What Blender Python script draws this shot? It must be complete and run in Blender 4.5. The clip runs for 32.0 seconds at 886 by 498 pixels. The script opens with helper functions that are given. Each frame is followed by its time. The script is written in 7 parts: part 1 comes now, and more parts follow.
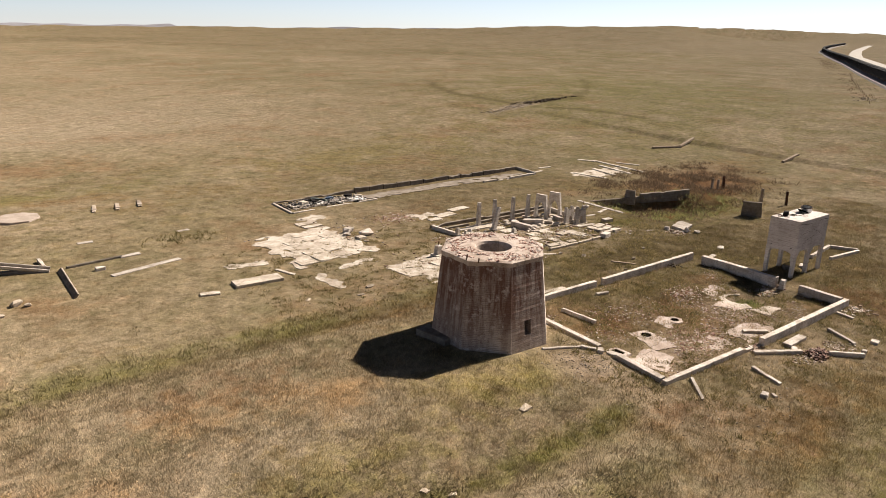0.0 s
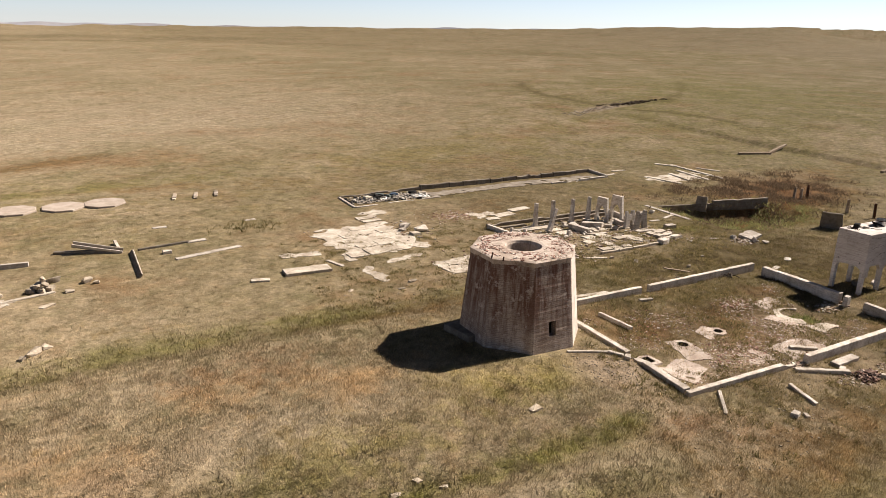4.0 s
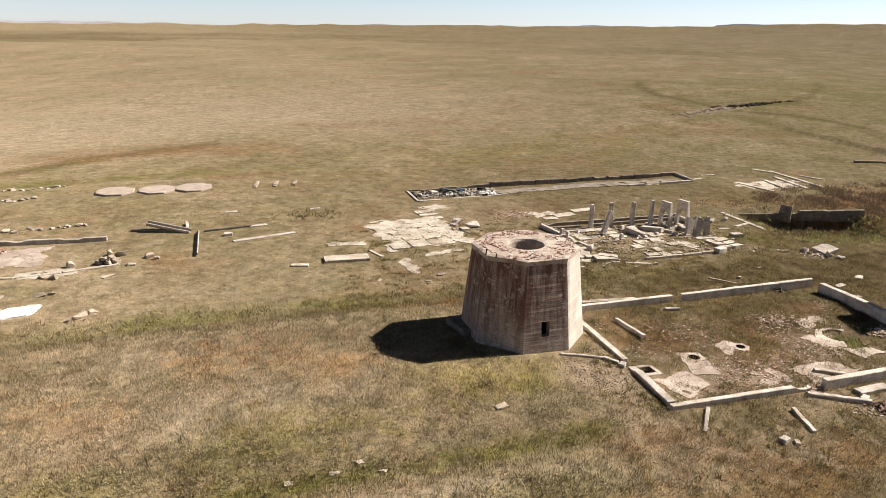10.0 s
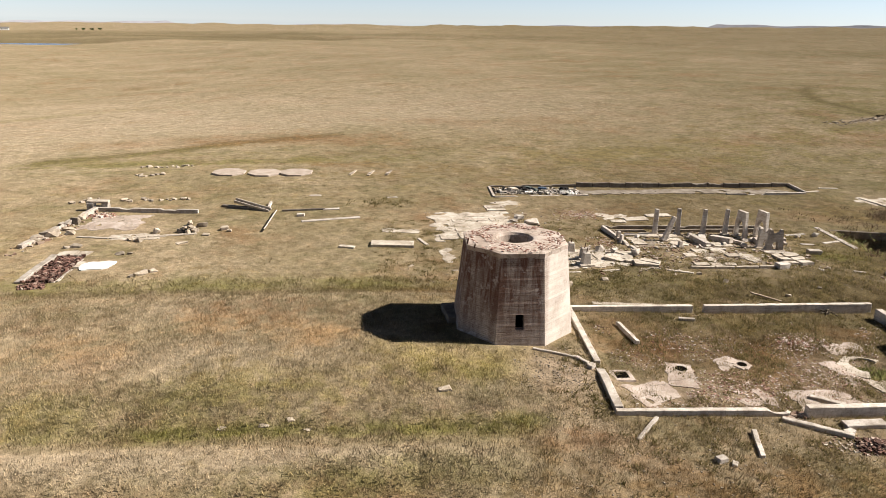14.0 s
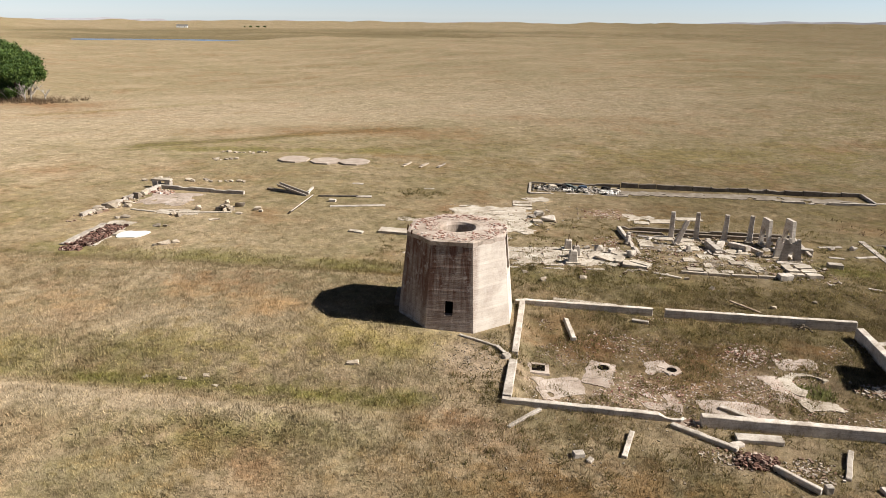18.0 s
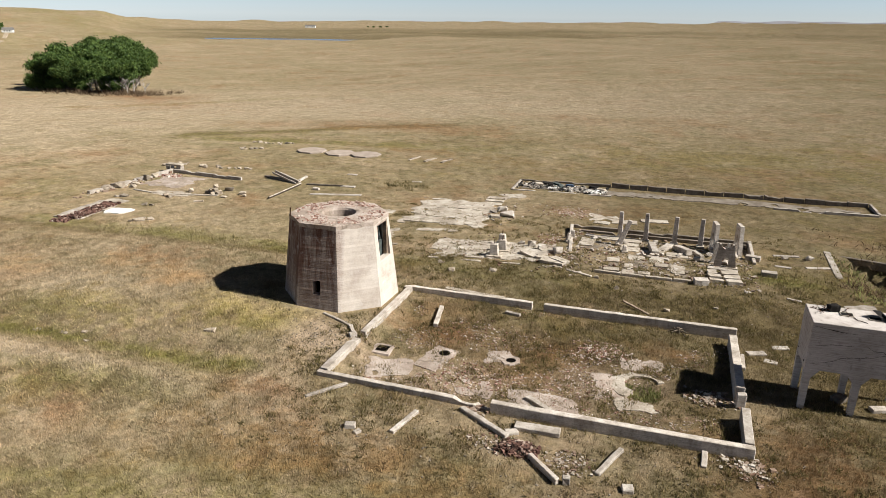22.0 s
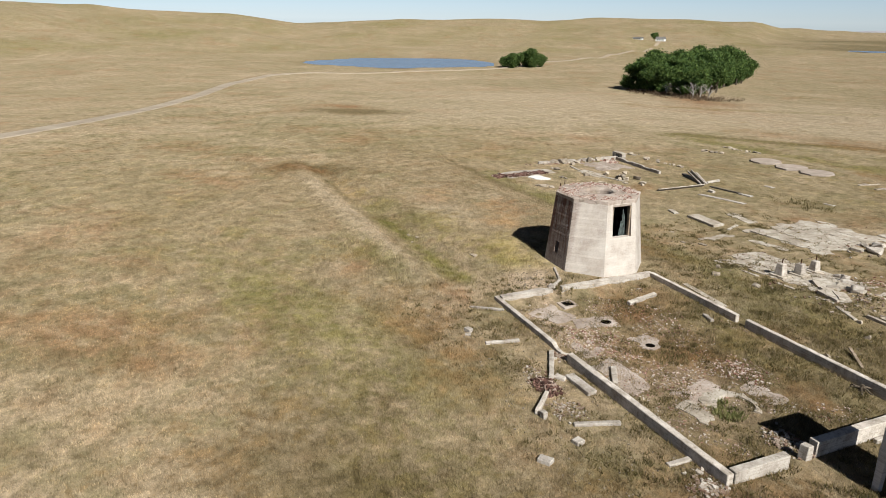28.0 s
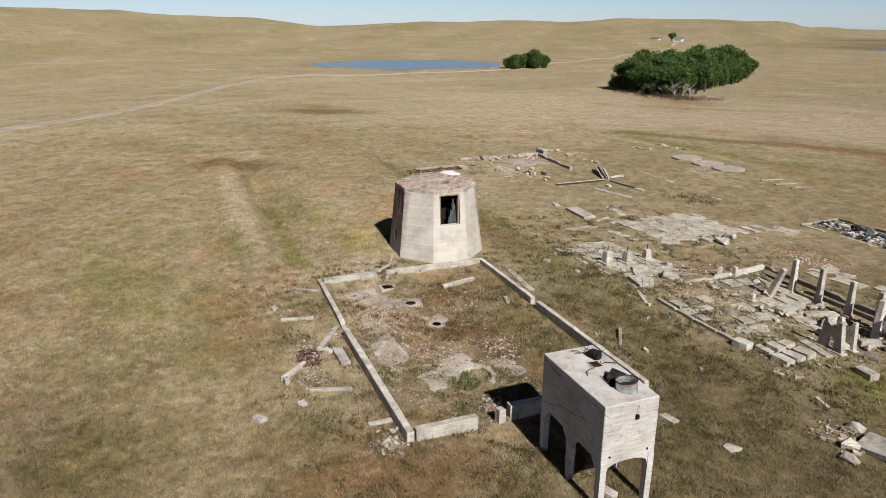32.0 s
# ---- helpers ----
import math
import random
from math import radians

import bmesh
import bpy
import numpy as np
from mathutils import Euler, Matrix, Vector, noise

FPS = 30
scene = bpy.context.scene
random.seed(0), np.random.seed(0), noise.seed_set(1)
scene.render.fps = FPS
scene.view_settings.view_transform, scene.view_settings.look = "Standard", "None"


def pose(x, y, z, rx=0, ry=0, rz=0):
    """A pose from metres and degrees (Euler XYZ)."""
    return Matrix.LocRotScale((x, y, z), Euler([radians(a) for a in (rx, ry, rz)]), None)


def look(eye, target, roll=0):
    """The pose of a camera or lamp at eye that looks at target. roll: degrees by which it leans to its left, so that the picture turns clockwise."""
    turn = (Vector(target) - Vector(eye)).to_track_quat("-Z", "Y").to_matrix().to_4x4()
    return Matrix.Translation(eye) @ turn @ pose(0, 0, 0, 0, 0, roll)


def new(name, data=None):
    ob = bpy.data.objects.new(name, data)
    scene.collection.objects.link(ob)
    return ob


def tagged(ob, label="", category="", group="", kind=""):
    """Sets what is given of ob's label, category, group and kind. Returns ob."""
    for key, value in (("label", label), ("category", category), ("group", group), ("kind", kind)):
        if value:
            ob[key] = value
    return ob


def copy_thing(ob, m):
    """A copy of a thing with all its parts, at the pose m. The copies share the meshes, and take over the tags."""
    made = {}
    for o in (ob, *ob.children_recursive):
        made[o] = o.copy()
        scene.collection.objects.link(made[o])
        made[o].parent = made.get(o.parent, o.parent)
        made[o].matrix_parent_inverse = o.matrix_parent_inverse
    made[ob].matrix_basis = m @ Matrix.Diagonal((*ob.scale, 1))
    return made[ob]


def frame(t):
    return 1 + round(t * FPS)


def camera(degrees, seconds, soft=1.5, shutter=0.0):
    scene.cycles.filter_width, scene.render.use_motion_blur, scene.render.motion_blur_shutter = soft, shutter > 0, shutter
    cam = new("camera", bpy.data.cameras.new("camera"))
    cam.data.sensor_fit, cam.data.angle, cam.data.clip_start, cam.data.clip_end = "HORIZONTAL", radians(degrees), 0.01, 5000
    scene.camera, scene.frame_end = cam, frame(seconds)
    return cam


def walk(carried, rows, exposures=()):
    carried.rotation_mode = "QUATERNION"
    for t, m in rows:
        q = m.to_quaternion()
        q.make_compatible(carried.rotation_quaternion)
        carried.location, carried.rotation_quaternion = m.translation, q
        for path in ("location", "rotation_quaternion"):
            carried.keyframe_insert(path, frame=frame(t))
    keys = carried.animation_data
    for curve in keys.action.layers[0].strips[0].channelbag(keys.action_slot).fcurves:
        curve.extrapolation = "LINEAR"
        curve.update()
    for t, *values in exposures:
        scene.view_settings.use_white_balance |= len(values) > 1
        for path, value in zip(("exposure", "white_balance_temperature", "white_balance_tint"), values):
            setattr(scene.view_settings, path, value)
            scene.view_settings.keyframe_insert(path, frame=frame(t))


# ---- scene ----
cam = camera(64.5, 32.0, soft=0.8)
METRES, EYE, TILT, LEAN, TURN = 99.5, 20.0, 0.0, 0.0, -37.6
ROWS = [
    (0.0, 0.0, 0.0, 0.0, 0.34, -17.28, -1.1),
    (0.5, 0.0037, 0.0, -0.0001, 0.51, -17.3, -1.07),
    (1.0, 0.0079, 0.0001, -0.0002, 0.48, -17.35, -1.04),
    (1.5, 0.0132, -0.0, -0.0002, 0.45, -17.38, -1.01),
    (2.0, 0.0189, -0.0002, -0.0001, 1.27, -17.39, -1.01),
    (2.5, 0.0258, -0.0005, -0.0001, 1.3, -17.4, -1.01),
    (3.0, 0.0302, -0.0011, -0.0003, 4.35, -17.38, -1.16),
    (3.5, 0.039, -0.0014, -0.0001, 5.76, -17.41, -1.1),
    (4.0, 0.0435, -0.002, -0.0003, 8.45, -17.39, -1.21),
    (4.5, 0.0508, -0.0018, 0.0002, 12.58, -17.48, -1.24),
    (6.5, 0.0714, -0.0015, 0.0006, 19.67, -17.53, -1.31),
    (7.0, 0.0766, -0.0008, 0.0007, 19.63, -17.56, -1.27),
    (7.5, 0.0828, 0.0003, 0.0008, 19.59, -17.57, -1.19),
    (8.0, 0.0897, 0.0017, 0.0007, 19.55, -17.58, -1.15),
    (8.5, 0.0975, 0.0037, 0.0009, 19.53, -17.64, -1.12),
    (9.0, 0.1065, 0.0058, 0.0008, 19.48, -17.66, -1.07),
    (9.5, 0.117, 0.0086, 0.0005, 19.43, -17.7, -1.0),
    (10.0, 0.1284, 0.0119, 0.0006, 19.56, -17.74, -1.0),
    (10.5, 0.1409, 0.0156, 0.0005, 19.53, -17.77, -0.94),
    (11.0, 0.1543, 0.0197, 0.0003, 19.5, -17.79, -0.9),
    (11.5, 0.1684, 0.0241, -0.0001, 20.83, -17.81, -0.9),
    (12.0, 0.1817, 0.028, -0.0004, 20.94, -17.83, -0.95),
    (12.5, 0.1982, 0.0334, -0.0007, 22.86, -17.84, -0.89),
    (13.0, 0.2126, 0.0383, -0.001, 29.21, -17.84, -1.0),
    (13.5, 0.2285, 0.0438, -0.0009, 29.39, -17.88, -0.96),
    (14.0, 0.2433, 0.0495, -0.001, 34.06, -17.91, -0.98),
    (14.5, 0.2573, 0.0552, -0.0011, 35.37, -17.94, -1.03),
    (16.5, 0.3143, 0.0862, -0.0006, 40.83, -18.14, -0.99),
    (17.0, 0.3247, 0.0933, -0.001, 43.45, -18.11, -1.15),
    (17.5, 0.3427, 0.1064, -0.0005, 45.89, -18.23, -0.95),
    (18.0, 0.358, 0.1179, -0.0003, 45.92, -18.26, -0.9),
    (18.5, 0.3733, 0.1303, -0.0003, 45.94, -18.29, -0.87),
    (19.0, 0.3888, 0.1432, -0.0003, 48.85, -18.31, -0.87),
    (19.5, 0.4046, 0.1567, -0.0005, 48.89, -18.33, -0.85),
    (20.0, 0.4199, 0.1707, -0.0009, 55.59, -18.31, -0.84),
    (20.5, 0.4355, 0.1855, -0.0007, 55.64, -18.33, -0.82),
    (21.0, 0.4509, 0.2009, -0.0008, 55.7, -18.34, -0.8),
    (21.5, 0.4661, 0.2172, -0.0009, 55.74, -18.37, -0.78),
    (22.0, 0.4815, 0.2341, -0.0012, 55.8, -18.37, -0.77),
    (22.5, 0.4967, 0.2521, -0.0007, 55.86, -18.39, -0.76),
    (23.0, 0.5122, 0.2704, -0.0008, 57.44, -18.34, -0.75),
    (23.5, 0.5263, 0.2856, -0.0004, 57.78, -18.31, -0.89),
    (24.0, 0.5431, 0.3081, -0.0009, 65.72, -18.22, -0.74),
    (24.5, 0.555, 0.3207, -0.0017, 68.19, -18.07, -0.98),
    (25.0, 0.5713, 0.3466, -0.0011, 81.0, -18.1, -0.76),
    (25.5, 0.5848, 0.3673, -0.001, 81.29, -18.11, -0.69),
    (26.0, 0.5953, 0.3838, -0.0017, 85.18, -18.05, -0.86),
    (26.5, 0.606, 0.4068, -0.0011, 91.82, -18.1, -0.71),
    (28.5, 0.6283, 0.4849, -0.0007, 105.67, -18.16, -0.53),
    (29.0, 0.6296, 0.5047, -0.0009, 105.8, -18.15, -0.44),
    (29.5, 0.6296, 0.5252, -0.0011, 105.94, -18.17, -0.36),
    (30.0, 0.6281, 0.5466, -0.0012, 106.12, -18.16, -0.29),
    (30.5, 0.6258, 0.5685, -0.0012, 106.31, -18.14, -0.25),
    (31.0, 0.6228, 0.5905, -0.0014, 106.49, -18.07, -0.2),
    (31.5, 0.6197, 0.6106, -0.0015, 106.67, -18.05, -0.17),
    (32.0, 0.6158, 0.6327, -0.0016, 106.86, -18.01, -0.14),
]
walk(cam, [(t, pose(0, 0, EYE, TILT, LEAN, TURN) @ pose(METRES * x, METRES * y, METRES * z, 90 + pitch, roll, yaw)) for t, x, y, z, yaw, pitch, roll in ROWS],
     [(0.0, 1.17, 6700, 14), (9.0, 1.19, 6500, 12), (13.0, 1.17, 6400, 11), (17.0, 1.07, 6300, 10), (20.0, 0.9, 6200, 9), (23.0, 0.82, 6100, 8), (26.0, 0.72, 6000, 7), (32.0, 0.46, 5850, 6)])

# ---- world, sun ----
SUN_EL, SUN_AZ = 40.0, 1.5            # degrees; azimuth from +x
world = bpy.data.worlds.new("world")
scene.world = world
world.use_nodes = True
wn = world.node_tree
wn.nodes.clear()
sky = wn.nodes.new("ShaderNodeTexSky")
sky.sky_type, sky.sun_disc = "NISHITA", False
sky.sun_elevation, sky.sun_rotation = radians(SUN_EL), radians(90 - SUN_AZ)
sky.altitude, sky.air_density, sky.dust_density, sky.ozone_density = 1100, 1.0, 0.1, 3.0
bg = wn.nodes.new("ShaderNodeBackground")
bg.inputs["Strength"].default_value = 0.058
wo = wn.nodes.new("ShaderNodeOutputWorld")
thin = wn.nodes.new("ShaderNodeHueSaturation")           # a milky autumn sky
thin.inputs["Saturation"].default_value = 0.62
wn.links.new(sky.outputs["Color"], thin.inputs["Color"])
cool = wn.nodes.new("ShaderNodeMix")
cool.data_type, cool.blend_type = "RGBA", "MULTIPLY"
cool.inputs[0].default_value = 1.0
cool.inputs[7].default_value = (0.9, 0.97, 1.12, 1)
wn.links.new(thin.outputs["Color"], cool.inputs[6])
wn.links.new(cool.outputs[2], bg.inputs["Color"])
up = wn.nodes.new("ShaderNodeSeparateXYZ")               # milky air: brightest along the horizon, a deep clear zenith
lift = wn.nodes.new("ShaderNodeMapRange")
lift.interpolation_type = "SMOOTHSTEP"
for key, value in (("From Min", 0.0), ("From Max", 0.45), ("To Min", 0.051), ("To Max", 0.013)):
    lift.inputs[key].default_value = value
wn.links.new(wn.nodes.new("ShaderNodeTexCoord").outputs["Generated"], up.inputs["Vector"])
wn.links.new(up.outputs["Z"], lift.inputs["Value"])
wn.links.new(lift.outputs["Result"], bg.inputs["Strength"])
wn.links.new(bg.outputs["Background"], wo.inputs["Surface"])
sun_data = bpy.data.lights.new("sun", "SUN")
sun_data.energy, sun_data.angle, sun_data.color = 5.0, radians(0.55), (1.0, 0.93, 0.82)
sun = new("sun", sun_data)
sun.matrix_world = look((math.cos(radians(SUN_EL)) * 100, math.sin(radians(SUN_AZ)) * 100, math.sin(radians(SUN_EL)) * 100), (0, 0, 0))



# ---- materials ----
class Nodes:
    """A small builder of node materials."""

    def __init__(self, name):
        self.m = bpy.data.materials.new(name)
        self.m.use_nodes = True
        self.t = self.m.node_tree
        self.bsdf = self.t.nodes["Principled BSDF"]
        self.pos = self.t.nodes.new("ShaderNodeNewGeometry")

    def node(self, kind, **values):
        n = self.t.nodes.new(kind)
        for k, v in values.items():
            if k in n.inputs:
                n.inputs[k].default_value = v
            else:
                setattr(n, k, v)
        return n

    def link(self, a, b):
        self.t.links.new(a, b)

    def noise(self, scale, detail=4.0, rough=0.6, stretch=None):
        n = self.node("ShaderNodeTexNoise", Scale=scale, Detail=detail, Roughness=rough)
        src = self.pos.outputs["Position"]
        if stretch:
            mp = self.node("ShaderNodeMapping")
            mp.inputs["Scale"].default_value = stretch
            self.link(src, mp.inputs["Vector"])
            src = mp.outputs["Vector"]
        self.link(src, n.inputs["Vector"])
        return n.outputs["Fac"]

    def ramp(self, fac, stops):
        r = self.node("ShaderNodeValToRGB")
        e = r.color_ramp.elements
        while len(e) < len(stops):
            e.new(0.5)
        for el, (p, c) in zip(e, stops):
            el.position, el.color = p, (*c, 1) if len(c) == 3 else c
        self.link(fac, r.inputs["Fac"])
        return r.outputs["Color"]

    def mix(self, fac, a, b, mode="MIX"):
        n = self.node("ShaderNodeMix", data_type="RGBA", blend_type=mode)
        for sock, v in ((n.inputs[0], fac), (n.inputs[6], a), (n.inputs[7], b)):
            if hasattr(v, "is_output"):
                self.link(v, sock)
            elif isinstance(v, tuple):
                sock.default_value = (*v, 1)
            else:
                sock.default_value = v
        return n.outputs[2]

    def grey(self, fac, lo, hi, a=0.0, b=1.0):
        n = self.node("ShaderNodeMapRange")
        for k, v in zip(("From Min", "From Max", "To Min", "To Max"), (lo, hi, a, b)):
            n.inputs[k].default_value = v
        self.link(fac, n.inputs["Value"])
        return n.outputs["Result"]

    def done(self, colour, rough=0.9, bump=None, depth=0.02, strength=0.5, metal=0.0, spec=0.08, soft=0.0):
        self.bsdf.inputs["Roughness"].default_value = rough
        self.bsdf.inputs["Metallic"].default_value = metal
        self.bsdf.inputs["Diffuse Roughness"].default_value = soft
        self.bsdf.inputs["Specular IOR Level"].default_value = spec
        if isinstance(colour, tuple):
            self.bsdf.inputs["Base Color"].default_value = (*colour, 1)
        else:
            self.link(colour, self.bsdf.inputs["Base Color"])
        if bump is not None:
            b = self.node("ShaderNodeBump", Strength=strength, Distance=depth)
            self.link(bump, b.inputs["Height"])
            self.link(b.outputs["Normal"], self.bsdf.inputs["Normal"])
        return self.m


def grain(name, dark, mid, light, scale=1.2, fine=14.0, rough=0.92, depth=0.03, strength=0.6, metal=0.0, vary=0.25, streak=0.0, stain=(0.12, 0.09, 0.06), pits=0.0):
    """A weathered surface: blotches, fine grain, random tone of each object, and dark runs from the top where streak is set."""
    n = Nodes(name)
    c = n.ramp(n.noise(scale, 6.0, 0.65), [(0.28, dark), (0.5, mid), (0.72, light)])
    f = n.noise(fine, 5.0, 0.7)
    c = n.mix(0.5, c, n.ramp(f, [(0.3, (0.62, 0.61, 0.59)), (0.7, (1.1, 1.1, 1.1))]), "MULTIPLY")
    if streak:
        c = n.mix(0.6, c, n.ramp(n.noise(2.6, 4.0, 0.65, (0.25, 0.25, 5.5)), [(0.36, (0.62, 0.59, 0.56)), (0.5, (0.98, 0.97, 0.96)), (0.62, (1.08, 1.08, 1.08))]), "MULTIPLY")
        s = n.noise(2.2, 5.0, 0.7, (1.0, 1.0, 0.12))
        c = n.mix(n.grey(s, 0.5, 0.72, 0.0, streak), c, stain)
    if pits:
        c = n.mix(n.grey(n.noise(5.5, 6.0, 0.8), 0.53, 0.66, 0.0, pits), c, stain)
        c = n.mix(n.grey(n.noise(1.7, 5.0, 0.7), 0.55, 0.7, 0.0, pits * 0.6), c, (0.15, 0.12, 0.075))
    info = n.node("ShaderNodeObjectInfo")
    g = n.grey(info.outputs["Random"], 0, 1, 1 - vary, 1 + vary * 0.5)
    v = n.node("ShaderNodeHueSaturation")
    n.link(g, v.inputs["Value"])
    n.link(c, v.inputs["Color"])
    return n.done(v.outputs["Color"], rough, f, depth, strength, metal)


CONCRETE = grain("weathered_concrete", (0.30, 0.255, 0.212), (0.51, 0.452, 0.395), (0.64, 0.582, 0.525), streak=0.3, pits=0.55)


def slab_concrete(name, dark, mid, light):
    """Old floor concrete: blotched, dirty, cracked."""
    n = Nodes(name)
    c = n.ramp(n.noise(0.7, 6.0, 0.65), [(0.28, dark), (0.5, mid), (0.72, light)])
    c = n.mix(n.grey(n.noise(1.3, 6.0, 0.75), 0.52, 0.68, 0.0, 0.62), c, (0.2, 0.16, 0.11))
    vo = n.node("ShaderNodeTexVoronoi", feature="DISTANCE_TO_EDGE", Scale=0.42)
    warp = n.node("ShaderNodeVectorMath", operation="ADD")
    ns = n.node("ShaderNodeTexNoise", Scale=0.9, Detail=5.0)
    n.link(n.pos.outputs["Position"], ns.inputs["Vector"])
    n.link(n.pos.outputs["Position"], warp.inputs[0])
    n.link(ns.outputs["Color"], warp.inputs[1])
    n.link(warp.outputs[0], vo.inputs["Vector"])
    c = n.mix(n.grey(vo.outputs["Distance"], 0.006, 0.024, 0.42, 0.0), c, (0.1, 0.08, 0.05))
    f = n.noise(7.0, 6.0, 0.8)
    c = n.mix(0.8, c, n.ramp(f, [(0.3, (0.62, 0.61, 0.58)), (0.7, (1.15, 1.15, 1.15))]), "MULTIPLY")
    return n.done(c, 0.95, f, 0.03, 0.5)


SLAB = slab_concrete("slab_concrete", (0.29, 0.24, 0.19), (0.45, 0.39, 0.325), (0.6, 0.545, 0.475))
PINKSLAB = slab_concrete("brick_dusted_slab", (0.275, 0.21, 0.17), (0.415, 0.34, 0.29), (0.53, 0.455, 0.405))
# machine floor bed: soot and the shade between blocks in one dark colour
SOOT_SHADE_SLAB = slab_concrete("soot_and_shade_floor", (0.1, 0.08, 0.062), (0.2, 0.165, 0.13), (0.36, 0.31, 0.26))
# dark concrete: old stained surfaces, and faces whose shade is put into the colour
OLD_SHADED = grain("old_and_shaded_concrete", (0.12, 0.10, 0.08), (0.20, 0.17, 0.14), (0.30, 0.26, 0.215), streak=0.4, pits=0.6)
RUST = grain("rusty_steel", (0.03, 0.018, 0.012), (0.08, 0.04, 0.025), (0.16, 0.075, 0.04), scale=5.0, rough=0.7, metal=0.35)
# black of charred scrap, also used as painted shade in openings
CHAR_SHADE = grain("char_and_shade_black", (0.008, 0.008, 0.008), (0.02, 0.018, 0.017), (0.06, 0.05, 0.045), scale=4.0)
TIMBER = grain("grey_timber", (0.14, 0.10, 0.07), (0.26, 0.20, 0.145), (0.38, 0.31, 0.24), scale=3.0)
DEADWOOD = grain("bleached_dead_wood", (0.22, 0.19, 0.165), (0.36, 0.32, 0.285), (0.48, 0.44, 0.40), scale=3.0)
BARK = grain("cottonwood_bark", (0.05, 0.04, 0.03), (0.12, 0.095, 0.07), (0.2, 0.165, 0.13), scale=3.0)
STONE = grain("rubble_stone", (0.24, 0.19, 0.14), (0.41, 0.34, 0.265), (0.56, 0.48, 0.39), scale=2.6, vary=0.4, pits=0.6)
WHITE = grain("bleached_white_lime", (0.70, 0.68, 0.63), (0.78, 0.76, 0.72), (0.84, 0.82, 0.79), scale=1.0, vary=0.05)
PAINT = grain("white_paint", (0.62, 0.61, 0.58), (0.74, 0.73, 0.70), (0.8, 0.8, 0.78), scale=0.6, vary=0.05)
ROOFING = grain("grey_roofing", (0.10, 0.09, 0.085), (0.16, 0.15, 0.14), (0.22, 0.21, 0.2), scale=2.0)
ZINC = grain("galvanised_sheet", (0.34, 0.35, 0.36), (0.5, 0.5, 0.5), (0.62, 0.62, 0.62), scale=4.0, rough=0.45, metal=0.75, streak=0.5)
BLUESCRAP = grain("faded_blue_scrap", (0.02, 0.03, 0.05), (0.05, 0.075, 0.12), (0.2, 0.27, 0.34), scale=4.0)
TEAL = grain("dull_green_scrap", (0.04, 0.045, 0.042), (0.075, 0.09, 0.085), (0.17, 0.19, 0.18), scale=4.0)
ROADDIRT = grain("pale_dirt_road", (0.37, 0.3, 0.222), (0.48, 0.395, 0.3), (0.56, 0.475, 0.37), scale=0.12, fine=1.4)
TRACKDIRT = grain("worn_dirt_track", (0.26, 0.205, 0.145), (0.33, 0.265, 0.195), (0.4, 0.33, 0.25), scale=0.12, fine=1.4)
ASPHALT = grain("sunbleached_asphalt", (0.30, 0.27, 0.24), (0.38, 0.35, 0.31), (0.44, 0.41, 0.37), scale=0.1, fine=2.0)
BALLAST = grain("railway_ballast", (0.14, 0.12, 0.11), (0.22, 0.195, 0.18), (0.3, 0.27, 0.25), scale=0.8, fine=4.0)
CARPAINT = grain("black_steel_wagon", (0.012, 0.012, 0.014), (0.022, 0.021, 0.022), (0.05, 0.045, 0.042), scale=0.4, rough=0.6, vary=0.4)
COAL = grain("coal", (0.008, 0.008, 0.008), (0.018, 0.018, 0.018), (0.035, 0.035, 0.035), scale=2.0)

SCRAPBANK = grain("dark_cut_soil", (0.035, 0.026, 0.018), (0.07, 0.05, 0.034), (0.12, 0.09, 0.06), scale=1.5)
PADSTONE = grain("pinkish_pad_concrete", (0.29, 0.235, 0.19), (0.37, 0.305, 0.255), (0.45, 0.38, 0.325), scale=0.9, vary=0.1, pits=0.3)
# blue-grey base colour puts the haze of distance into the hills
HAZEHILL = grain("haze_tinted_hills", (0.25, 0.245, 0.27), (0.30, 0.29, 0.31), (0.34, 0.325, 0.335), scale=0.004, fine=0.02, vary=0.0)


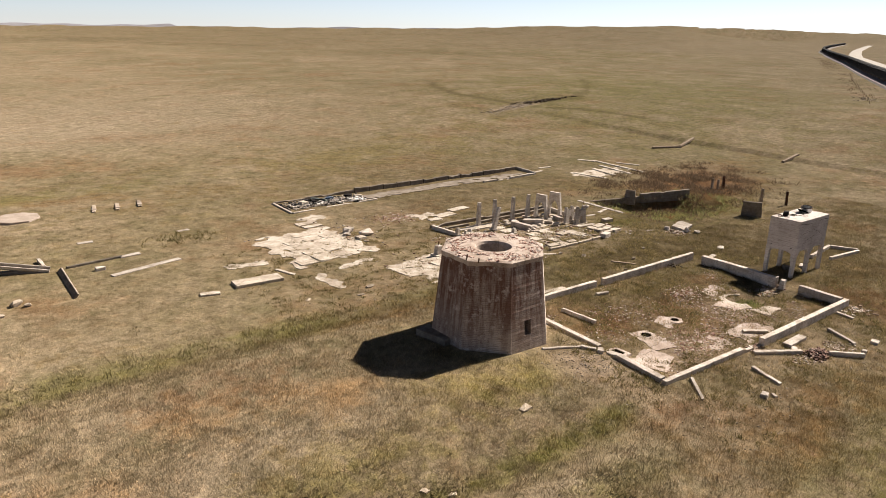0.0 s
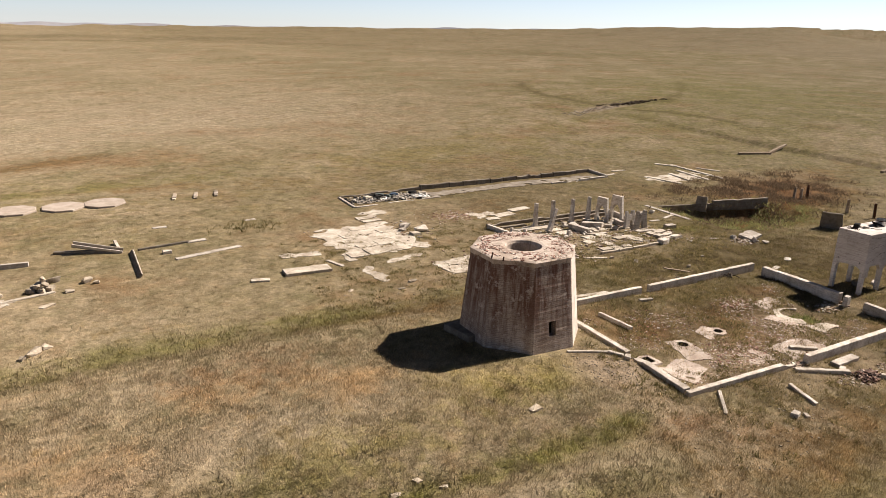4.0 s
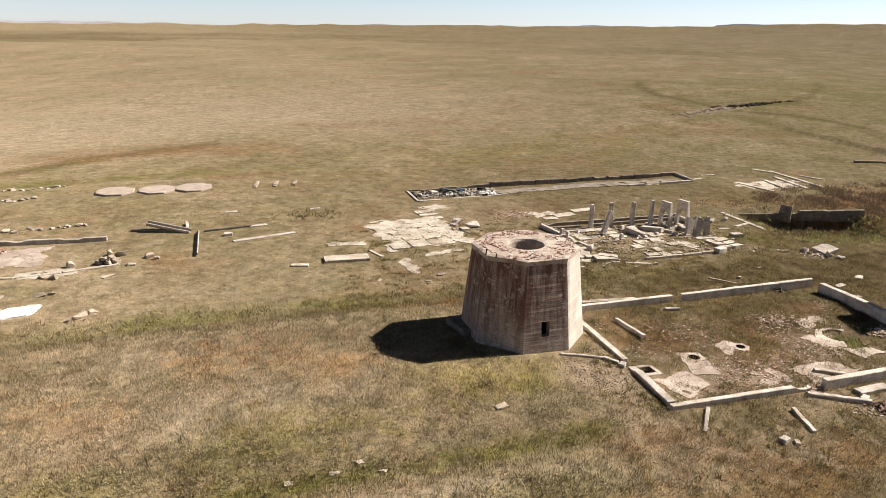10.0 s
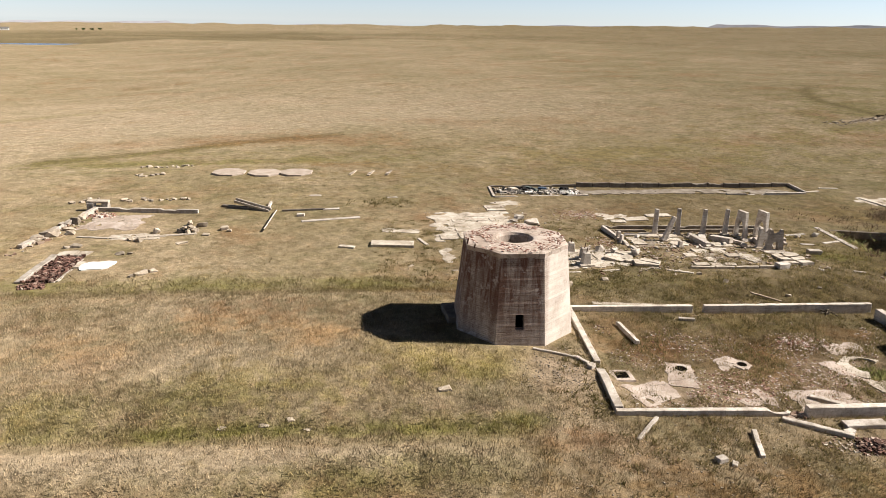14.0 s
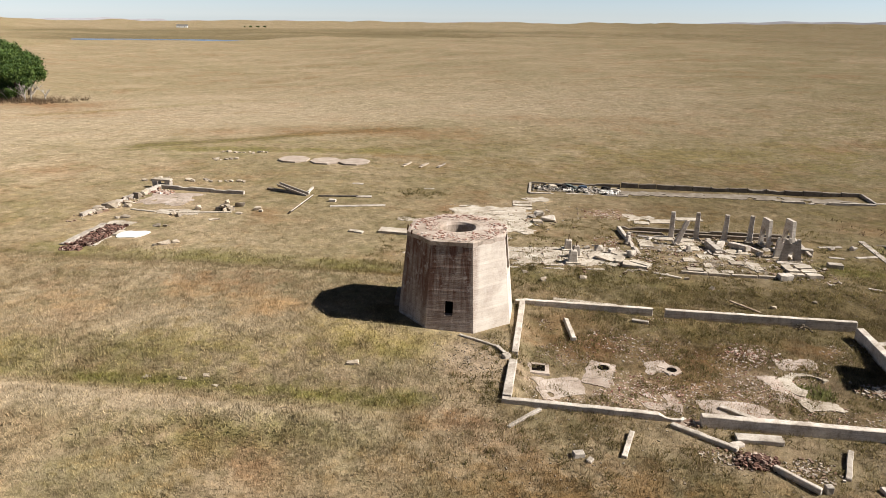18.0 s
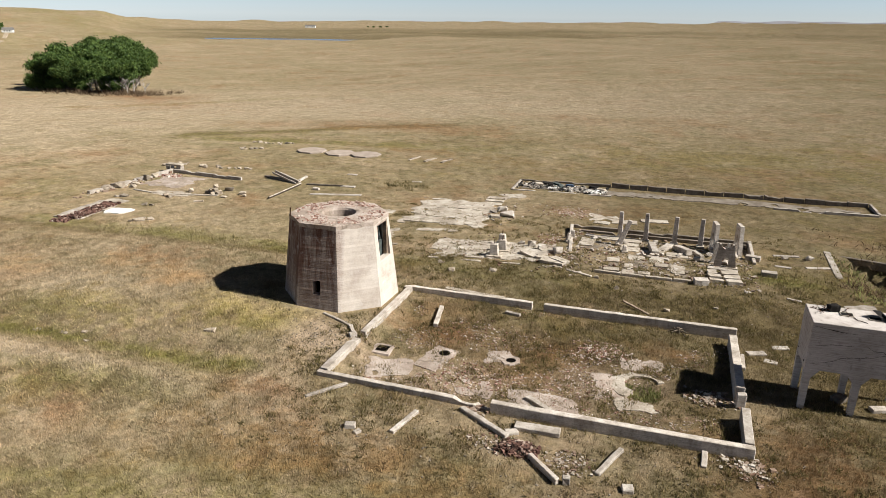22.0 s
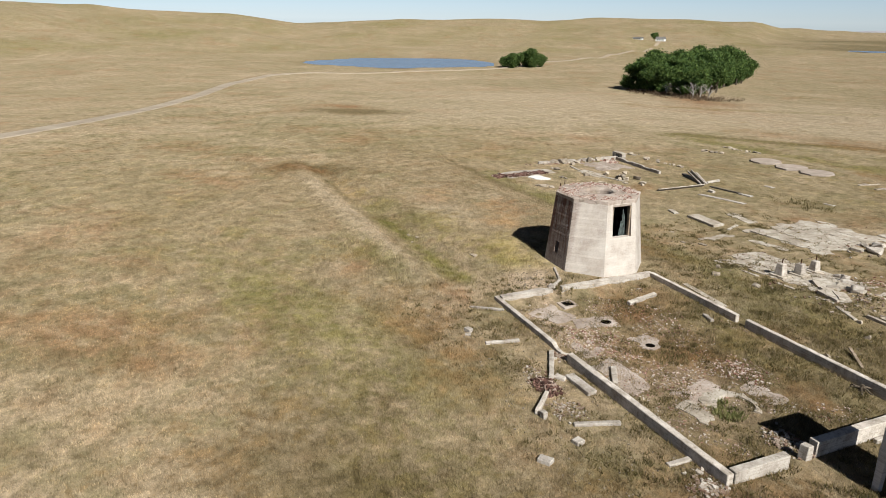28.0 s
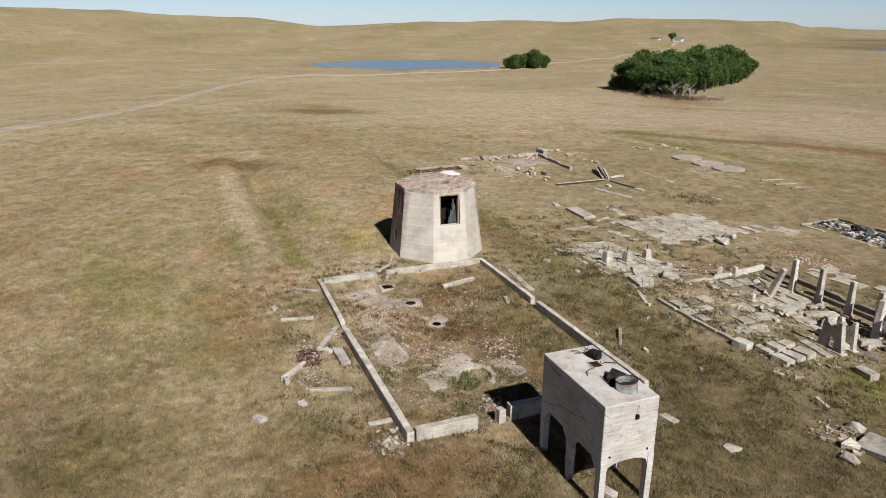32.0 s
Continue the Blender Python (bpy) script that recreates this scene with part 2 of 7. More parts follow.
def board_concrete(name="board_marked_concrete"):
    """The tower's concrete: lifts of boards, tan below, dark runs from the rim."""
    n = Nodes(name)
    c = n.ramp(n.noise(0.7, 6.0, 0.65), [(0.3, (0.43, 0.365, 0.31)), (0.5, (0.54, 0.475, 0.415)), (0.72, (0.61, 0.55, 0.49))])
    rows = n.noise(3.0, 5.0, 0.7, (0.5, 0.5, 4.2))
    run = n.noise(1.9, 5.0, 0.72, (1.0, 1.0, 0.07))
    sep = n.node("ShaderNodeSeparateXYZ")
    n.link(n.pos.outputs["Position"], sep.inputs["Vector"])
    west = n.node("ShaderNodeMath", operation="ADD")                 # west faces: brown stain runs, deepened to put their shade into the colour
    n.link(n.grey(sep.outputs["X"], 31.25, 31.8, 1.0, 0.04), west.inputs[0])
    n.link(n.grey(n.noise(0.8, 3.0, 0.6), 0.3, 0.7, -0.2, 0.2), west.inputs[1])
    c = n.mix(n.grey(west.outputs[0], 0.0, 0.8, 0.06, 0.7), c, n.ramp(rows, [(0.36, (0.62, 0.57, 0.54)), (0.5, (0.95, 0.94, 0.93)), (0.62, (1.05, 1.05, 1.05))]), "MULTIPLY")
    stain_shade = n.node("ShaderNodeMath", operation="MULTIPLY", use_clamp=True)
    n.link(n.grey(run, 0.39, 0.55, 0.5, 1.0), stain_shade.inputs[0])
    n.link(west.outputs[0], stain_shade.inputs[1])
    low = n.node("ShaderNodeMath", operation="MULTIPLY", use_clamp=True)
    n.link(stain_shade.outputs[0], low.inputs[0])
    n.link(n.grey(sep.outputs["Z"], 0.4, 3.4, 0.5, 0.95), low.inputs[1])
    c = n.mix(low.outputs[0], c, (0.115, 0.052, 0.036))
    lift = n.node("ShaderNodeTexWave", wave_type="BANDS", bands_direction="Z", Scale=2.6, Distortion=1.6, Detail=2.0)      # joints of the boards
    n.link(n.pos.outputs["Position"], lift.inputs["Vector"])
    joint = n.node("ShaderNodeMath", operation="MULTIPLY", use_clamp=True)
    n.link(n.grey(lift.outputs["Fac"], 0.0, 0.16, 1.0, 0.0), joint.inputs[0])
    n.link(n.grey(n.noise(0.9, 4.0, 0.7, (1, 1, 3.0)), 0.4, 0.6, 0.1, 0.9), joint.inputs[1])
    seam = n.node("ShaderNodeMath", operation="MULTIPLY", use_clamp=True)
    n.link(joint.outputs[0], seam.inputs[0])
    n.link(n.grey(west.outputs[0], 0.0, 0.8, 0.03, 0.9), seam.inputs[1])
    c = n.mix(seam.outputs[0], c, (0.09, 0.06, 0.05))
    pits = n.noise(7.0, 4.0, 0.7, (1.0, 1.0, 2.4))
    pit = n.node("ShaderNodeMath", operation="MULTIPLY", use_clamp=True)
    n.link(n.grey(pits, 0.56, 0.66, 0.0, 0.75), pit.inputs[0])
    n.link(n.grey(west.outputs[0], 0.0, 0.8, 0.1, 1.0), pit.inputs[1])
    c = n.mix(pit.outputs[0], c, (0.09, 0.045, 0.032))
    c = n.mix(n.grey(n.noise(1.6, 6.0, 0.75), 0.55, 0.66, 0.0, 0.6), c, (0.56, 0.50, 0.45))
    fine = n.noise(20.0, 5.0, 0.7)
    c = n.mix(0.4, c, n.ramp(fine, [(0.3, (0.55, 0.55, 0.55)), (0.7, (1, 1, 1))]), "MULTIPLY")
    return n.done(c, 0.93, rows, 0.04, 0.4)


def cast_concrete(name="smooth_cast_concrete"):
    """The bin's concrete: faint board lines, little staining."""
    n = Nodes(name)
    c = n.ramp(n.noise(0.6, 6.0, 0.6), [(0.3, (0.43, 0.385, 0.35)), (0.5, (0.53, 0.48, 0.445)), (0.72, (0.61, 0.56, 0.53))])
    rows = n.noise(3.0, 4.0, 0.65, (0.3, 0.3, 6.0))
    c = n.mix(0.7, c, n.ramp(rows, [(0.36, (0.6, 0.56, 0.53)), (0.5, (0.95, 0.94, 0.93)), (0.62, (1.08, 1.08, 1.08))]), "MULTIPLY")
    c = n.mix(n.grey(n.noise(3.0, 5.0, 0.75), 0.56, 0.7, 0.0, 0.5), c, (0.12, 0.09, 0.075))
    fine = n.noise(24.0, 5.0, 0.7)
    c = n.mix(0.35, c, n.ramp(fine, [(0.3, (0.6, 0.6, 0.6)), (0.7, (1, 1, 1))]), "MULTIPLY")
    return n.done(c, 0.93, rows, 0.03, 0.4)


def prairie_colour(n):
    """Dry prairie by place: straw, olive, rust and pale patches at several scales, and the growth that cover and sward name."""
    def patch(c, scale, lo, hi, much, colour, detail=8.0, rough=0.7):
        return n.mix(n.grey(n.noise(scale, detail, rough), lo, hi, 0.0, much), c, colour)
    c = n.mix(n.grey(n.noise(0.011, 8.0, 0.65), 0.42, 0.58), (0.256, 0.2, 0.132), (0.203, 0.166, 0.1))
    c = patch(c, 0.035, 0.5, 0.62, 0.65, (0.343, 0.267, 0.19))
    c = patch(c, 0.05, 0.52, 0.64, 0.65, (0.225, 0.13, 0.072))
    c = patch(c, 0.13, 0.5, 0.62, 0.62, (0.149, 0.131, 0.068))
    c = patch(c, 0.3, 0.53, 0.64, 0.38, (0.22, 0.14, 0.078))
    c = patch(c, 0.42, 0.52, 0.62, 0.42, (0.338, 0.271, 0.193))
    c = patch(c, 0.85, 0.53, 0.62, 0.42, (0.12, 0.1, 0.052))
    att = n.node("ShaderNodeVertexColor", layer_name="cover")
    sep = n.node("ShaderNodeSeparateColor")
    n.link(att.outputs["Color"], sep.inputs["Color"])
    wide = n.node("ShaderNodeMath", operation="ADD")
    n.link(n.grey(n.noise(0.9, 6.0, 0.75), 0.25, 0.75, -0.4, 0.4), wide.inputs[0])
    n.link(n.grey(n.noise(0.12, 6.0, 0.7), 0.25, 0.75, -0.4, 0.4), wide.inputs[1])
    ragged = wide.outputs[0]

    def edged(source, most=0.9):
        a = n.node("ShaderNodeMath", operation="ADD")
        n.link(source, a.inputs[0])
        n.link(ragged, a.inputs[1])
        return n.grey(a.outputs[0], 0.2, 0.95, 0.0, most)
    att2 = n.node("ShaderNodeVertexColor", layer_name="sward")
    sep2 = n.node("ShaderNodeSeparateColor")
    n.link(att2.outputs["Color"], sep2.inputs["Color"])
    c = n.mix(edged(sep2.outputs[0], 0.65), c, (0.348, 0.282, 0.212))
    c = n.mix(edged(sep2.outputs[1]), c, (0.28, 0.222, 0.08))
    c = n.mix(edged(att2.outputs["Alpha"]), c, (0.35, 0.215, 0.105))
    c = n.mix(edged(sep2.outputs[2]), c, (0.135, 0.108, 0.062))
    c = n.mix(edged(att.outputs["Alpha"]), c, (0.116, 0.089, 0.046))
    c = n.mix(edged(sep.outputs[1]), c, (0.135, 0.128, 0.036))
    c = n.mix(edged(sep.outputs[2]), c, (0.19, 0.1, 0.05))
    c = n.mix(edged(sep.outputs[0]), c, (0.33, 0.255, 0.19))
    c = n.mix(0.5, c, n.ramp(n.noise(0.48, 8.0, 0.78), [(0.38, (0.66, 0.64, 0.58)), (0.5, (0.98, 0.98, 0.97)), (0.62, (1.26, 1.25, 1.22))]), "MULTIPLY")
    c = n.mix(0.7, c, n.ramp(n.noise(1.0, 7.0, 0.72), [(0.34, (0.55, 0.53, 0.46)), (0.5, (0.98, 0.98, 0.96)), (0.66, (1.32, 1.3, 1.25))]), "MULTIPLY")
    return n.mix(0.55, c, n.ramp(n.noise(3.1, 6.0, 0.78), [(0.36, (0.5, 0.48, 0.42)), (0.5, (0.98, 0.98, 0.96)), (0.64, (1.36, 1.33, 1.28))]), "MULTIPLY")


def ground_material():
    n = Nodes("dry_prairie_ground")
    c = prairie_colour(n)
    fine = n.noise(5.0, 5.0, 0.75)
    c = n.mix(0.6, c, n.ramp(n.noise(17.0, 5.0, 0.85), [(0.36, (0.4, 0.38, 0.32)), (0.5, (0.92, 0.91, 0.88)), (0.62, (1.34, 1.32, 1.27))]), "MULTIPLY")
    return n.done(c, 1.0, fine, 0.08, 0.7, spec=0.03, soft=0.5)


def see_through(n, colour, share):
    """Leaves and blades let part of the light through."""
    tr = n.node("ShaderNodeBsdfTranslucent")
    n.link(colour, tr.inputs["Color"])
    mx = n.node("ShaderNodeMixShader", Fac=share)
    n.link(n.bsdf.outputs[0], mx.inputs[1])
    n.link(tr.outputs[0], mx.inputs[2])
    n.link(mx.outputs[0], n.t.nodes["Material Output"].inputs["Surface"])


def upward(n):
    """Thin blades take the light as a sward does: their normals lean to the sky."""
    half = n.node("ShaderNodeVectorMath", operation="SCALE")
    half.inputs["Scale"].default_value = 0.35
    n.link(n.pos.outputs["Normal"], half.inputs[0])
    add = n.node("ShaderNodeVectorMath", operation="ADD")
    n.link(half.outputs[0], add.inputs[0])
    add.inputs[1].default_value = (0.0, 0.0, 1.0)
    unit = n.node("ShaderNodeVectorMath", operation="NORMALIZE")
    n.link(add.outputs[0], unit.inputs[0])
    n.link(unit.outputs[0], n.bsdf.inputs["Normal"])


def grass_material():
    n = Nodes("dry_grass")
    c = prairie_colour(n)
    c = n.mix(1.0, c, n.ramp(n.pos.outputs["Random Per Island"], [(0.0, (0.95, 0.93, 0.86)), (0.5, (1.4, 1.38, 1.32)), (1.0, (2.0, 1.96, 1.87))]), "MULTIPLY")
    m = n.done(c, 0.9, spec=0.03, soft=0.5)
    upward(n)
    see_through(n, c, 0.24)
    return m


def island_material(name, stops, rough=0.9, clump=0.0, trans=0.0, blade=False):
    """For what is joined into one mesh: each island has a tone of its own."""
    n = Nodes(name)
    c = n.ramp(n.pos.outputs["Random Per Island"], stops)
    if clump:
        c = n.mix(0.7, c, n.ramp(n.noise(clump, 4.0, 0.65), [(0.35, (0.5, 0.52, 0.42)), (0.65, (1.1, 1.05, 0.95))]), "MULTIPLY")
    m = n.done(c, rough, spec=0.15)
    if blade:
        upward(n)
    if trans:
        see_through(n, c, trans)
    return m


GRASS = grass_material()
DRYWEED = island_material("dry_olive_weeds", [(0.0, (0.1, 0.085, 0.036)), (0.45, (0.19, 0.155, 0.068)), (0.8, (0.29, 0.22, 0.11)), (1.0, (0.4, 0.31, 0.19))], 0.9, clump=0.5, trans=0.45, blade=True)
WEED = island_material("green_weeds", [(0.0, (0.12, 0.13, 0.042)), (0.5, (0.21, 0.21, 0.077)), (1.0, (0.31, 0.27, 0.12))], 0.9, trans=0.45, blade=True)
BRUSH = island_material("dry_brush", [(0.0, (0.06, 0.04, 0.024)), (0.5, (0.13, 0.088, 0.055)), (1.0, (0.22, 0.16, 0.1))], 0.9, trans=0.35)
LEAF = island_material("cottonwood_leaves", [(0.0, (0.03, 0.055, 0.017)), (0.5, (0.08, 0.135, 0.036)), (1.0, (0.18, 0.245, 0.07))], 0.6, clump=0.55, trans=0.3)
RUBBLE = island_material("mixed_rubble", [(0.0, (0.17, 0.10, 0.07)), (0.4, (0.25, 0.185, 0.14)), (0.75, (0.34, 0.285, 0.235)), (1.0, (0.52, 0.465, 0.40))], 0.9)
REDBITS = island_material("brick_rubble", [(0.0, (0.13, 0.06, 0.045)), (0.25, (0.27, 0.14, 0.105)), (0.5, (0.42, 0.29, 0.235)), (0.75, (0.50, 0.41, 0.35)), (1.0, (0.56, 0.49, 0.43))], 0.9)
SCRAPBITS = island_material("burnt_rubble", [(0.0, (0.01, 0.01, 0.01)), (0.4, (0.05, 0.045, 0.04)), (0.7, (0.3, 0.26, 0.22)), (1.0, (0.55, 0.5, 0.45))], 0.9)
DARKBRICK = island_material("sooty_brick", [(0.0, (0.03, 0.018, 0.014)), (0.5, (0.10, 0.052, 0.04)), (0.85, (0.2, 0.115, 0.09)), (1.0, (0.4, 0.32, 0.26))], 0.9)
CAST = cast_concrete()
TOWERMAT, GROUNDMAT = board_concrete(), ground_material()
wat = Nodes("pond_water")
WATER = wat.done((0.07, 0.085, 0.11), 0.2, wat.noise(0.6, 3.0, 0.6, (1, 3, 1)), 0.03, 0.25, spec=0.5)


# ---- terrain ----
def smooth(a, b, x):
    k = np.clip((x - a) / (b - a), 0, 1)
    return k * k * (3 - 2 * k)


def waves(x, y, lam, seed):
    """A smooth, aperiodic swell between about -1 and 1, of wavelength lam metres."""
    s = 0.0
    for k in range(5):
        a = seed * 1.7 + k * 2.39996
        f = 2 * math.pi / (lam * (0.7 + 0.17 * k))
        s = s + np.sin(f * (x * math.cos(a) + y * math.sin(a)) + seed * 3.1 + k * k)
    return s / 3.2


# skyline: azimuth from +x, its angle above the eye's level, its distance
SKYLINE = [(-180, 0.35, 1150), (-168, 0.9, 1000), (-140, 0.9, 1000), (-90, 0.6, 1500), (-30, 0.6, 2200), (10, 0.58, 2500), (24, 0.52, 2500), (34, 0.72, 1900), (44, 0.42, 2100),
           (56, 0.25, 2300), (70, 0.1, 2500), (84, -0.1, 2600), (100, -0.25, 2700), (112, -0.32, 2800), (122, -0.46, 2600), (129.0, -0.52, 2200), (132.2, -0.45, 1700), (133.3, -0.04, 1500), (135.5, 0.0, 1430), (138, 0.15, 1380), (142, 0.12, 1350), (145, 0.15, 1350), (149, -0.08, 1350), (154, -0.02, 1300),
           (163, -0.2, 1250), (169, -0.5, 1250), (174, 0.15, 1200), (180, 0.35, 1150)]
SK = np.array(SKYLINE)
# ponds: middle, long axis (degrees), half axes, level
POND = (-382.0, 166.0, 78.0, 62.0, 52.0, -8.4)
MARSHES = [(-395.0, 745.0, 20.0, 95.0, 26.0, -8.6), (-150.0, 1020.0, 6.0, 170.0, 22.0, -8.2)]


def pond_field(x, y, p):
    a = radians(p[2])
    u = (x - p[0]) * math.cos(a) + (y - p[1]) * math.sin(a)
    v = -(x - p[0]) * math.sin(a) + (y - p[1]) * math.cos(a)
    return np.sqrt((u / p[3]) ** 2 + (v / p[4]) ** 2 + 1e-9) + 0.08 * np.sin(u / 9.0)


# the railway's middle line, levelled at RAILZ
RAIL = [(235, 80), (305, 117), (364, 148), (512, 223), (700, 322), (800, 372), (880, 414), (1043, 490), (1318, 610), (1904, 852), (2150, 950)]
RAILZ = 3.6
_r = np.array(RAIL, float)
_s = np.concatenate([[0], np.cumsum(np.hypot(*np.diff(_r, axis=0).T))])
RAILPTS = np.stack([np.interp(np.arange(0, _s[-1], 12.0), _s, _r[:, k]) for k in (0, 1)], 1)


def rail_distance(x, y):
    d = np.full(np.shape(x), 1e9)
    for px, py in RAILPTS:
        d = np.minimum(d, np.hypot(x - px, y - py))
    return d


def ground_z(x, y):
    x, y = np.asarray(x, float), np.asarray(y, float)
    z = open_ground(x, y)
    far = (x > 120) & (y > 10) & (y < 1200)
    if np.any(far):
        w = np.where(far, 1 - smooth(0, 1, (rail_distance(x, y) - 48) / (90 + 0.35 * np.clip(x - 500, 0, 2000))), 0.0)
        z = z + (RAILZ - z) * w
    return z


def open_ground(x, y):
    z = -0.45 + 0.95 * np.exp(-((x - 22) / 18.4) ** 2 - ((y - 31) / 9.9) ** 2)
    z = z + 0.6 * np.exp(-((x - 50) / 17) ** 2 - ((y - 46.5) / 4.4) ** 2)                        # the machine floor stands a little raised
    rim = 58.0 - 0.317 * (x - 68.2)
    z = z - 1.7 * smooth(67.3, 70.5, x) * (1 - smooth(79, 84, x)) * smooth(45.0, 48.5, y) * (1 - smooth(rim - 0.7, rim, y))     # overgrown pit
    z = z - 0.3 * smooth(39.2, 41.6, y) * smooth(-24, -14, x) * (1 - smooth(24, 31, x)) * (1 - smooth(46, 60, y))               # north bank of the mound
    z = z + 0.35 * smooth(-22, -12, x) * (1 - smooth(20, 26, x)) * np.exp(-((y - 37.6) / 2.0) ** 2)                            # its crest
    bank = smooth(-30, -18, x) * (1 - smooth(24, 31, x))                                         # low bank and ditch of an old grade
    z = z + bank * (0.5 * np.exp(-((y - 18.0) / 2.0) ** 2) - 0.45 * np.exp(-((y - 21.6) / 1.8) ** 2))
    z = z - 0.34 * smooth(-8.6, -8.0, x) * (1 - smooth(-6.2, -5.6, x)) * smooth(44.0, 44.7, y) * (1 - smooth(50.4, 51.0, y))       # brick-filled pit
    z = z - 0.5 * np.exp(-((x - 52) / 1.0) ** 2 - ((y - 27.1) / 0.9) ** 2)                        # the basin's hollow
    z = z - 0.6 * np.exp(-((x - 133) / 12) ** 2 - ((y - 131) / 3.0) ** 2)                          # dry gully
    sunk = smooth(34.3, 35.2, x) * (1 - smooth(56.8, 57.5, x)) * smooth(21.9, 22.7, y) * (1 - smooth(35.0, 35.9, y))
    z = z * (1 - sunk) + (-0.62 + 0.38 * smooth(28.0, 35, y) + 0.12 * waves(x, y, 6.0, 2.5) - 0.5 * np.exp(-((x - 52) / 1.0) ** 2 - ((y - 27.1) / 0.9) ** 2)) * sunk                           # floor of the enclosure
    r = np.hypot(x - 30, y - 30)
    az = np.degrees(np.arctan2(y - 30, x - 30))
    turned = np.where(az < -90, az + 360, az)
    low = smooth(88, 125, turned) * (1 - smooth(195, 235, turned))                               # the valley to the north-west
    z = z - 7.4 * low * smooth(45, 330, r)
    z = z + 4.5 * np.exp(-((az - 48) / 26.0) ** 2) * smooth(55, 190, r) * (1 - smooth(400, 1500, r))   # the rise to the north-east
    z = z + 0.10 * waves(x, y, 17, 2.0) * smooth(12, 30, r) * (1 - 0.6 * smooth(60, 140, r)) + 0.35 * waves(x, y, 90, 1.0) * smooth(60, 140, r)
    el, R = np.interp(az, SK[:, 0], SK[:, 1]), np.interp(az, SK[:, 0], SK[:, 2])
    el = el - 0.2 * smooth(46, 54, az) * (1 - smooth(125, 130, az))                                 # the far blue hills stand over these
    top = 20 + R * np.tan(np.radians(el)) + 0.0020 * R * (0.6 * waves(x, y, 420, 5.0) + 0.6 * waves(x, y, 150, 7.0)) * (R > 1500) + 1.2 * waves(x, y, 260, 5.0)
    k = smooth(0.5, 1.0, r / R)
    fall = smooth(1.0, 1.9, r / R)
    z = z * (1 - k) + top * k - fall * (26 + 0.010 * (r - R) - 9 * waves(x, y, 700, 3.0))
    z = z + (1.6 * waves(x, y, 210, 4.0) + 0.6 * waves(x, y, 75, 6.0)) * smooth(220, 600, r) * (1 - 0.5 * k)
    view = smooth(36, 50, az) * (1 - smooth(92, 112, az))
    z = z + view * (3.2 * np.exp(-((r - 560 - 40 * waves(x, y, 500, 8.0)) / 150) ** 2) - 5.0 * np.exp(-((r - 900) / 190) ** 2) + 2.2 * np.exp(-((r - 1300) / 160) ** 2) - 2.5 * np.exp(-((r - 1650) / 160) ** 2))
    east = smooth(120, 330, r) * np.exp(-((az - 20) / 16.0) ** 2)
    z = z + 4.0 * east * (1 - smooth(900, 2000, r))
    west = smooth(126, 136, turned) * (1 - smooth(200, 225, turned)) * smooth(420, 800, r) * (1 - smooth(0.92, 1.02, r / R))
    z = z + west * (3.6 * waves(x, y, 190, 9.0) + 1.8 * waves(x, y, 80, 3.3))                          # folds of the western hills
    for pond in (POND, *MARSHES):
        p = pond_field(x, y, pond)
        flat = 1 - smooth(1.05, 1.7, p)
        z = z * (1 - flat) + (pond[5] + 0.05 - 1.3 * (1 - smooth(0.8, 1.02, p))) * flat
    return z


def gz(x, y):
    return float(ground_z(x, y))


def mesh_object(name, bm, material, parent=None):
    me = bpy.data.meshes.new(name)
    bm.normal_update()
    bm.to_mesh(me)
    bm.free()
    me.materials.append(material)
    ob = new(name, me)
    ob.parent = parent
    return ob


def part(name, bm, material, parent, label=""):
    return tagged(mesh_object(name, bm, material, parent), label)


def thing(name, m, label, category, group=""):
    """An Empty that carries the parts of one thing."""
    ob = new(name)
    ob.matrix_basis = m
    ob.empty_display_size = 0.3
    return tagged(ob, label, category, group)


def raw(name, verts, faces, material, parent=None, smooth_shade=False):
    me = bpy.data.meshes.new(name)
    me.from_pydata(verts, [], faces)
    me.materials.append(material)
    if smooth_shade:
        me.polygons.foreach_set("use_smooth", [True] * len(me.polygons))
    ob = new(name, me)
    ob.parent = parent
    return ob


def blob(x, y, cx, cy, sx, sy, turn=0.0):
    a = radians(turn)
    u, v = (x - cx) * math.cos(a) + (y - cy) * math.sin(a), -(x - cx) * math.sin(a) + (y - cy) * math.cos(a)
    return np.exp(-(u / sx) ** 2 - (v / sy) ** 2)


def on_line(x, y, pts, width):
    """1 on a bent line through the points, fading over width metres."""
    d = np.full(np.shape(x), 1e9)
    for (ax, ay), (bx, by) in zip(pts, pts[1:]):
        ux, uy = bx - ax, by - ay
        k = np.clip(((x - ax) * ux + (y - ay) * uy) / (ux * ux + uy * uy), 0, 1)
        d = np.minimum(d, np.hypot(x - ax - k * ux, y - ay - k * uy))
    return np.exp(-(d / width) ** 2)


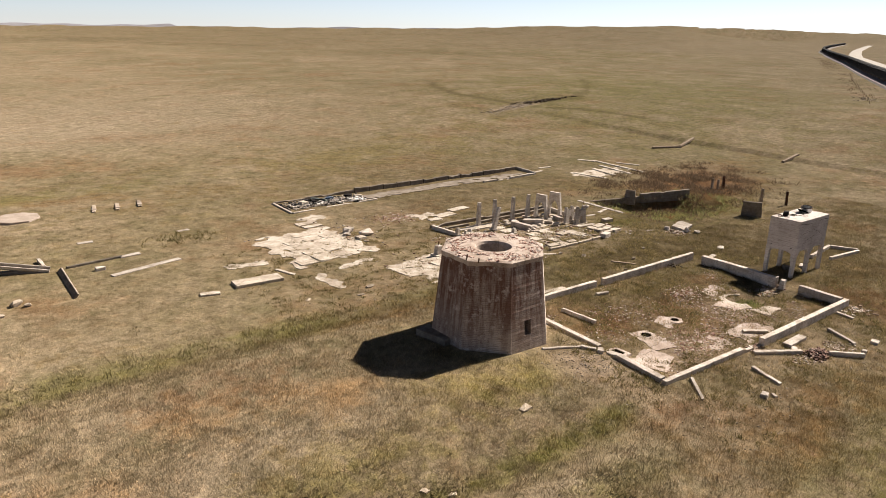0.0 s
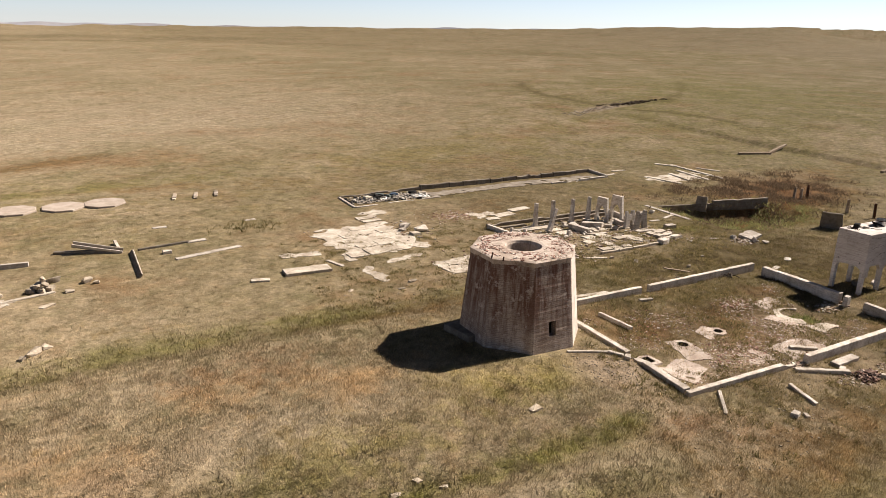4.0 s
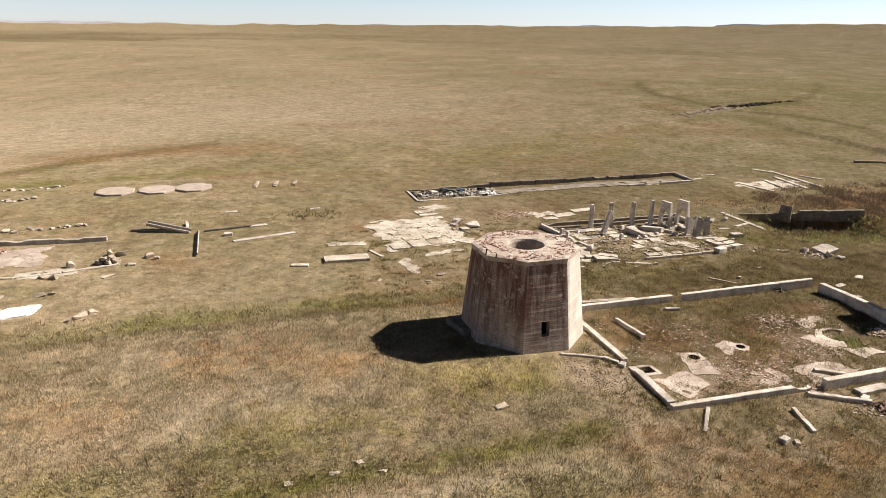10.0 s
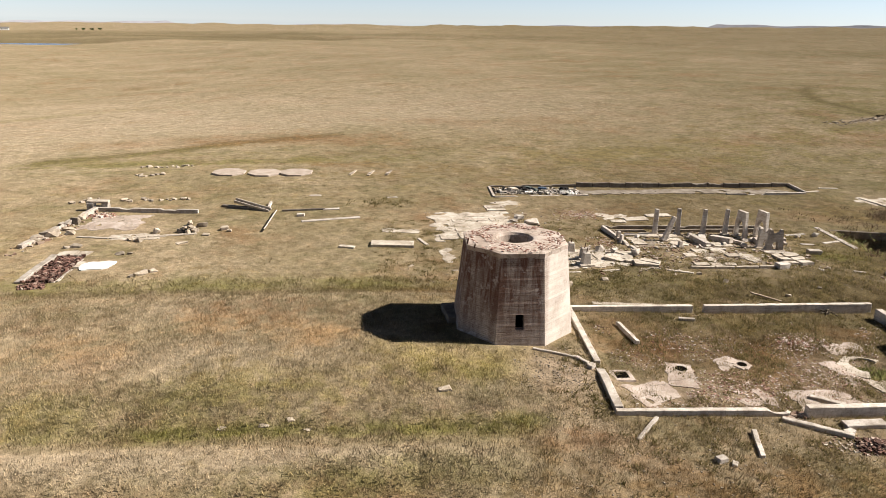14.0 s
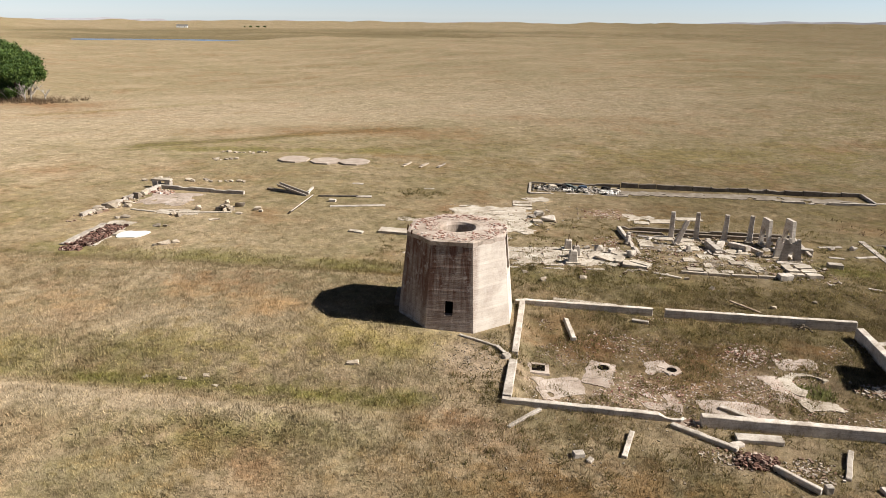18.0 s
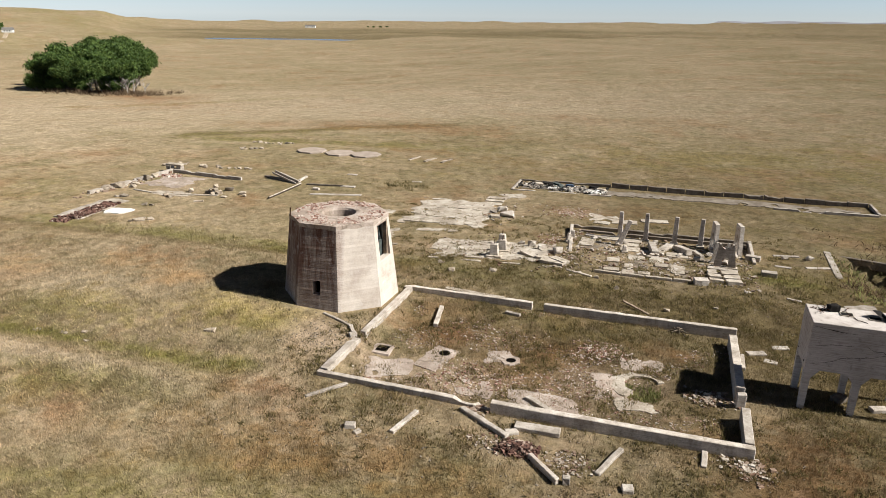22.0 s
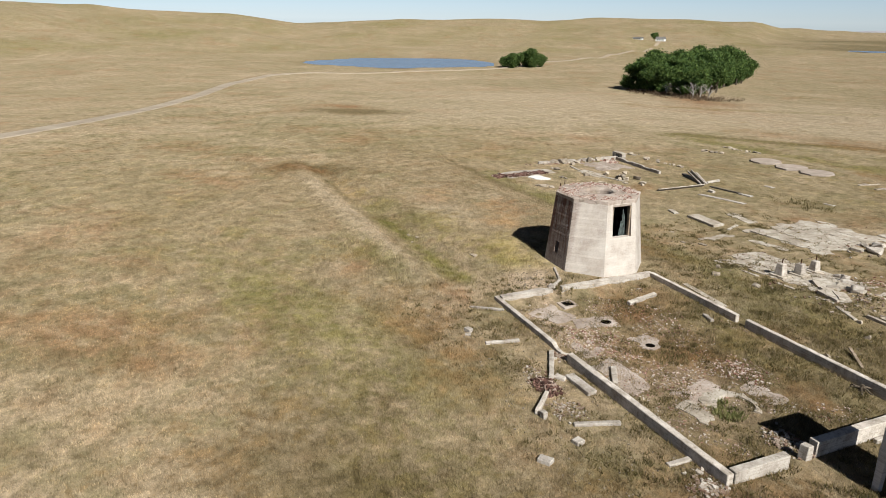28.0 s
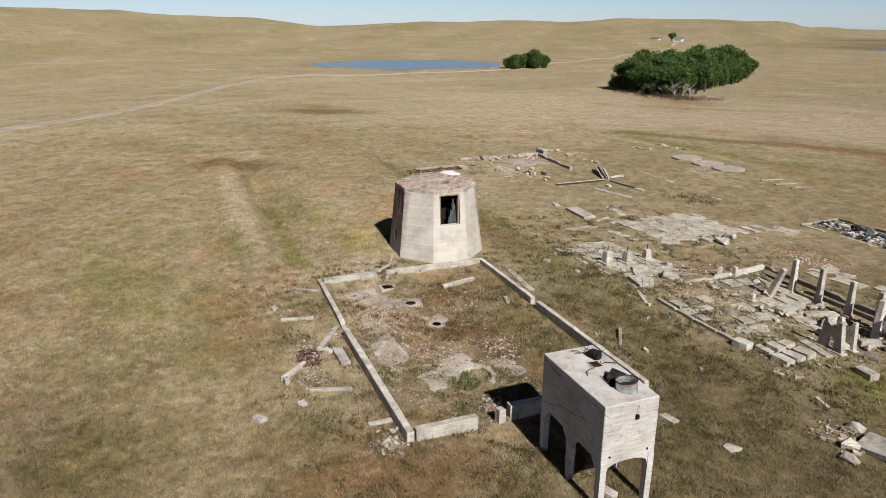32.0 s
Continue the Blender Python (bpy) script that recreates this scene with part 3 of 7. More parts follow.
def cover(x, y):
    """Bare soil, green growth, rust-red growth at a place."""
    inside = smooth(34, 35.5, x) * (1 - smooth(56, 57.5, x)) * smooth(22, 23.5, y) * (1 - smooth(34.5, 36.5, y))
    soil = 0.08 * inside + 0.6 * blob(x, y, 40.5, 24.8, 6, 2.4) + 0.6 * blob(x, y, 51, 27, 3.6, 3.0)  + 0.35 * blob(x, y, 45.7, 18.8, 2.4, 1.4) + 1.0 * blob(x, y, 32.2, 26.2, 2.8, 2.6) + 0.35 * blob(x, y, 49, 20, 7, 2.5)
    soil = soil + 0.62 * blob(x, y, 31, 59, 6, 6) + 0.6 * blob(x, y, 37, 48.5, 6, 4) + 0.55 * blob(x, y, 52, 51, 8, 5.5) + 0.35 * blob(x, y, 44, 69, 5, 4) + 0.5 * blob(x, y, 84, 70, 6, 4)
    soil = soil + 0.45 * blob(x, y, -3, 58, 7, 5) + 0.3 * blob(x, y, 12, 62, 8, 4) + 0.35 * blob(x, y, -149, 57, 16, 6, 30) + 0.25 * blob(x, y, 25, 47, 6, 3)
    r = np.hypot(x - 30, y - 30)
    soil = soil + 0.7 * blob(x, y, -520, 98, 50, 22, 20) + 0.7 * blob(x, y, -620, 255, 70, 26, 30)
    green = 0.25 * blob(x, y, 25.5, 26.5, 4.5, 1.6) + 0.5 * blob(x, y, 22, 17, 7, 1.6, 8) + 0.4 * blob(x, y, 5, 24, 16, 2.2, 5) + 0.55 * blob(x, y, 78, 50, 10, 6) + 0.75 * blob(x, y, 61.5, 48.4, 3.2, 2.0)
    green = green + 0.5 * blob(x, y, 170, 130, 110, 70, 40) + 0.35 * blob(x, y, 420, 330, 240, 160, 40) + 0.42 * blob(x, y, 34, 42, 14, 2.2) + 0.35 * blob(x, y, 47, 33, 6, 2.5) + 0.4 * blob(x, y, 0, 95, 25, 3, 8) + 0.5 * blob(x, y, -70, 150, 40, 4, 45)
    red = 0.65 * blob(x, y, 31.5, 20.2, 2.6, 1.2) + 1.0 * blob(x, y, 88, 56, 13, 8, 20) + 0.6 * blob(x, y, 74, 51, 6, 4) + 0.4 * blob(x, y, 105, 62, 10, 5) + 0.6 * blob(x, y, -19, 20.0, 6, 3.6, 55) + 0.8 * blob(x, y, -104, 48, 13, 6, 35) + 0.75 * blob(x, y, -98, 162, 24, 10, -20) + 0.3 * blob(x, y, -8, 118, 40, 9, 12) + 0.28 * blob(x, y, 18, 90, 16, 5) + 0.4 * blob(x, y, 40, 140, 40, 8, -10) + 0.35 * blob(x, y, 35, 18.5, 6, 2)
    red = red + 0.22 * blob(x, y, 46, 1, 8, 6) + 0.25 * blob(x, y, 59, 15, 6, 5) + 0.15 * blob(x, y, 33, -2, 9, 5) + 0.4 * blob(x, y, 40, 15, 7, 3) + 0.16 * inside + 0.4 * blob(x, y, 12, 36, 6, 3) + 0.5 * blob(x, y, 39, 30.5, 2.6, 1.6) + 0.5 * blob(x, y, 47, 30, 3, 2) + 0.45 * blob(x, y, 44, 26, 2.5, 1.5) + 0.45 * blob(x, y, 53, 31.5, 2.6, 2) + 0.4 * blob(x, y, 62, 24, 5, 5) + 0.4 * blob(x, y, 28, 41, 8, 2) + 0.3 * blob(x, y, 10, 115, 30, 8)
    brown = 0.6 * smooth(-20, -8, x) * (1 - smooth(26, 34, x)) * np.exp(-((y - 41.6) / 1.6) ** 2) + 0.12 * (1 - smooth(11, 24, y)) * smooth(-10, 10, x) * (1 - smooth(30, 44, x)) + 0.38 * smooth(48, 60, x) * (1 - 0.6 * smooth(68, 80, x)) * (1 - smooth(44, 58, y)) * (1 - smooth(100, 160, x)) + 0.15 * smooth(80, 120, x) * (1 - smooth(90, 170, y)) + 0.45 * blob(x, y, 50, 4, 7, 6) + 0.28 * blob(x, y, 65.5, 44, 6, 5) + 0.38 * blob(x, y, 41, 12, 6, 5) + 0.34 * smooth(58, 66, x) * (1 - smooth(34, 42, y)) * (1 - smooth(85, 120, x)) + 0.42 * smooth(100, 300, x) + 0.35 * blob(x, y, 130, 160, 60, 50) + 0.12 * blob(x, y, 70, 36, 9, 12) + 0.55 * blob(x, y, 46, 41, 18, 3.4) + 0.15 * blob(x, y, 55, 40, 9, 4.5) + 0.4 * blob(x, y, 75, 66, 9, 9) + 0.9 * blob(x, y, 73, 51, 6, 5) + 0.5 * blob(x, y, 90, 54, 12, 7) + 0.55 * blob(x, y, 47, 30, 10, 6) + 0.1 * blob(x, y, 56, 41, 11, 3.5) + 0.15 * blob(x, y, 63, 39, 6, 6) + 0.3 * blob(x, y, 62, 33, 4, 4)
    brown = brown + 1.3 * blob(x, y, -20, 20.2, 6.5, 3.8, 60) + 1.1 * blob(x, y, -90, 47, 15, 8, 50) + 0.5 * blob(x, y, -13.5, 41.5, 3, 2) + 0.45 * on_line(x, y, ((-12, 20.5), (8, 20), (17, 20), (30, 19)), 0.7) + 0.35 * blob(x, y, 54, 62, 12, 6) + 0.3 * blob(x, y, 66, 52, 5, 8) + 0.3 * blob(x, y, 60, 72, 12, 4) + 0.3 * blob(x, y, 72, 100, 45, 32) + 0.2 * blob(x, y, -8, 88, 28, 34) + 0.3 * blob(x, y, 45, 90, 25, 10)
    green = green + 0.22 * blob(x, y, -12, 98, 34, 20, 10) + 0.2 * blob(x, y, -20, 52, 12, 14)
    green = green + 0.22 * blob(x, y, 42, 11, 20, 7) + 0.25 * blob(x, y, 10, 10, 14, 8)
    red = red + 0.2 * blob(x, y, 62, 19, 9, 5) + 0.3 * blob(x, y, 28, 14, 10, 3)
    brown = brown + 0.2 * inside + 0.3 * blob(x, y, 60, 18, 10, 6) + 0.08 * blob(x, y, 42, 10, 22, 8) + 0.35 * blob(x, y, 47, 67, 13, 6) + 0.3 * blob(x, y, 43, 55, 5, 7) + 0.25 * blob(x, y, 56, 78, 22, 10)
    red = red + 0.4 * blob(x, y, 46, 66, 10, 5) + 0.4 * blob(x, y, 42.3, 54, 3, 5) + 0.28 * blob(x, y, 13, 94, 7, 3.5, 10) + 0.35 * blob(x, y, -75, 140, 30, 14, 20)
    track = 0.5 * smooth(-26, -20, x) * (1 - smooth(26, 32, x)) * np.exp(-((y - 18.8) / 1.0) ** 2)
    swale = 0.75 * on_line(x, y, ((-30, 95), (-22, 100), (-14, 106), (-4, 114), (10, 122)), 2.6) + 0.32 * on_line(x, y, ((-50, 92), (-34, 90), (-18, 93), (-2, 98)), 2.4) + 0.3 * on_line(x, y, ((8, 99), (14, 103), (30, 108)), 2.5)
    green = green + 0.25 * swale
    brown = brown + swale + 0.6 * blob(x, y, 135, 132.5, 8, 1.4, 3) + 0.75 * on_line(x, y, ((145, 199), (137, 184), (129.8, 171), (125, 158), (124, 143), (123.6, 134)), 1.4) + 0.7 * on_line(x, y, ((202, 180), (185, 163), (167.6, 147.3), (154, 137), (144.1, 130.7)), 1.4) + 0.7 * on_line(x, y, ((126.9, 122.4), (131.2, 116.4), (133.5, 109), (133.8, 100)), 1.4) + 0.4 * blob(x, y, 53, 6, 9, 7)
    far_r, far_az = np.hypot(x - 30, y - 30), np.degrees(np.arctan2(y - 30, x - 30))
    hills = smooth(380, 620, far_r) * smooth(124, 134, np.where(far_az < -90, far_az + 360, far_az))
    green = green + hills * (0.28 + 0.2 * waves(x, y, 170, 6.1))
    soil = soil + track * 0.7 + 1.0 * blob(x, y, 121, 129, 11, 2.6, 18)
    green = green + 0.35 * blob(x, y, 34, 10, 10, 4, 20) + 0.35 * blob(x, y, 22, 4, 9, 4) + 0.72 * smooth(-2, 10, x) * (1 - smooth(29, 33, x)) * np.exp(-((y - 21.3) / 1.1) ** 2) + 0.5 * smooth(-16, -4, x) * (1 - smooth(20, 28, x)) * np.exp(-((y - 43.4) / 2.2) ** 2)
    brown = brown + 0.5 * smooth(33.5, 35, x) * (1 - smooth(73.5, 75, x)) * smooth(73.6, 74.4, y) * (1 - smooth(77.6, 78.4, y))
    soil = soil + 0.35 * smooth(33.5, 35, x) * (1 - smooth(73.5, 75, x)) * smooth(73.6, 74.4, y) * (1 - smooth(77.6, 78.4, y))
    return tuple(np.clip(v, 0, 1) for v in (soil, green, red, brown))


def sward(x, y):
    """Pale thin grass, yellow grass, dark marsh sedge at a place."""
    pale = 0.75 * blob(x, y, 12, 28.5, 17, 3.2) + 0.5 * blob(x, y, 6, 35, 14, 4) + 0.5 * blob(x, y, -60, 80, 60, 30, 20) + 0.45 * blob(x, y, -120, 110, 70, 30, 20) + 0.4 * blob(x, y, -30, 140, 60, 18, 10) + 0.4 * blob(x, y, -10, 170, 130, 50, 5)
    pale = pale + 0.38 * smooth(70, 115, np.hypot(x - 30, y - 30)) * (1 - smooth(40, 130, x)) + 0.2 * blob(x, y, 8, 15, 16, 8) + 0.3 * blob(x, y, 12, 50, 20, 11) + 0.25 * blob(x, y, 36, 66, 14, 8) + 0.4 * blob(x, y, 30, 12, 40, 2.5) + 0.4 * blob(x, y, -260, 110, 60, 30, 70)
    yellow = 0.6 * blob(x, y, 26.5, 27.6, 4.5, 2.4) + 0.4 * blob(x, y, 18, 26, 9, 3) + 0.5 * blob(x, y, 21, 30, 3, 2) + 0.3 * blob(x, y, 61, 48.6, 2.4, 1.8) + 0.35 * blob(x, y, 60, 100, 50, 15, 20)
    orange = 0.75 * blob(x, y, 17.5, 31.2, 3.0, 2.6) + 0.45 * blob(x, y, 10, 34, 5, 2.5) + 0.4 * blob(x, y, 3, 30, 6, 3) + 0.35 * blob(x, y, -5, 22, 8, 3)
    pale = pale + 0.95 * smooth(-18, -10, x) * (1 - smooth(26, 32, x)) * np.exp(-((y - 18.0) / 1.2) ** 2)
    pale = pale + 0.55 * on_line(x, y, ((-24, 88), (-12, 91.5), (0, 92.5), (10, 91), (20, 88)), 1.1)
    sedge = 0.0
    for p in MARSHES:
        d = pond_field(x, y, p)
        sedge = sedge + 0.9 * np.exp(-(d / 1.9) ** 2)
    far_r, far_az = np.hypot(x - 30, y - 30), np.degrees(np.arctan2(y - 30, x - 30))
    for az0, az1, r0, r1, much in ((97, 131, 880, 1010, 0.65), (72, 108, 1060, 1180, 0.5), (60, 92, 760, 800, 0.4), (112, 133, 1180, 1300, 0.5), (48, 75, 900, 960, 0.5)):      # dark sedge flats
        mid, half = (r0 + r1) / 2 + 40 * waves(x, y, 900, 2.2), (r1 - r0) / 2
        sedge = sedge + much * np.exp(-((far_r - mid) / half) ** 4) * smooth(az0, az0 + 6, far_az) * (1 - smooth(az1 - 6, az1, far_az))
    d = pond_field(x, y, POND)
    sedge = sedge + 0.5 * np.exp(-((d - 1.05) / 0.1) ** 2) + 0.8 * blob(x, y, -470, 1150, 420, 260, 20) + 0.6 * blob(x, y, -560, 850, 160, 60, 30)
    return tuple(np.clip(v, 0, 1) for v in (pale, yellow, sedge, orange))


def lay_cover(me, x, y, times=1):
    for layer, values in (("cover", cover(x, y)), ("sward", sward(x, y))):
        att = me.color_attributes.new(layer, "FLOAT_COLOR", "POINT")
        att.data.foreach_set("color", np.repeat(np.stack(values, 1), times, axis=0).ravel())


def build_ground():
    segs = 560
    radii = [0.0] + list(np.arange(1.0, 190, 0.95)) + list(np.geomspace(190, 4700, 120))
    ang = np.linspace(0, 2 * math.pi, segs, endpoint=False)
    R, A = np.meshgrid(np.array(radii[1:]), ang, indexing="ij")
    X, Y = 30 + R * np.cos(A), 30 + R * np.sin(A)
    X, Y = np.append(X.ravel(), 30.0), np.append(Y.ravel(), 30.0)
    Z = ground_z(X, Y)
    rings = len(radii) - 1
    faces = []
    for i in range(rings - 1):
        a, b = i * segs, (i + 1) * segs
        for j in range(segs):
            k = (j + 1) % segs
            faces.append((a + j, b + j, b + k, a + k))
    faces += [(len(X) - 1, j, (j + 1) % segs) for j in range(segs)]
    ob = raw("ground", np.stack([X, Y, Z], 1).tolist(), faces, GROUNDMAT, smooth_shade=True)
    lay_cover(ob.data, X, Y)
    return tagged(ob, "dry straw-coloured prairie with olive and rust patches", "ground", kind="structure")


build_ground()



def distant_hills():
    """The farthest ridges along the northern skyline, distance haze put into their blue colour."""
    verts, faces = [], []
    n = 260
    for row, (rad, lift) in enumerate(((5000.0, -0.14), (5600.0, 0.0))):
        for i in range(n + 1):
            az = 44 + 92 * i / n
            el = float(np.interp(az, SK[:, 0], SK[:, 1])) * (1 if row else 1)
            bump = 0.06 * math.sin(az * 0.55 + 3 * row) * math.sin(az * 0.21 + 1) + 0.03 * math.sin(az * 1.9 + row)
            x, y = rad * math.cos(radians(az)), rad * math.sin(radians(az))
            verts += [(x, y, 20 + rad * math.tan(radians(el + lift + bump))), (x - 260 * math.cos(radians(az)), y - 260 * math.sin(radians(az)), -160.0)]
        b = row * 2 * (n + 1)
        faces += [(b + 2 * i, b + 2 * i + 1, b + 2 * i + 3, b + 2 * i + 2) for i in range(n)]
    tagged(raw("backdrop", verts, faces, HAZEHILL, smooth_shade=True), "low hills tinted blue as by distance haze along the horizon", "hills", kind="structure")


distant_hills()

# ---- shared builders ----
def rough_box(sx, sy, sz, cell=0.8, wear=0.02, bevel=0.03, seed=0, taper=1.0, lean=0.0):
    """A worn concrete block standing on z = 0: chamfered, its faces cut into cells and pushed about by wear metres."""
    bm = bmesh.new()
    bmesh.ops.create_cube(bm, size=1.0)
    for v in bm.verts:
        k = taper if v.co.z > 0 else 1.0
        v.co = Vector((v.co.x * sx * k, v.co.y * sy * k, (v.co.z + 0.5) * sz))
    for axis, size in ((0, sx), (1, sy), (2, sz)):
        n = min(36, int(size / cell))
        for i in range(1, n):
            no = Vector((0, 0, 0))
            no[axis] = 1
            co = Vector((0, 0, 0))
            co[axis] = size * i / n - (0 if axis == 2 else size / 2)
            bmesh.ops.bisect_plane(bm, geom=bm.verts[:] + bm.edges[:] + bm.faces[:], plane_co=co, plane_no=no)
    if bevel:
        sharp = [e for e in bm.edges if len(e.link_faces) == 2 and e.calc_face_angle(0) > 0.6]
        bmesh.ops.bevel(bm, geom=sharp, offset=bevel, segments=1, affect="EDGES")
    rnd = random.Random(seed)
    off = Vector((rnd.uniform(0, 90), rnd.uniform(0, 90), rnd.uniform(0, 90)))
    for v in bm.verts:
        d = noise.noise_vector(v.co * 1.7 + off) * wear
        v.co += Vector((d.x, d.y, d.z if v.co.z > 0.05 else 0))
        v.co.x += lean * v.co.z
    return bm


def heap(spots, size, rnd, flat=0.6, zfun=gz, bury=0.25):
    """Joined angular stones: (x, y) places with a size range; returns verts and faces."""
    verts, faces = [], []
    for x, y in spots:
        s = size[0] + (size[1] - size[0]) * rnd.random() ** 2.2
        a, tilt = rnd.uniform(0, 6.28), rnd.uniform(-0.4, 0.4)
        ex, ey, ez = s * rnd.uniform(0.7, 1.3), s * rnd.uniform(0.4, 0.9), s * flat * rnd.uniform(0.6, 1.2)
        base = len(verts)
        z0 = zfun(x, y) - ez * bury
        for i in range(8):
            u = (ex if i & 1 else -ex) * rnd.uniform(0.35, 0.55)
            v = (ey if i & 2 else -ey) * rnd.uniform(0.35, 0.55)
            w = ez * (rnd.uniform(0.75, 1.05) if i & 4 else 0.0) + tilt * u * 0.5
            verts.append((x + u * math.cos(a) - v * math.sin(a), y + u * math.sin(a) + v * math.cos(a), z0 + w))
        for f in ((0, 2, 3, 1), (4, 5, 7, 6), (0, 1, 5, 4), (2, 6, 7, 3), (0, 4, 6, 2), (1, 3, 7, 5)):
            faces.append(tuple(base + i for i in f))
    return verts, faces


def scatter(rnd, n, cx, cy, sx, sy, turn=0.0):
    a = radians(turn)
    out = []
    for _ in range(n):
        u, v = max(-2, min(2, rnd.gauss(0, 1))) * sx / 2, max(-2, min(2, rnd.gauss(0, 1))) * sy / 2
        out.append((cx + u * math.cos(a) - v * math.sin(a), cy + u * math.sin(a) + v * math.cos(a)))
    return out


def stuff(name, spots, size, material, label, category, seed, flat=0.6, zfun=gz):
    v, f = heap(spots, size, random.Random(seed), flat, zfun)
    return tagged(raw(name, v, f, material), label, category, kind="stuff")


_seed = [100]


def next_seed():
    _seed[0] += 1
    return _seed[0]


def beam(p, q, width, height, name="fallen_beam", material=CONCRETE, label="fallen concrete beam lying in dry grass", category="beam", group="fallen beams", sink=0.06, lift=(0.0, 0.0), tilt=0.0):
    """A bar on the ground from p to q (middle line)."""
    (x0, y0), (x1, y1) = p, q
    length = math.hypot(x1 - x0, y1 - y0)
    z0, z1 = gz(x0, y0) - sink + lift[0], gz(x1, y1) - sink + lift[1]
    bm = rough_box(length, width, height, 0.35, 0.03, 0.03, next_seed())
    ob = mesh_object(name, bm, material)
    ob.matrix_basis = pose((x0 + x1) / 2, (y0 + y1) / 2, (z0 + z1) / 2, 0, 0, math.degrees(math.atan2(y1 - y0, x1 - x0))) @ pose(0, 0, 0, tilt, -math.degrees(math.atan2(z1 - z0, length)), 0)
    return tagged(ob, label, category, group)


def block(x, y, sx, sy, sz, turn=0.0, name="concrete_block", material=CONCRETE, label="broken concrete block lying in dry grass", category="block", group="loose blocks", sink=0.08, tilt=0.0, roll=0.0, z=None, wear=0.06):
    ob = mesh_object(name, rough_box(sx, sy, sz, 0.5, wear, 0.03, next_seed()), material)
    ob.matrix_basis = pose(x, y, (gz(x, y) if z is None else z) - sink, tilt, roll, turn)
    return tagged(ob, label, category, group)


def ragged_slab(name, cx, cy, sx, sy, turn, material, label, category="slab", thick=0.14, ragged=0.22, seed=1, holes=0.0, lift=0.03, cell=0.24, group=""):
    """A worn floor slab with a broken outline, missing bits and real thickness, lying on the ground."""
    rnd = random.Random(seed)
    off = Vector((rnd.uniform(0, 50), rnd.uniform(0, 50), 0))
    nx, ny = max(4, int(sx / cell)), max(4, int(sy / cell))
    a = radians(turn)
    keep, index, place, faces = set(), {}, [], []
    for i in range(nx):
        for j in range(ny):
            u, v = (i + 0.5) / nx * 2 - 1, (j + 0.5) / ny * 2 - 1
            px, py = u * sx / 2, v * sy / 2
            edge = max(abs(u), abs(v)) + ragged * 1.4 * noise.noise(Vector((px * 0.6, py * 0.6, 0)) + off) + ragged * 0.6 * noise.noise(Vector((px * 2.1, py * 2.1, 4)) + off)
            gap = noise.noise(Vector((px * 0.55, py * 0.75, 9)) + off) + 0.5 * noise.noise(Vector((px * 1.7, py * 2.0, 9)) + off)
            if edge < 1 - ragged * 0.5 and gap < 0.48 - holes:
                keep.add((i, j))

    def vert(i, j):
        if (i, j) not in index:
            index[i, j] = len(place)
            place.append([(i / nx - 0.5) * sx, (j / ny - 0.5) * sy])
        return index[i, j]
    rim = {}
    for i, j in keep:
        faces.append((vert(i, j), vert(i + 1, j), vert(i + 1, j + 1), vert(i, j + 1)))
        for di, dj, p, q in ((-1, 0, (0, 1), (0, 0)), (1, 0, (1, 0), (1, 1)), (0, -1, (0, 0), (1, 0)), (0, 1, (1, 1), (0, 1))):
            if (i + di, j + dj) not in keep:
                rim.setdefault(vert(i + p[0], j + p[1]), []).append(vert(i + q[0], j + q[1]))
    near = {}
    for k, others in rim.items():
        for o in others:
            near.setdefault(k, []).append(o)
            near.setdefault(o, []).append(k)
    for _ in range(1):                                   # wear the outline a little
        old = [tuple(p) for p in place]
        for k, others in near.items():
            for c in (0, 1):
                place[k][c] = 0.4 * old[k][c] + 0.6 * sum(old[o][c] for o in others) / len(others)
    verts = []
    for u, v in place:
        u, v = u + rnd.uniform(-0.32, 0.32) * cell, v + rnd.uniform(-0.32, 0.32) * cell
        x, y = cx + u * math.cos(a) - v * math.sin(a), cy + u * math.sin(a) + v * math.cos(a)
        verts.append((x, y, gz(x, y) + lift + 0.03 * noise.noise(Vector((x * 0.7, y * 0.7, 0)))))
    n = len(verts)
    verts += [(x, y, z - thick) for x, y, z in verts]
    for k, others in rim.items():
        for o in others:
            faces.append((k, k + n, o + n, o))
    return tagged(raw(name, verts, faces, material), label, category, group)


def chunk(sx, sy, sz, seed, points=15):
    """A broken stone: the hull of points strewn in a flattened block, with plain broken faces, standing on z = 0."""
    rnd = random.Random(seed)
    bm = bmesh.new()
    for _ in range(points):
        p = Vector((rnd.uniform(-1, 1), rnd.uniform(-1, 1), rnd.uniform(-1, 1)))
        q = max(abs(p.x), abs(p.y), abs(p.z))
        p = p / q * rnd.uniform(0.72, 1.0)
        p = p * min(1.0, 1.32 / p.length)
        bm.verts.new((p.x * sx / 2, p.y * sy / 2, (p.z + 1) * sz / 2))
    hull = bmesh.ops.convex_hull(bm, input=bm.verts[:])
    bmesh.ops.delete(bm, geom=[v for v in hull["geom_interior"] if isinstance(v, bmesh.types.BMVert)], context="VERTS")
    return bm


def rock(x, y, sx, sy, sz, turn=0.0, material=STONE, label="pale broken stone lying in dry grass", group="scattered stones", sink=0.25, lift=0.0):
    """sink: the share of its height that is in the ground."""
    ob = mesh_object("stone", chunk(sx, sy, sz, next_seed()), material)
    ob.matrix_basis = pose(x, y, gz(x, y) - sink * sz + lift, 0, 0, turn)
    return tagged(ob, label, "stone", group)


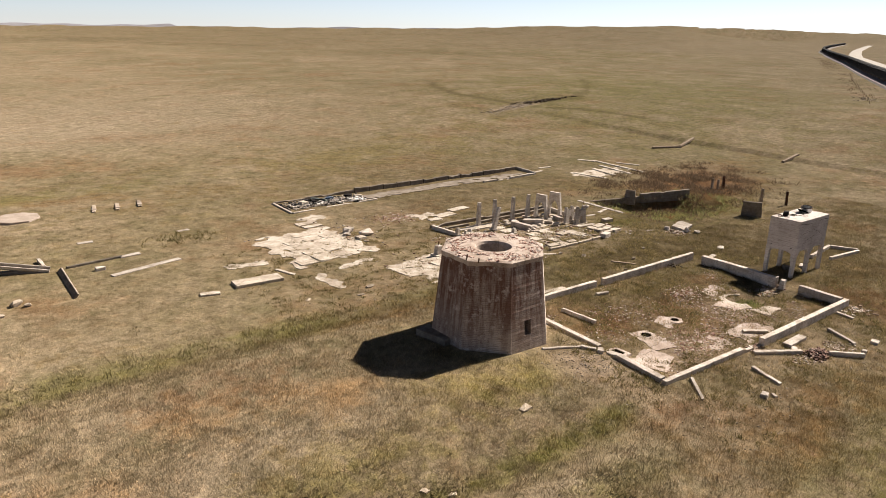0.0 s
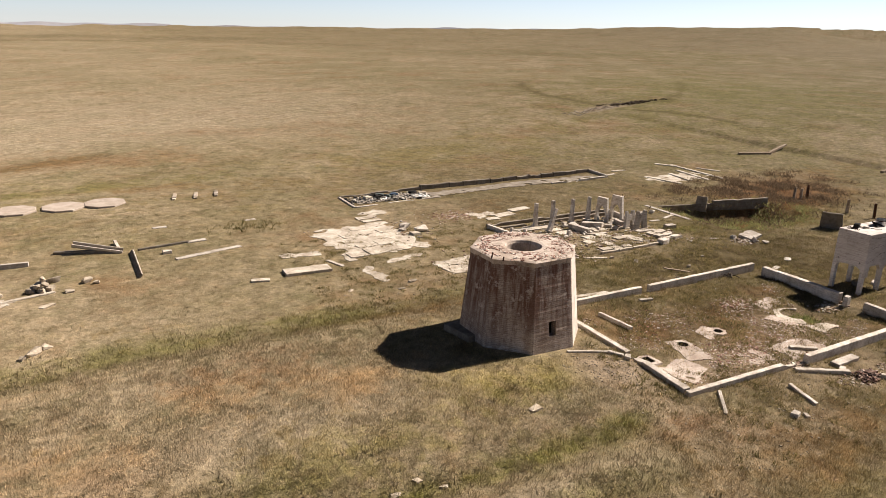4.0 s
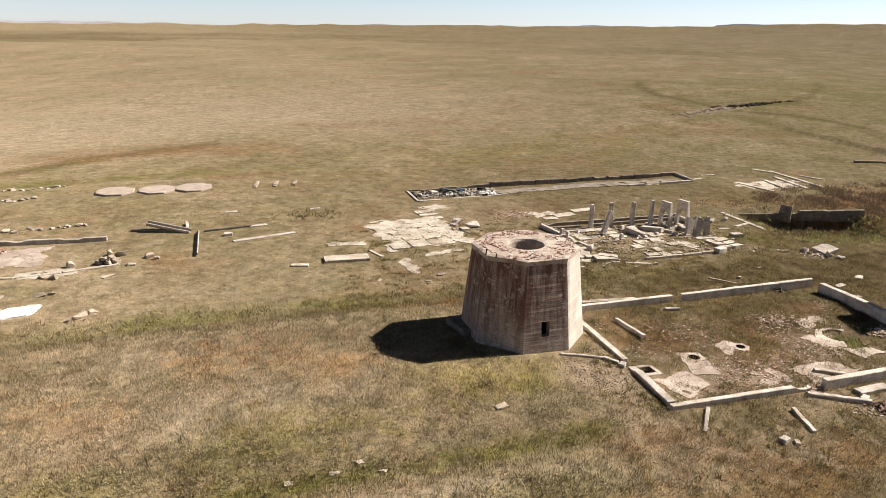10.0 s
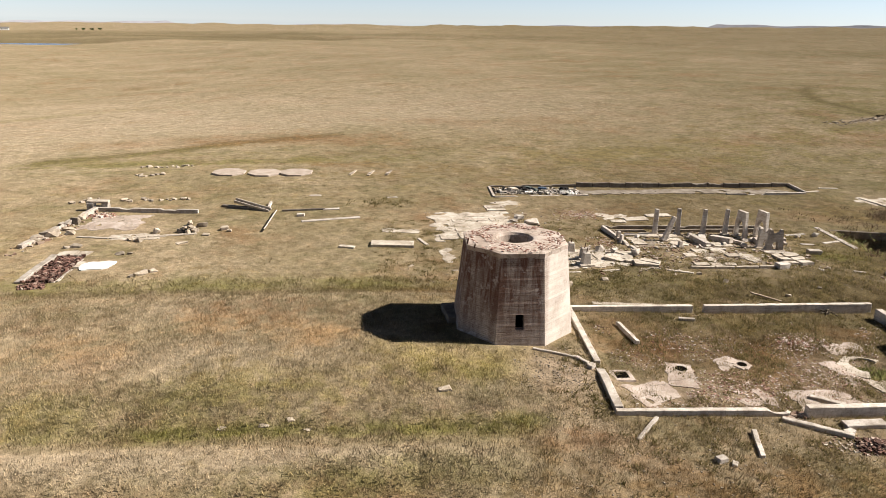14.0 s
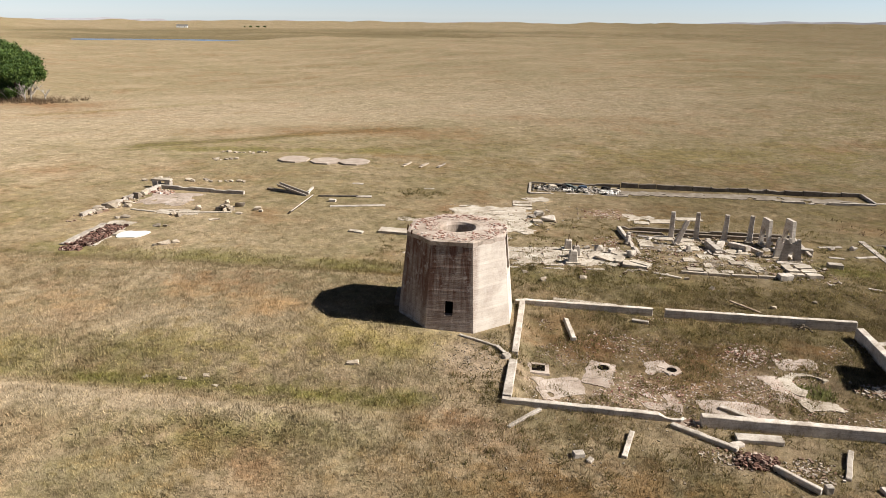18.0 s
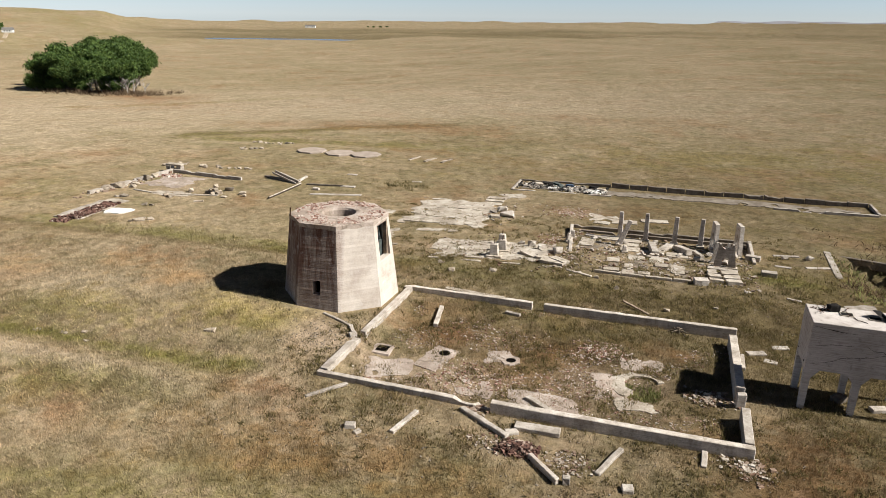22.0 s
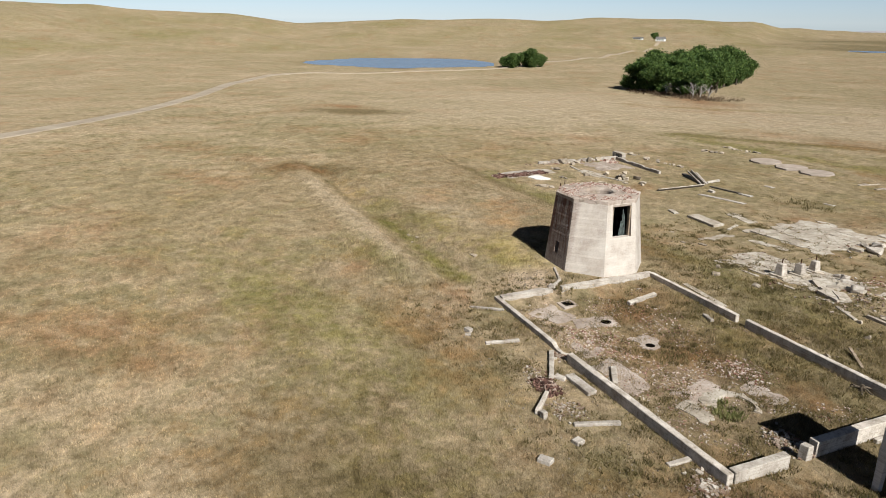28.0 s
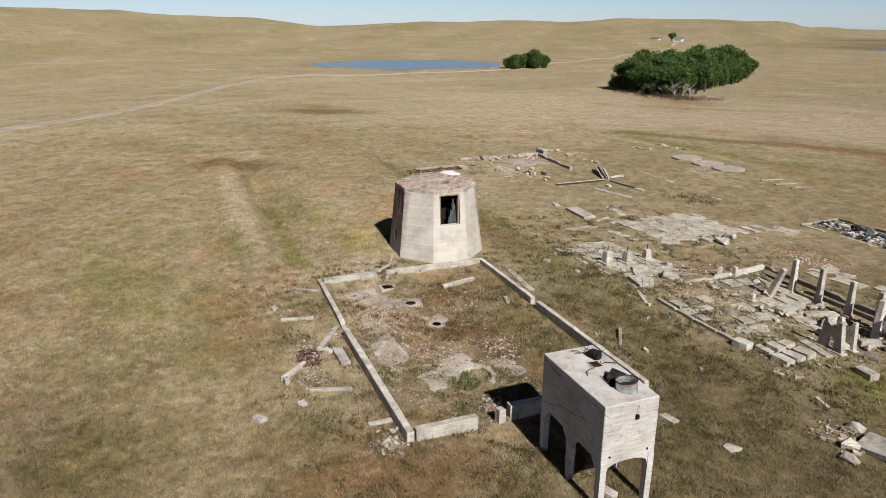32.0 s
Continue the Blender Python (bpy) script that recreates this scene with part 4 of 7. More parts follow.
def panel(sx, sy, thick, seed, chip=0.5):
    """A cast floor panel: straight sides with nibbled edges, one or two corners broken off."""
    rnd = random.Random(seed)
    out = []
    corners = [(-1, -1), (1, -1), (1, 1), (-1, 1)]
    for k in range(4):
        (ax, ay), (bx, by), (zx, zy) = corners[k], corners[(k + 1) % 4], corners[k - 1]
        ca, cp = Vector((ax * sx / 2, ay * sy / 2)), Vector((zx * sx / 2, zy * sy / 2))
        cb = Vector((bx * sx / 2, by * sy / 2))
        u, w = (cb - ca), (cp - ca)
        if rnd.random() < chip:                          # broken corner
            c = rnd.uniform(0.08, 0.34)
            out.append(ca + w * c * rnd.uniform(0.5, 1.0))
            out.append(ca + (u + w) * c * 0.35)
            first = c
        else:
            first = 0.0
        out.append(ca + u * first)
        n = max(2, int(u.length / 0.45))
        inward = w.normalized()
        for i in range(1, n):
            f = first + (0.97 - first) * i / n
            out.append(ca + u * f + inward * max(0.0, rnd.gauss(0.0, 0.035)))
    bm = bmesh.new()
    top = [bm.verts.new((p.x, p.y, thick + 0.012 * rnd.uniform(-1, 1))) for p in out]
    low = [bm.verts.new((p.x * 1.01, p.y * 1.01, 0)) for p in out]
    face = bm.faces.new(top)
    for i in range(len(out)):
        j = (i + 1) % len(out)
        bm.faces.new((top[j], top[i], low[i], low[j]))
    bmesh.ops.triangulate(bm, faces=[face])
    return bm


def panel_floor(cx, cy, sx, sy, turn, nx, ny, seed, label, missing=0.15, material=None, rise=0.05, thick=0.18, tip=2.0):
    """An old floor of cast panels with open joints, some sunk, tipped or gone."""
    rnd = random.Random(seed)
    th = thing("cast_floor", pose(cx, cy, gz(cx, cy), 0, 0, turn), label, "floor", "cast floors")
    inv = th.matrix_basis.inverted()
    a = radians(turn)
    for i in range(nx):
        for j in range(ny):
            rim = i in (0, nx - 1) or j in (0, ny - 1)
            if rnd.random() < missing * (1.5 if rim else 0.8):
                continue
            w, d = sx / nx, sy / ny
            u, v = (i + 0.5) * w - sx / 2, (j + 0.5) * d - sy / 2
            x, y = cx + u * math.cos(a) - v * math.sin(a), cy + u * math.sin(a) + v * math.cos(a)
            pw, pd = w * (1 - rnd.random() ** 2 * 0.4) - rnd.uniform(0.04, 0.12), d * (1 - rnd.random() ** 2 * 0.4) - rnd.uniform(0.04, 0.12)
            ob = part("panel", panel(pw, pd, thick, rnd.randrange(9999), 0.6 if rim else 0.35), material or SLAB, th)
            ob.matrix_basis = inv @ pose(x, y, gz(x, y) + rise - thick + rnd.uniform(-0.03, 0.04), rnd.uniform(-tip, tip), rnd.uniform(-tip, tip), turn + rnd.uniform(-1.5, 1.5))
    return th


def strip(name, pts, width, material, label, category, lift=0.08, step=3.0, crown=0.0, kind="structure"):
    """A way draped on the ground along a smooth line of points."""
    p = np.array(pts, float)
    s = np.concatenate([[0], np.cumsum(np.hypot(*np.diff(p, axis=0).T))])
    n = int(s[-1] / step) + 2
    q = np.linspace(0, s[-1], n)
    # smooth interpolation by repeated averaging
    line = np.stack([np.interp(q, s, p[:, 0]), np.interp(q, s, p[:, 1])], 1)
    for _ in range(max(6, int(18 / step))):
        line[1:-1] = (line[:-2] + 2 * line[1:-1] + line[2:]) / 4
    d = np.gradient(line, axis=0)
    d /= np.hypot(d[:, 0], d[:, 1])[:, None]
    nrm = np.stack([-d[:, 1], d[:, 0]], 1)
    verts, faces = [], []
    across = (-0.5, -0.42, 0.0, 0.42, 0.5)
    for i in range(n):
        for k in across:
            x, y = line[i] + nrm[i] * width * k
            zc = gz(*line[i]) if crown else gz(x, y)
            verts.append((x, y, (zc if abs(k) < 0.45 else gz(x, y) - 0.15) + (lift + crown if abs(k) < 0.45 else -0.1)))
    m = len(across)
    for i in range(n - 1):
        for k in range(m - 1):
            a = i * m + k
            faces.append((a, a + m, a + m + 1, a + 1))
    ob = raw(name, verts, faces, material)
    return tagged(ob, label, category, kind=kind), line


def tube(points, r, n=5):
    """Verts and faces of one bent rod through the points."""
    verts, faces = [], []
    for k, p in enumerate(points):
        d = (points[min(k + 1, len(points) - 1)] - points[max(k - 1, 0)]).normalized()
        u = d.orthogonal().normalized()
        v = d.cross(u)
        for i in range(n):
            t = 2 * math.pi * i / n
            verts.append(tuple(p + u * (r * math.cos(t)) + v * (r * math.sin(t))))
        if k:
            b = (k - 1) * n
            faces += [(b + i, b + (i + 1) % n, b + n + (i + 1) % n, b + n + i) for i in range(n)]
    faces += [tuple(range(n - 1, -1, -1)), tuple(range(len(verts) - n, len(verts)))]
    return verts, faces


def limb(verts, faces, a, b, ra, rb, n=6):
    d = (b - a).normalized()
    u = d.orthogonal().normalized()
    v = d.cross(u)
    base = len(verts)
    for c, r in ((a, ra), (b, rb)):
        for i in range(n):
            t = 2 * math.pi * i / n
            verts.append(tuple(c + u * (r * math.cos(t)) + v * (r * math.sin(t))))
    for i in range(n):
        j = (i + 1) % n
        faces.append((base + i, base + j, base + n + j, base + n + i))


# ---- the tower ----
TX, TY, TZ0, TZ1, AP0, AP1 = 29.95, 33.4, 0.1, 6.3, 3.9, 3.25


def octagon(ap, z, k):
    a, r = radians(22.5 + 45 * k), ap / math.cos(radians(22.5))
    return Vector((r * math.cos(a), r * math.sin(a), z))


def tower():
    H = TZ1 - TZ0
    th = thing("concrete_tower", pose(TX, TY, TZ0), "tapered octagonal concrete tower with board marks and brick rubble on top", "tower")
    # openings: face -> (from, to) along the face in metres from its middle, low and high z
    holes = {7: (-0.85, 0.95, 3.2, 5.9), 5: (-0.35, 0.2, 1.25, 2.25)}

    def face_point(k, u, z, inset):
        ap = AP0 + (AP1 - AP0) * z / H - inset
        a, b = octagon(ap, z, k), octagon(ap, z, k + 1)
        mid, d = (a + b) / 2, (b - a)
        half = d.length / 2
        u = max(-half, min(half, u)) if abs(u) < 50 else math.copysign(half, u)
        return mid + d.normalized() * u

    # face k runs from corner k to k+1; its middle looks to azimuth 45*(k+1)
    for k in range(8):
        hole = holes.get(k)
        us = [-99, -1.0, 0.0, 1.0, 99]
        zs = [H * i / 40 for i in range(41)]
        if hole:
            us = [-99, hole[0], (hole[0] + hole[1]) / 2, hole[1], 99]
            zs = sorted([z for z in zs if min(abs(z - hole[2]), abs(z - hole[3])) > 0.05] + [hole[2], hole[3]])
        bm = bmesh.new()
        grids = []
        for inset in (0.0, 0.5):
            g = {}
            for j, z in enumerate(zs):
                step = (0.007 * ((j * 7919) % 5 - 2) / 2 if inset == 0 else 0)
                for i, u in enumerate(us):
                    edge = 0 if i in (0, len(us) - 1) else 1
                    g[i, j] = bm.verts.new(face_point(k, u, z, inset + step * edge + (0 if inset else 0.003 * (j % 2))))
            grids.append(g)
        out, inn = grids
        for j in range(len(zs) - 1):
            for i in range(len(us) - 1):
                if hole and i in (1, 2) and hole[2] - 0.01 <= zs[j] < hole[3] - 0.01:
                    continue
                bm.faces.new((out[i, j], out[i + 1, j], out[i + 1, j + 1], out[i, j + 1]))
                bm.faces.new((inn[i, j], inn[i, j + 1], inn[i + 1, j + 1], inn[i + 1, j]))
        if hole:
            js = [j for j, z in enumerate(zs) if hole[2] - 0.01 <= z <= hole[3] + 0.01]
            for j in js[:-1]:
                bm.faces.new((out[1, j], out[1, j + 1], inn[1, j + 1], inn[1, j]))
                bm.faces.new((out[3, j + 1], out[3, j], inn[3, j], inn[3, j + 1]))
            for i in (1, 2):
                bm.faces.new((out[i, js[0]], inn[i, js[0]], inn[i + 1, js[0]], out[i + 1, js[0]]))
                bm.faces.new((out[i, js[-1]], out[i + 1, js[-1]], inn[i + 1, js[-1]], inn[i, js[-1]]))
        part("wall_panel", bm, TOWERMAT, th, {7: "sunlit panel with a tall window opening", 5: "stained panel with a small hatch, darkened as in shade"}.get(k, ""))
    # top slab with a round hole and a worn lip
    bm = bmesh.new()
    n = 48
    rings = []
    for ap, r, z in ((AP1 + 0.02, None, H - 0.45), (AP1 + 0.05, None, H + 0.0), (AP1 - 0.12, None, H + 0.06), (None, 2.0, H + 0.07), (None, 1.5, H + 0.1), (None, 1.24, H + 0.06), (None, 1.15, H - 0.1), (None, 1.13, H - 0.9)):
        ring = []
        for i in range(n):
            a = 2 * math.pi * i / n
            if ap:
                d = ((math.degrees(a) + 22.5) % 45) - 22.5
                q = ap / math.cos(radians(d))
            else:
                q = r
            q += 0.03 * noise.noise(Vector((math.cos(a) * 4, math.sin(a) * 4, z * 3)))
            ring.append(bm.verts.new((q * math.cos(a), q * math.sin(a), z + 0.03 * noise.noise(Vector((q * math.cos(a), q * math.sin(a), 3))))))
        rings.append(ring)
    for a, b in zip(rings, rings[1:]):
        for i in range(n):
            j = (i + 1) % n
            bm.faces.new((a[i], a[j], b[j], b[i]))
    part("top_slab", bm, PINKSLAB, th, "worn slab with a round flue hole")
    # added black core below the hole: blocks light so the inside stays dark
    bm = bmesh.new()
    rings = [[bm.verts.new((q * math.cos(2 * math.pi * i / 24), q * math.sin(2 * math.pi * i / 24), z)) for i in range(24)] for q, z in ((1.9, -0.3), (1.7, 2.0), (1.4, H - 0.7), (1.16, H - 0.35))]
    for a, b in zip(rings, rings[1:]):
        for i in range(24):
            bm.faces.new((a[i], a[(i + 1) % 24], b[(i + 1) % 24], b[i]))
    part("flue_lining", bm, CHAR_SHADE, th)
    # footing on the shaded side
    bm = rough_box(1.3, 3.0, 0.85, 0.5, 0.06, 0.05, 5, 0.9)
    pl = part("footing", bm, OLD_SHADED, th)
    pl.matrix_basis = pose(-3.95, 0.9, -0.1, 0, 0, 6)
    # old timber round the window opening and crumpled sheet hanging in it
    for y, z, w, h in ((0.05, 5.68, 1.78, 0.2), (0.86, 3.25, 0.14, 2.45), (-0.8, 3.25, 0.1, 2.45)):
        fr = part("window_frame", rough_box(0.3, w, h, 0.5, 0.02, 0.02, 7), TIMBER, th, "rotten brown timber round the opening")
        fr.matrix_basis = pose(3.2 - 0.045 * (z - 3.2), y, z)
    for k, (y, z, w, h, turn, tilt) in enumerate(((0.62, 3.2, 0.32, 1.7, 14, -4), (0.4, 3.15, 0.3, 1.25, -22, 3), (0.7, 3.9, 0.24, 1.4, 40, -9), (0.2, 3.1, 0.34, 0.8, 8, 10))):
        bm = rough_box(0.03, w, h, 0.16, 0.07, 0.0, 20 + k)
        part("steel_plate", bm, TEAL, th, "crumpled corroded green sheet inside the opening").matrix_basis = pose(2.95, y, z, 0, tilt, turn)
    rnd = random.Random(31)
    spots = []
    for _ in range(2600):
        a, r = rnd.uniform(0, 6.283), rnd.uniform(1.5, 3.0) if rnd.random() < 0.7 else rnd.uniform(2.5, 3.3)
        if noise.noise(Vector((r * math.cos(a), r * math.sin(a), 0))) + 0.6 * noise.noise(Vector((2.7 * r * math.cos(a), 2.7 * r * math.sin(a), 4))) > -0.1:
            spots.append((r * math.cos(a), r * math.sin(a)))
    v, f = heap(spots, (0.04, 0.17), rnd, 0.4, lambda x, y: H + 0.07, 0.1)
    rb = raw("brick_rubble", v, f, REDBITS, th)
    tagged(rb, "broken red bricks and mortar", kind="stuff")
    # two rusty rods at the rim
    for x, y, h in ((-3.3, -1.2, 0.45), (-2.9, -1.9, 0.3)):
        bm = rough_box(0.08, 0.06, h, 1, 0, 0.01, 3)
        part("rod", bm, RUST, th).matrix_basis = pose(x, y, H - 0.05, 4, 8, 0)
    return th


tower()


# ---- foundation walls of the enclosure ----
def low_wall(name, p, q, top0, top1, thick=0.34, low=-1.1, label="", broken=(), material=CONCRETE):
    """A low concrete wall with a level top, from p to q; broken: stretches (from, to, drop) where the crest is gone."""
    (x0, y0), (x1, y1) = p, q
    length = math.hypot(x1 - x0, y1 - y0)
    base = min(gz(x0, y0), gz(x1, y1)) - 0.35
    bm = rough_box(length, thick, 1.0, 0.4, 0.014, 0.03, next_seed())
    for v in bm.verts:
        s = v.co.x + length / 2
        drop = max([d for f, t, d in broken if f - 0.2 < s < t + 0.2], default=0.0)
        rough = noise.noise(Vector((s * 2.6, v.co.y * 3, x0)))
        crest = top0 + (top1 - top0) * s / length - base - drop * (1 + 0.9 * rough) + 0.012 * noise.noise(Vector((s * 0.9, y0, 3))) - 0.07 * max(0.0, noise.noise(Vector((s * 3.1, v.co.y * 6 + y0, 7))) - 0.2)
        v.co = Vector((v.co.x, v.co.y, v.co.z * crest))
    ob = mesh_object(name, bm, material)
    ob.matrix_basis = pose((x0 + x1) / 2, (y0 + y1) / 2, base, 0, 0, math.degrees(math.atan2(y1 - y0, x1 - x0)))
    return tagged(ob, label or "low weathered concrete foundation wall", "wall", "enclosure walls")


low_wall("foundation_wall", (34.0, 35.95), (43.9, 36.0), 0.36, 0.32, broken=((0.0, 0.6, 0.1),))
low_wall("foundation_wall", (44.75, 36.0), (57.7, 36.05), 0.32, 0.34)
low_wall("foundation_wall", (34.4, 27.4), (34.55, 35.7), 0.28, 0.40, thick=0.4)
low_wall("foundation_wall", (34.2, 22.25), (34.35, 26.6), 0.14, 0.3, thick=0.5, broken=((3.9, 4.5, 0.1),))
low_wall("foundation_wall", (33.95, 22.0), (43.55, 21.85), 0.1, 0.04, broken=((8.9, 9.7, 0.25),))
low_wall("foundation_wall", (44.5, 21.7), (57.7, 21.9), 0.28, 0.18, thick=0.4)
low_wall("foundation_wall", (57.45, 22.2), (57.5, 25.6), 0.2, 0.25, thick=0.46)
low_wall("foundation_wall", (57.35, 27.5), (57.35, 34.7), 0.45, 0.45, thick=0.5, label="low concrete wall partly in shade", broken=((0.5, 1.6, 0.06),))
beam((57.85, 31.4), (57.9, 33.4), 0.25, 0.3, "fallen_wall_piece", label="broken wall piece leaning beside the foundation wall")
# pulled-down pieces between the tower and the enclosure
beam((30.7, 29.1), (33.35, 28.0), 0.2, 0.18, label="long pale concrete beam fallen beside the tower")
beam((33.2, 28.0), (33.8, 27.2), 0.25, 0.25)
block(33.9, 26.9, 0.5, 0.4, 0.3, 40)


# flat black that stands for the shade inside the drains
SHAFT_SHADE = Nodes("shaft_shade_black").done((0.006, 0.005, 0.004), 1.0, spec=0.0)


def pipe_ring(x, y, r, wall, h, name="drain_opening", square=False, label="drain mouth in a concrete pad"):
    bm = bmesh.new()
    n = 4 if square else 28
    rings = []
    h = 0.04
    for q, z in ((r + wall + 0.2, -0.3), (r + wall + 0.08, h - 0.01), (r, h), (r - 0.02, -0.6)):
        ring = []
        for i in range(n):
            a = 2 * math.pi * (i + 0.5) / n
            k = 1.25 if square else 1.0
            jit = (0.3 if q > r else 0.03) * noise.noise(Vector((x + 3 * math.cos(a), y + 3 * math.sin(a), z)))
            ring.append(bm.verts.new(((q * k + jit) * math.cos(a), (q * k + jit) * math.sin(a), z)))
        rings.append(ring)
    for a, b in zip(rings, rings[1:]):
        for i in range(n):
            j = (i + 1) % n
            bm.faces.new((a[i], a[j], b[j], b[i]))
    ob = thing(name, pose(x, y, gz(x, y) + 0.03), label, "drain", "drains in the floor")
    part("rim", bm, PINKSLAB, ob)
    # disc just under the rim, painted black for the shade of a deep hole
    bm = bmesh.new()
    bmesh.ops.create_circle(bm, cap_ends=True, segments=n, radius=r * (1.2 if square else 0.98))
    if square:
        bmesh.ops.rotate(bm, verts=bm.verts, cent=(0, 0, 0), matrix=Matrix.Rotation(radians(45), 3, "Z"))
    pit = part("shaft_shade", bm, SHAFT_SHADE, ob)
    pit.matrix_basis = pose(0, 0, h - 0.02)
    return ob


pipe_ring(35.9, 27.1, 0.46, 0.22, 0.1, square=True, label="square drain mouth in a concrete pad")
pipe_ring(39.9, 27.75, 0.38, 0.18, 0.06, label="round drain mouth in a cracked concrete pad")
pipe_ring(44.1, 28.3, 0.32, 0.15, 0.05)
ragged_slab("floor_slab", 39.6, 27.0, 1.7, 3.4, -12, PINKSLAB, "bare pale floor slab strewn with mortar", seed=21, ragged=0.2, holes=-0.15)
ragged_slab("floor_slab", 37.2, 25.1, 2.9, 2.7, 20, PINKSLAB, "crumbled pinkish floor slab", seed=22, ragged=0.22, holes=-0.1)
ragged_slab("floor_slab", 43.3, 28.6, 2.2, 1.7, 25, PINKSLAB, "small broken floor slab", seed=23, ragged=0.3, holes=-0.1)
ragged_slab("floor_slab", 46.8, 23.9, 4.2, 2.2, 6, PINKSLAB, "floor slab along the foundation wall", seed=24, ragged=0.28, holes=-0.05)
ragged_slab("floor_slab", 43.0, 24.2, 2.6, 2.2, 0, PINKSLAB, "crumbled pinkish floor slab", seed=25, ragged=0.4, holes=0.15)


def round_basin():
    """A round concrete basin rim, broken, half filled with weeds."""
    bm = bmesh.new()
    prof = ((1.95, -0.4), (1.85, 0.06), (1.2, 0.08), (1.12, -0.5))
    n = 60
    rings = []
    for i in range(n + 1):
        a = radians(28 + 215 * i / n)
        ring = []
        for q, z in prof:
            w = 1 + 0.06 * noise.noise(Vector((2 * math.cos(a), 2 * math.sin(a), q)))
            if q > 1.5:                                    # wide to the south-west, a mere rim to the north-east
                w *= 0.86 + 0.34 * max(0.0, math.cos(a - radians(220))) + 0.12 * noise.noise(Vector((3 * math.cos(a), 3 * math.sin(a), 1)))
            ring.append(bm.verts.new((q * w * math.cos(a), q * w * math.sin(a), z + 0.03 * noise.noise(Vector((a * 3, q, 0))))))
        rings.append(ring)
    for a, b in zip(rings, rings[1:]):
        for i in range(3):
            bm.faces.new((a[i], b[i], b[i + 1], a[i + 1]))
    bm.faces.new(rings[0])
    bm.faces.new(tuple(reversed(rings[-1])))
    ob = mesh_object("round_basin", bm, SLAB)
    ob.matrix_basis = pose(52.1, 27.8, -0.6) @ Matrix.Diagonal((0.86, 0.86, 1, 1))
    tagged(ob, "broken round concrete basin rim filled with weeds", "basin")


round_basin()
ragged_slab("basin_apron", 52.0, 30.1, 2.6, 1.3, 8, PINKSLAB, "bare pale floor at the basin's back", seed=27, ragged=0.3, holes=-0.1, lift=0.03, cell=0.2)
ragged_slab("basin_apron", 50.4, 26.9, 2.2, 3.2, 10, PINKSLAB, "bare pale floor round the basin", seed=28, ragged=0.3, holes=-0.1, lift=0.02, cell=0.2)
ragged_slab("basin_apron", 51.9, 25.2, 2.4, 1.3, 8, SLAB, "broken pale foot of the round basin", seed=26, ragged=0.35, holes=0.0, lift=0.05, cell=0.2)
beam((38.15, 31.0), (37.65, 33.9), 0.34, 0.28, lift=(0.1, 0.05), label="short thick concrete beam fallen on the rubble floor", tilt=8)
beam((42.3, 34.5), (43.4, 34.2), 0.3, 0.25)
beam((46.0, 23.9), (47.6, 22.9), 0.35, 0.2, lift=(0.05, 0.1), label="broken slab strip tilted on the floor")

# beams and lumps thrown outside the south wall
for p, q, w, h in (((34.4, 19.6), (36.1, 21.5), 0.22, 0.16), ((40.2, 18.0), (40.8, 20.2), 0.28, 0.18), ((42.95, 21.35), (45.9, 19.55), 0.32, 0.24), ((46.05, 20.7), (48.4, 20.75), 0.62, 0.26),
                   ((50.55, 18.1), (51.5, 20.4), 0.28, 0.2), ((55.35, 20.3), (55.4, 21.6), 0.3, 0.16), ((47.3, 18.4), (48.9, 16.8), 0.24, 0.32)):
    beam(p, q, w, h, lift=(0.02, 0.08))
for x, y, a, b, c, tn in ((38.0, 17.8, 0.6, 0.4, 0.32, 20), (38.55, 17.5, 0.4, 0.25, 0.2, 60), (52.0, 17.4, 0.5, 0.5, 0.28, 12), (46.0, 20.1, 0.7, 0.4, 0.25, 30), (52.8, 15.0, 0.7, 0.5, 0.3, 35),
                          (49.3, 17.0, 0.35, 0.3, 0.5, 10), (58.8, 34.1, 1.2, 0.5, 0.22, 22), (60.4, 35.6, 1.1, 0.5, 0.16, 12), (59.6, 33.2, 0.8, 0.45, 0.16, -20), (57.4, 27.0, 0.5, 0.4, 0.85, 4)):
    block(x, y, a, b, c, tn)
stuff("brick_heap", scatter(random.Random(41), 460, 46.6, 18.8, 1.0, 0.65), (0.06, 0.22), DARKBRICK, "heap of dark broken bricks and soot", "rubble", 41, 0.9, lambda x, y: gz(x, y) + 0.28 * math.exp(-((x - 46.6) / 0.8) ** 2 - ((y - 18.8) / 0.5) ** 2))
stuff("rubble_heap", scatter(random.Random(42), 220, 57.3, 20.9, 1.3, 0.9, -35), (0.07, 0.3), RUBBLE, "heap of pale broken concrete at the wall's corner", "rubble", 42)
stuff("rubble_heap", scatter(random.Random(43), 200, 56.0, 27.4, 1.5, 0.9), (0.08, 0.34), RUBBLE, "heap of pale broken concrete beside the basin", "rubble", 43)
stuff("rubble_heap", scatter(random.Random(44), 60, 43.9, 21.7, 0.7, 0.7), (0.12, 0.4), RUBBLE, "broken concrete in the wall's gap", "rubble", 44)
rn = random.Random(45)
floor_spots = [p for p in ((rn.uniform(35, 57), rn.uniform(22.6, 35.6)) for _ in range(17000)) if noise.noise(Vector((p[0] * 0.28, p[1] * 0.28, 2))) + 0.25 * noise.noise(Vector((p[0], p[1], 2))) > 0.05 + (p[1] - 27) * 0.02]
stuff("floor_rubble", floor_spots[::2], (0.04, 0.16), RUBBLE, "crushed brick and mortar strewn over the floor", "rubble", 45, 0.4)
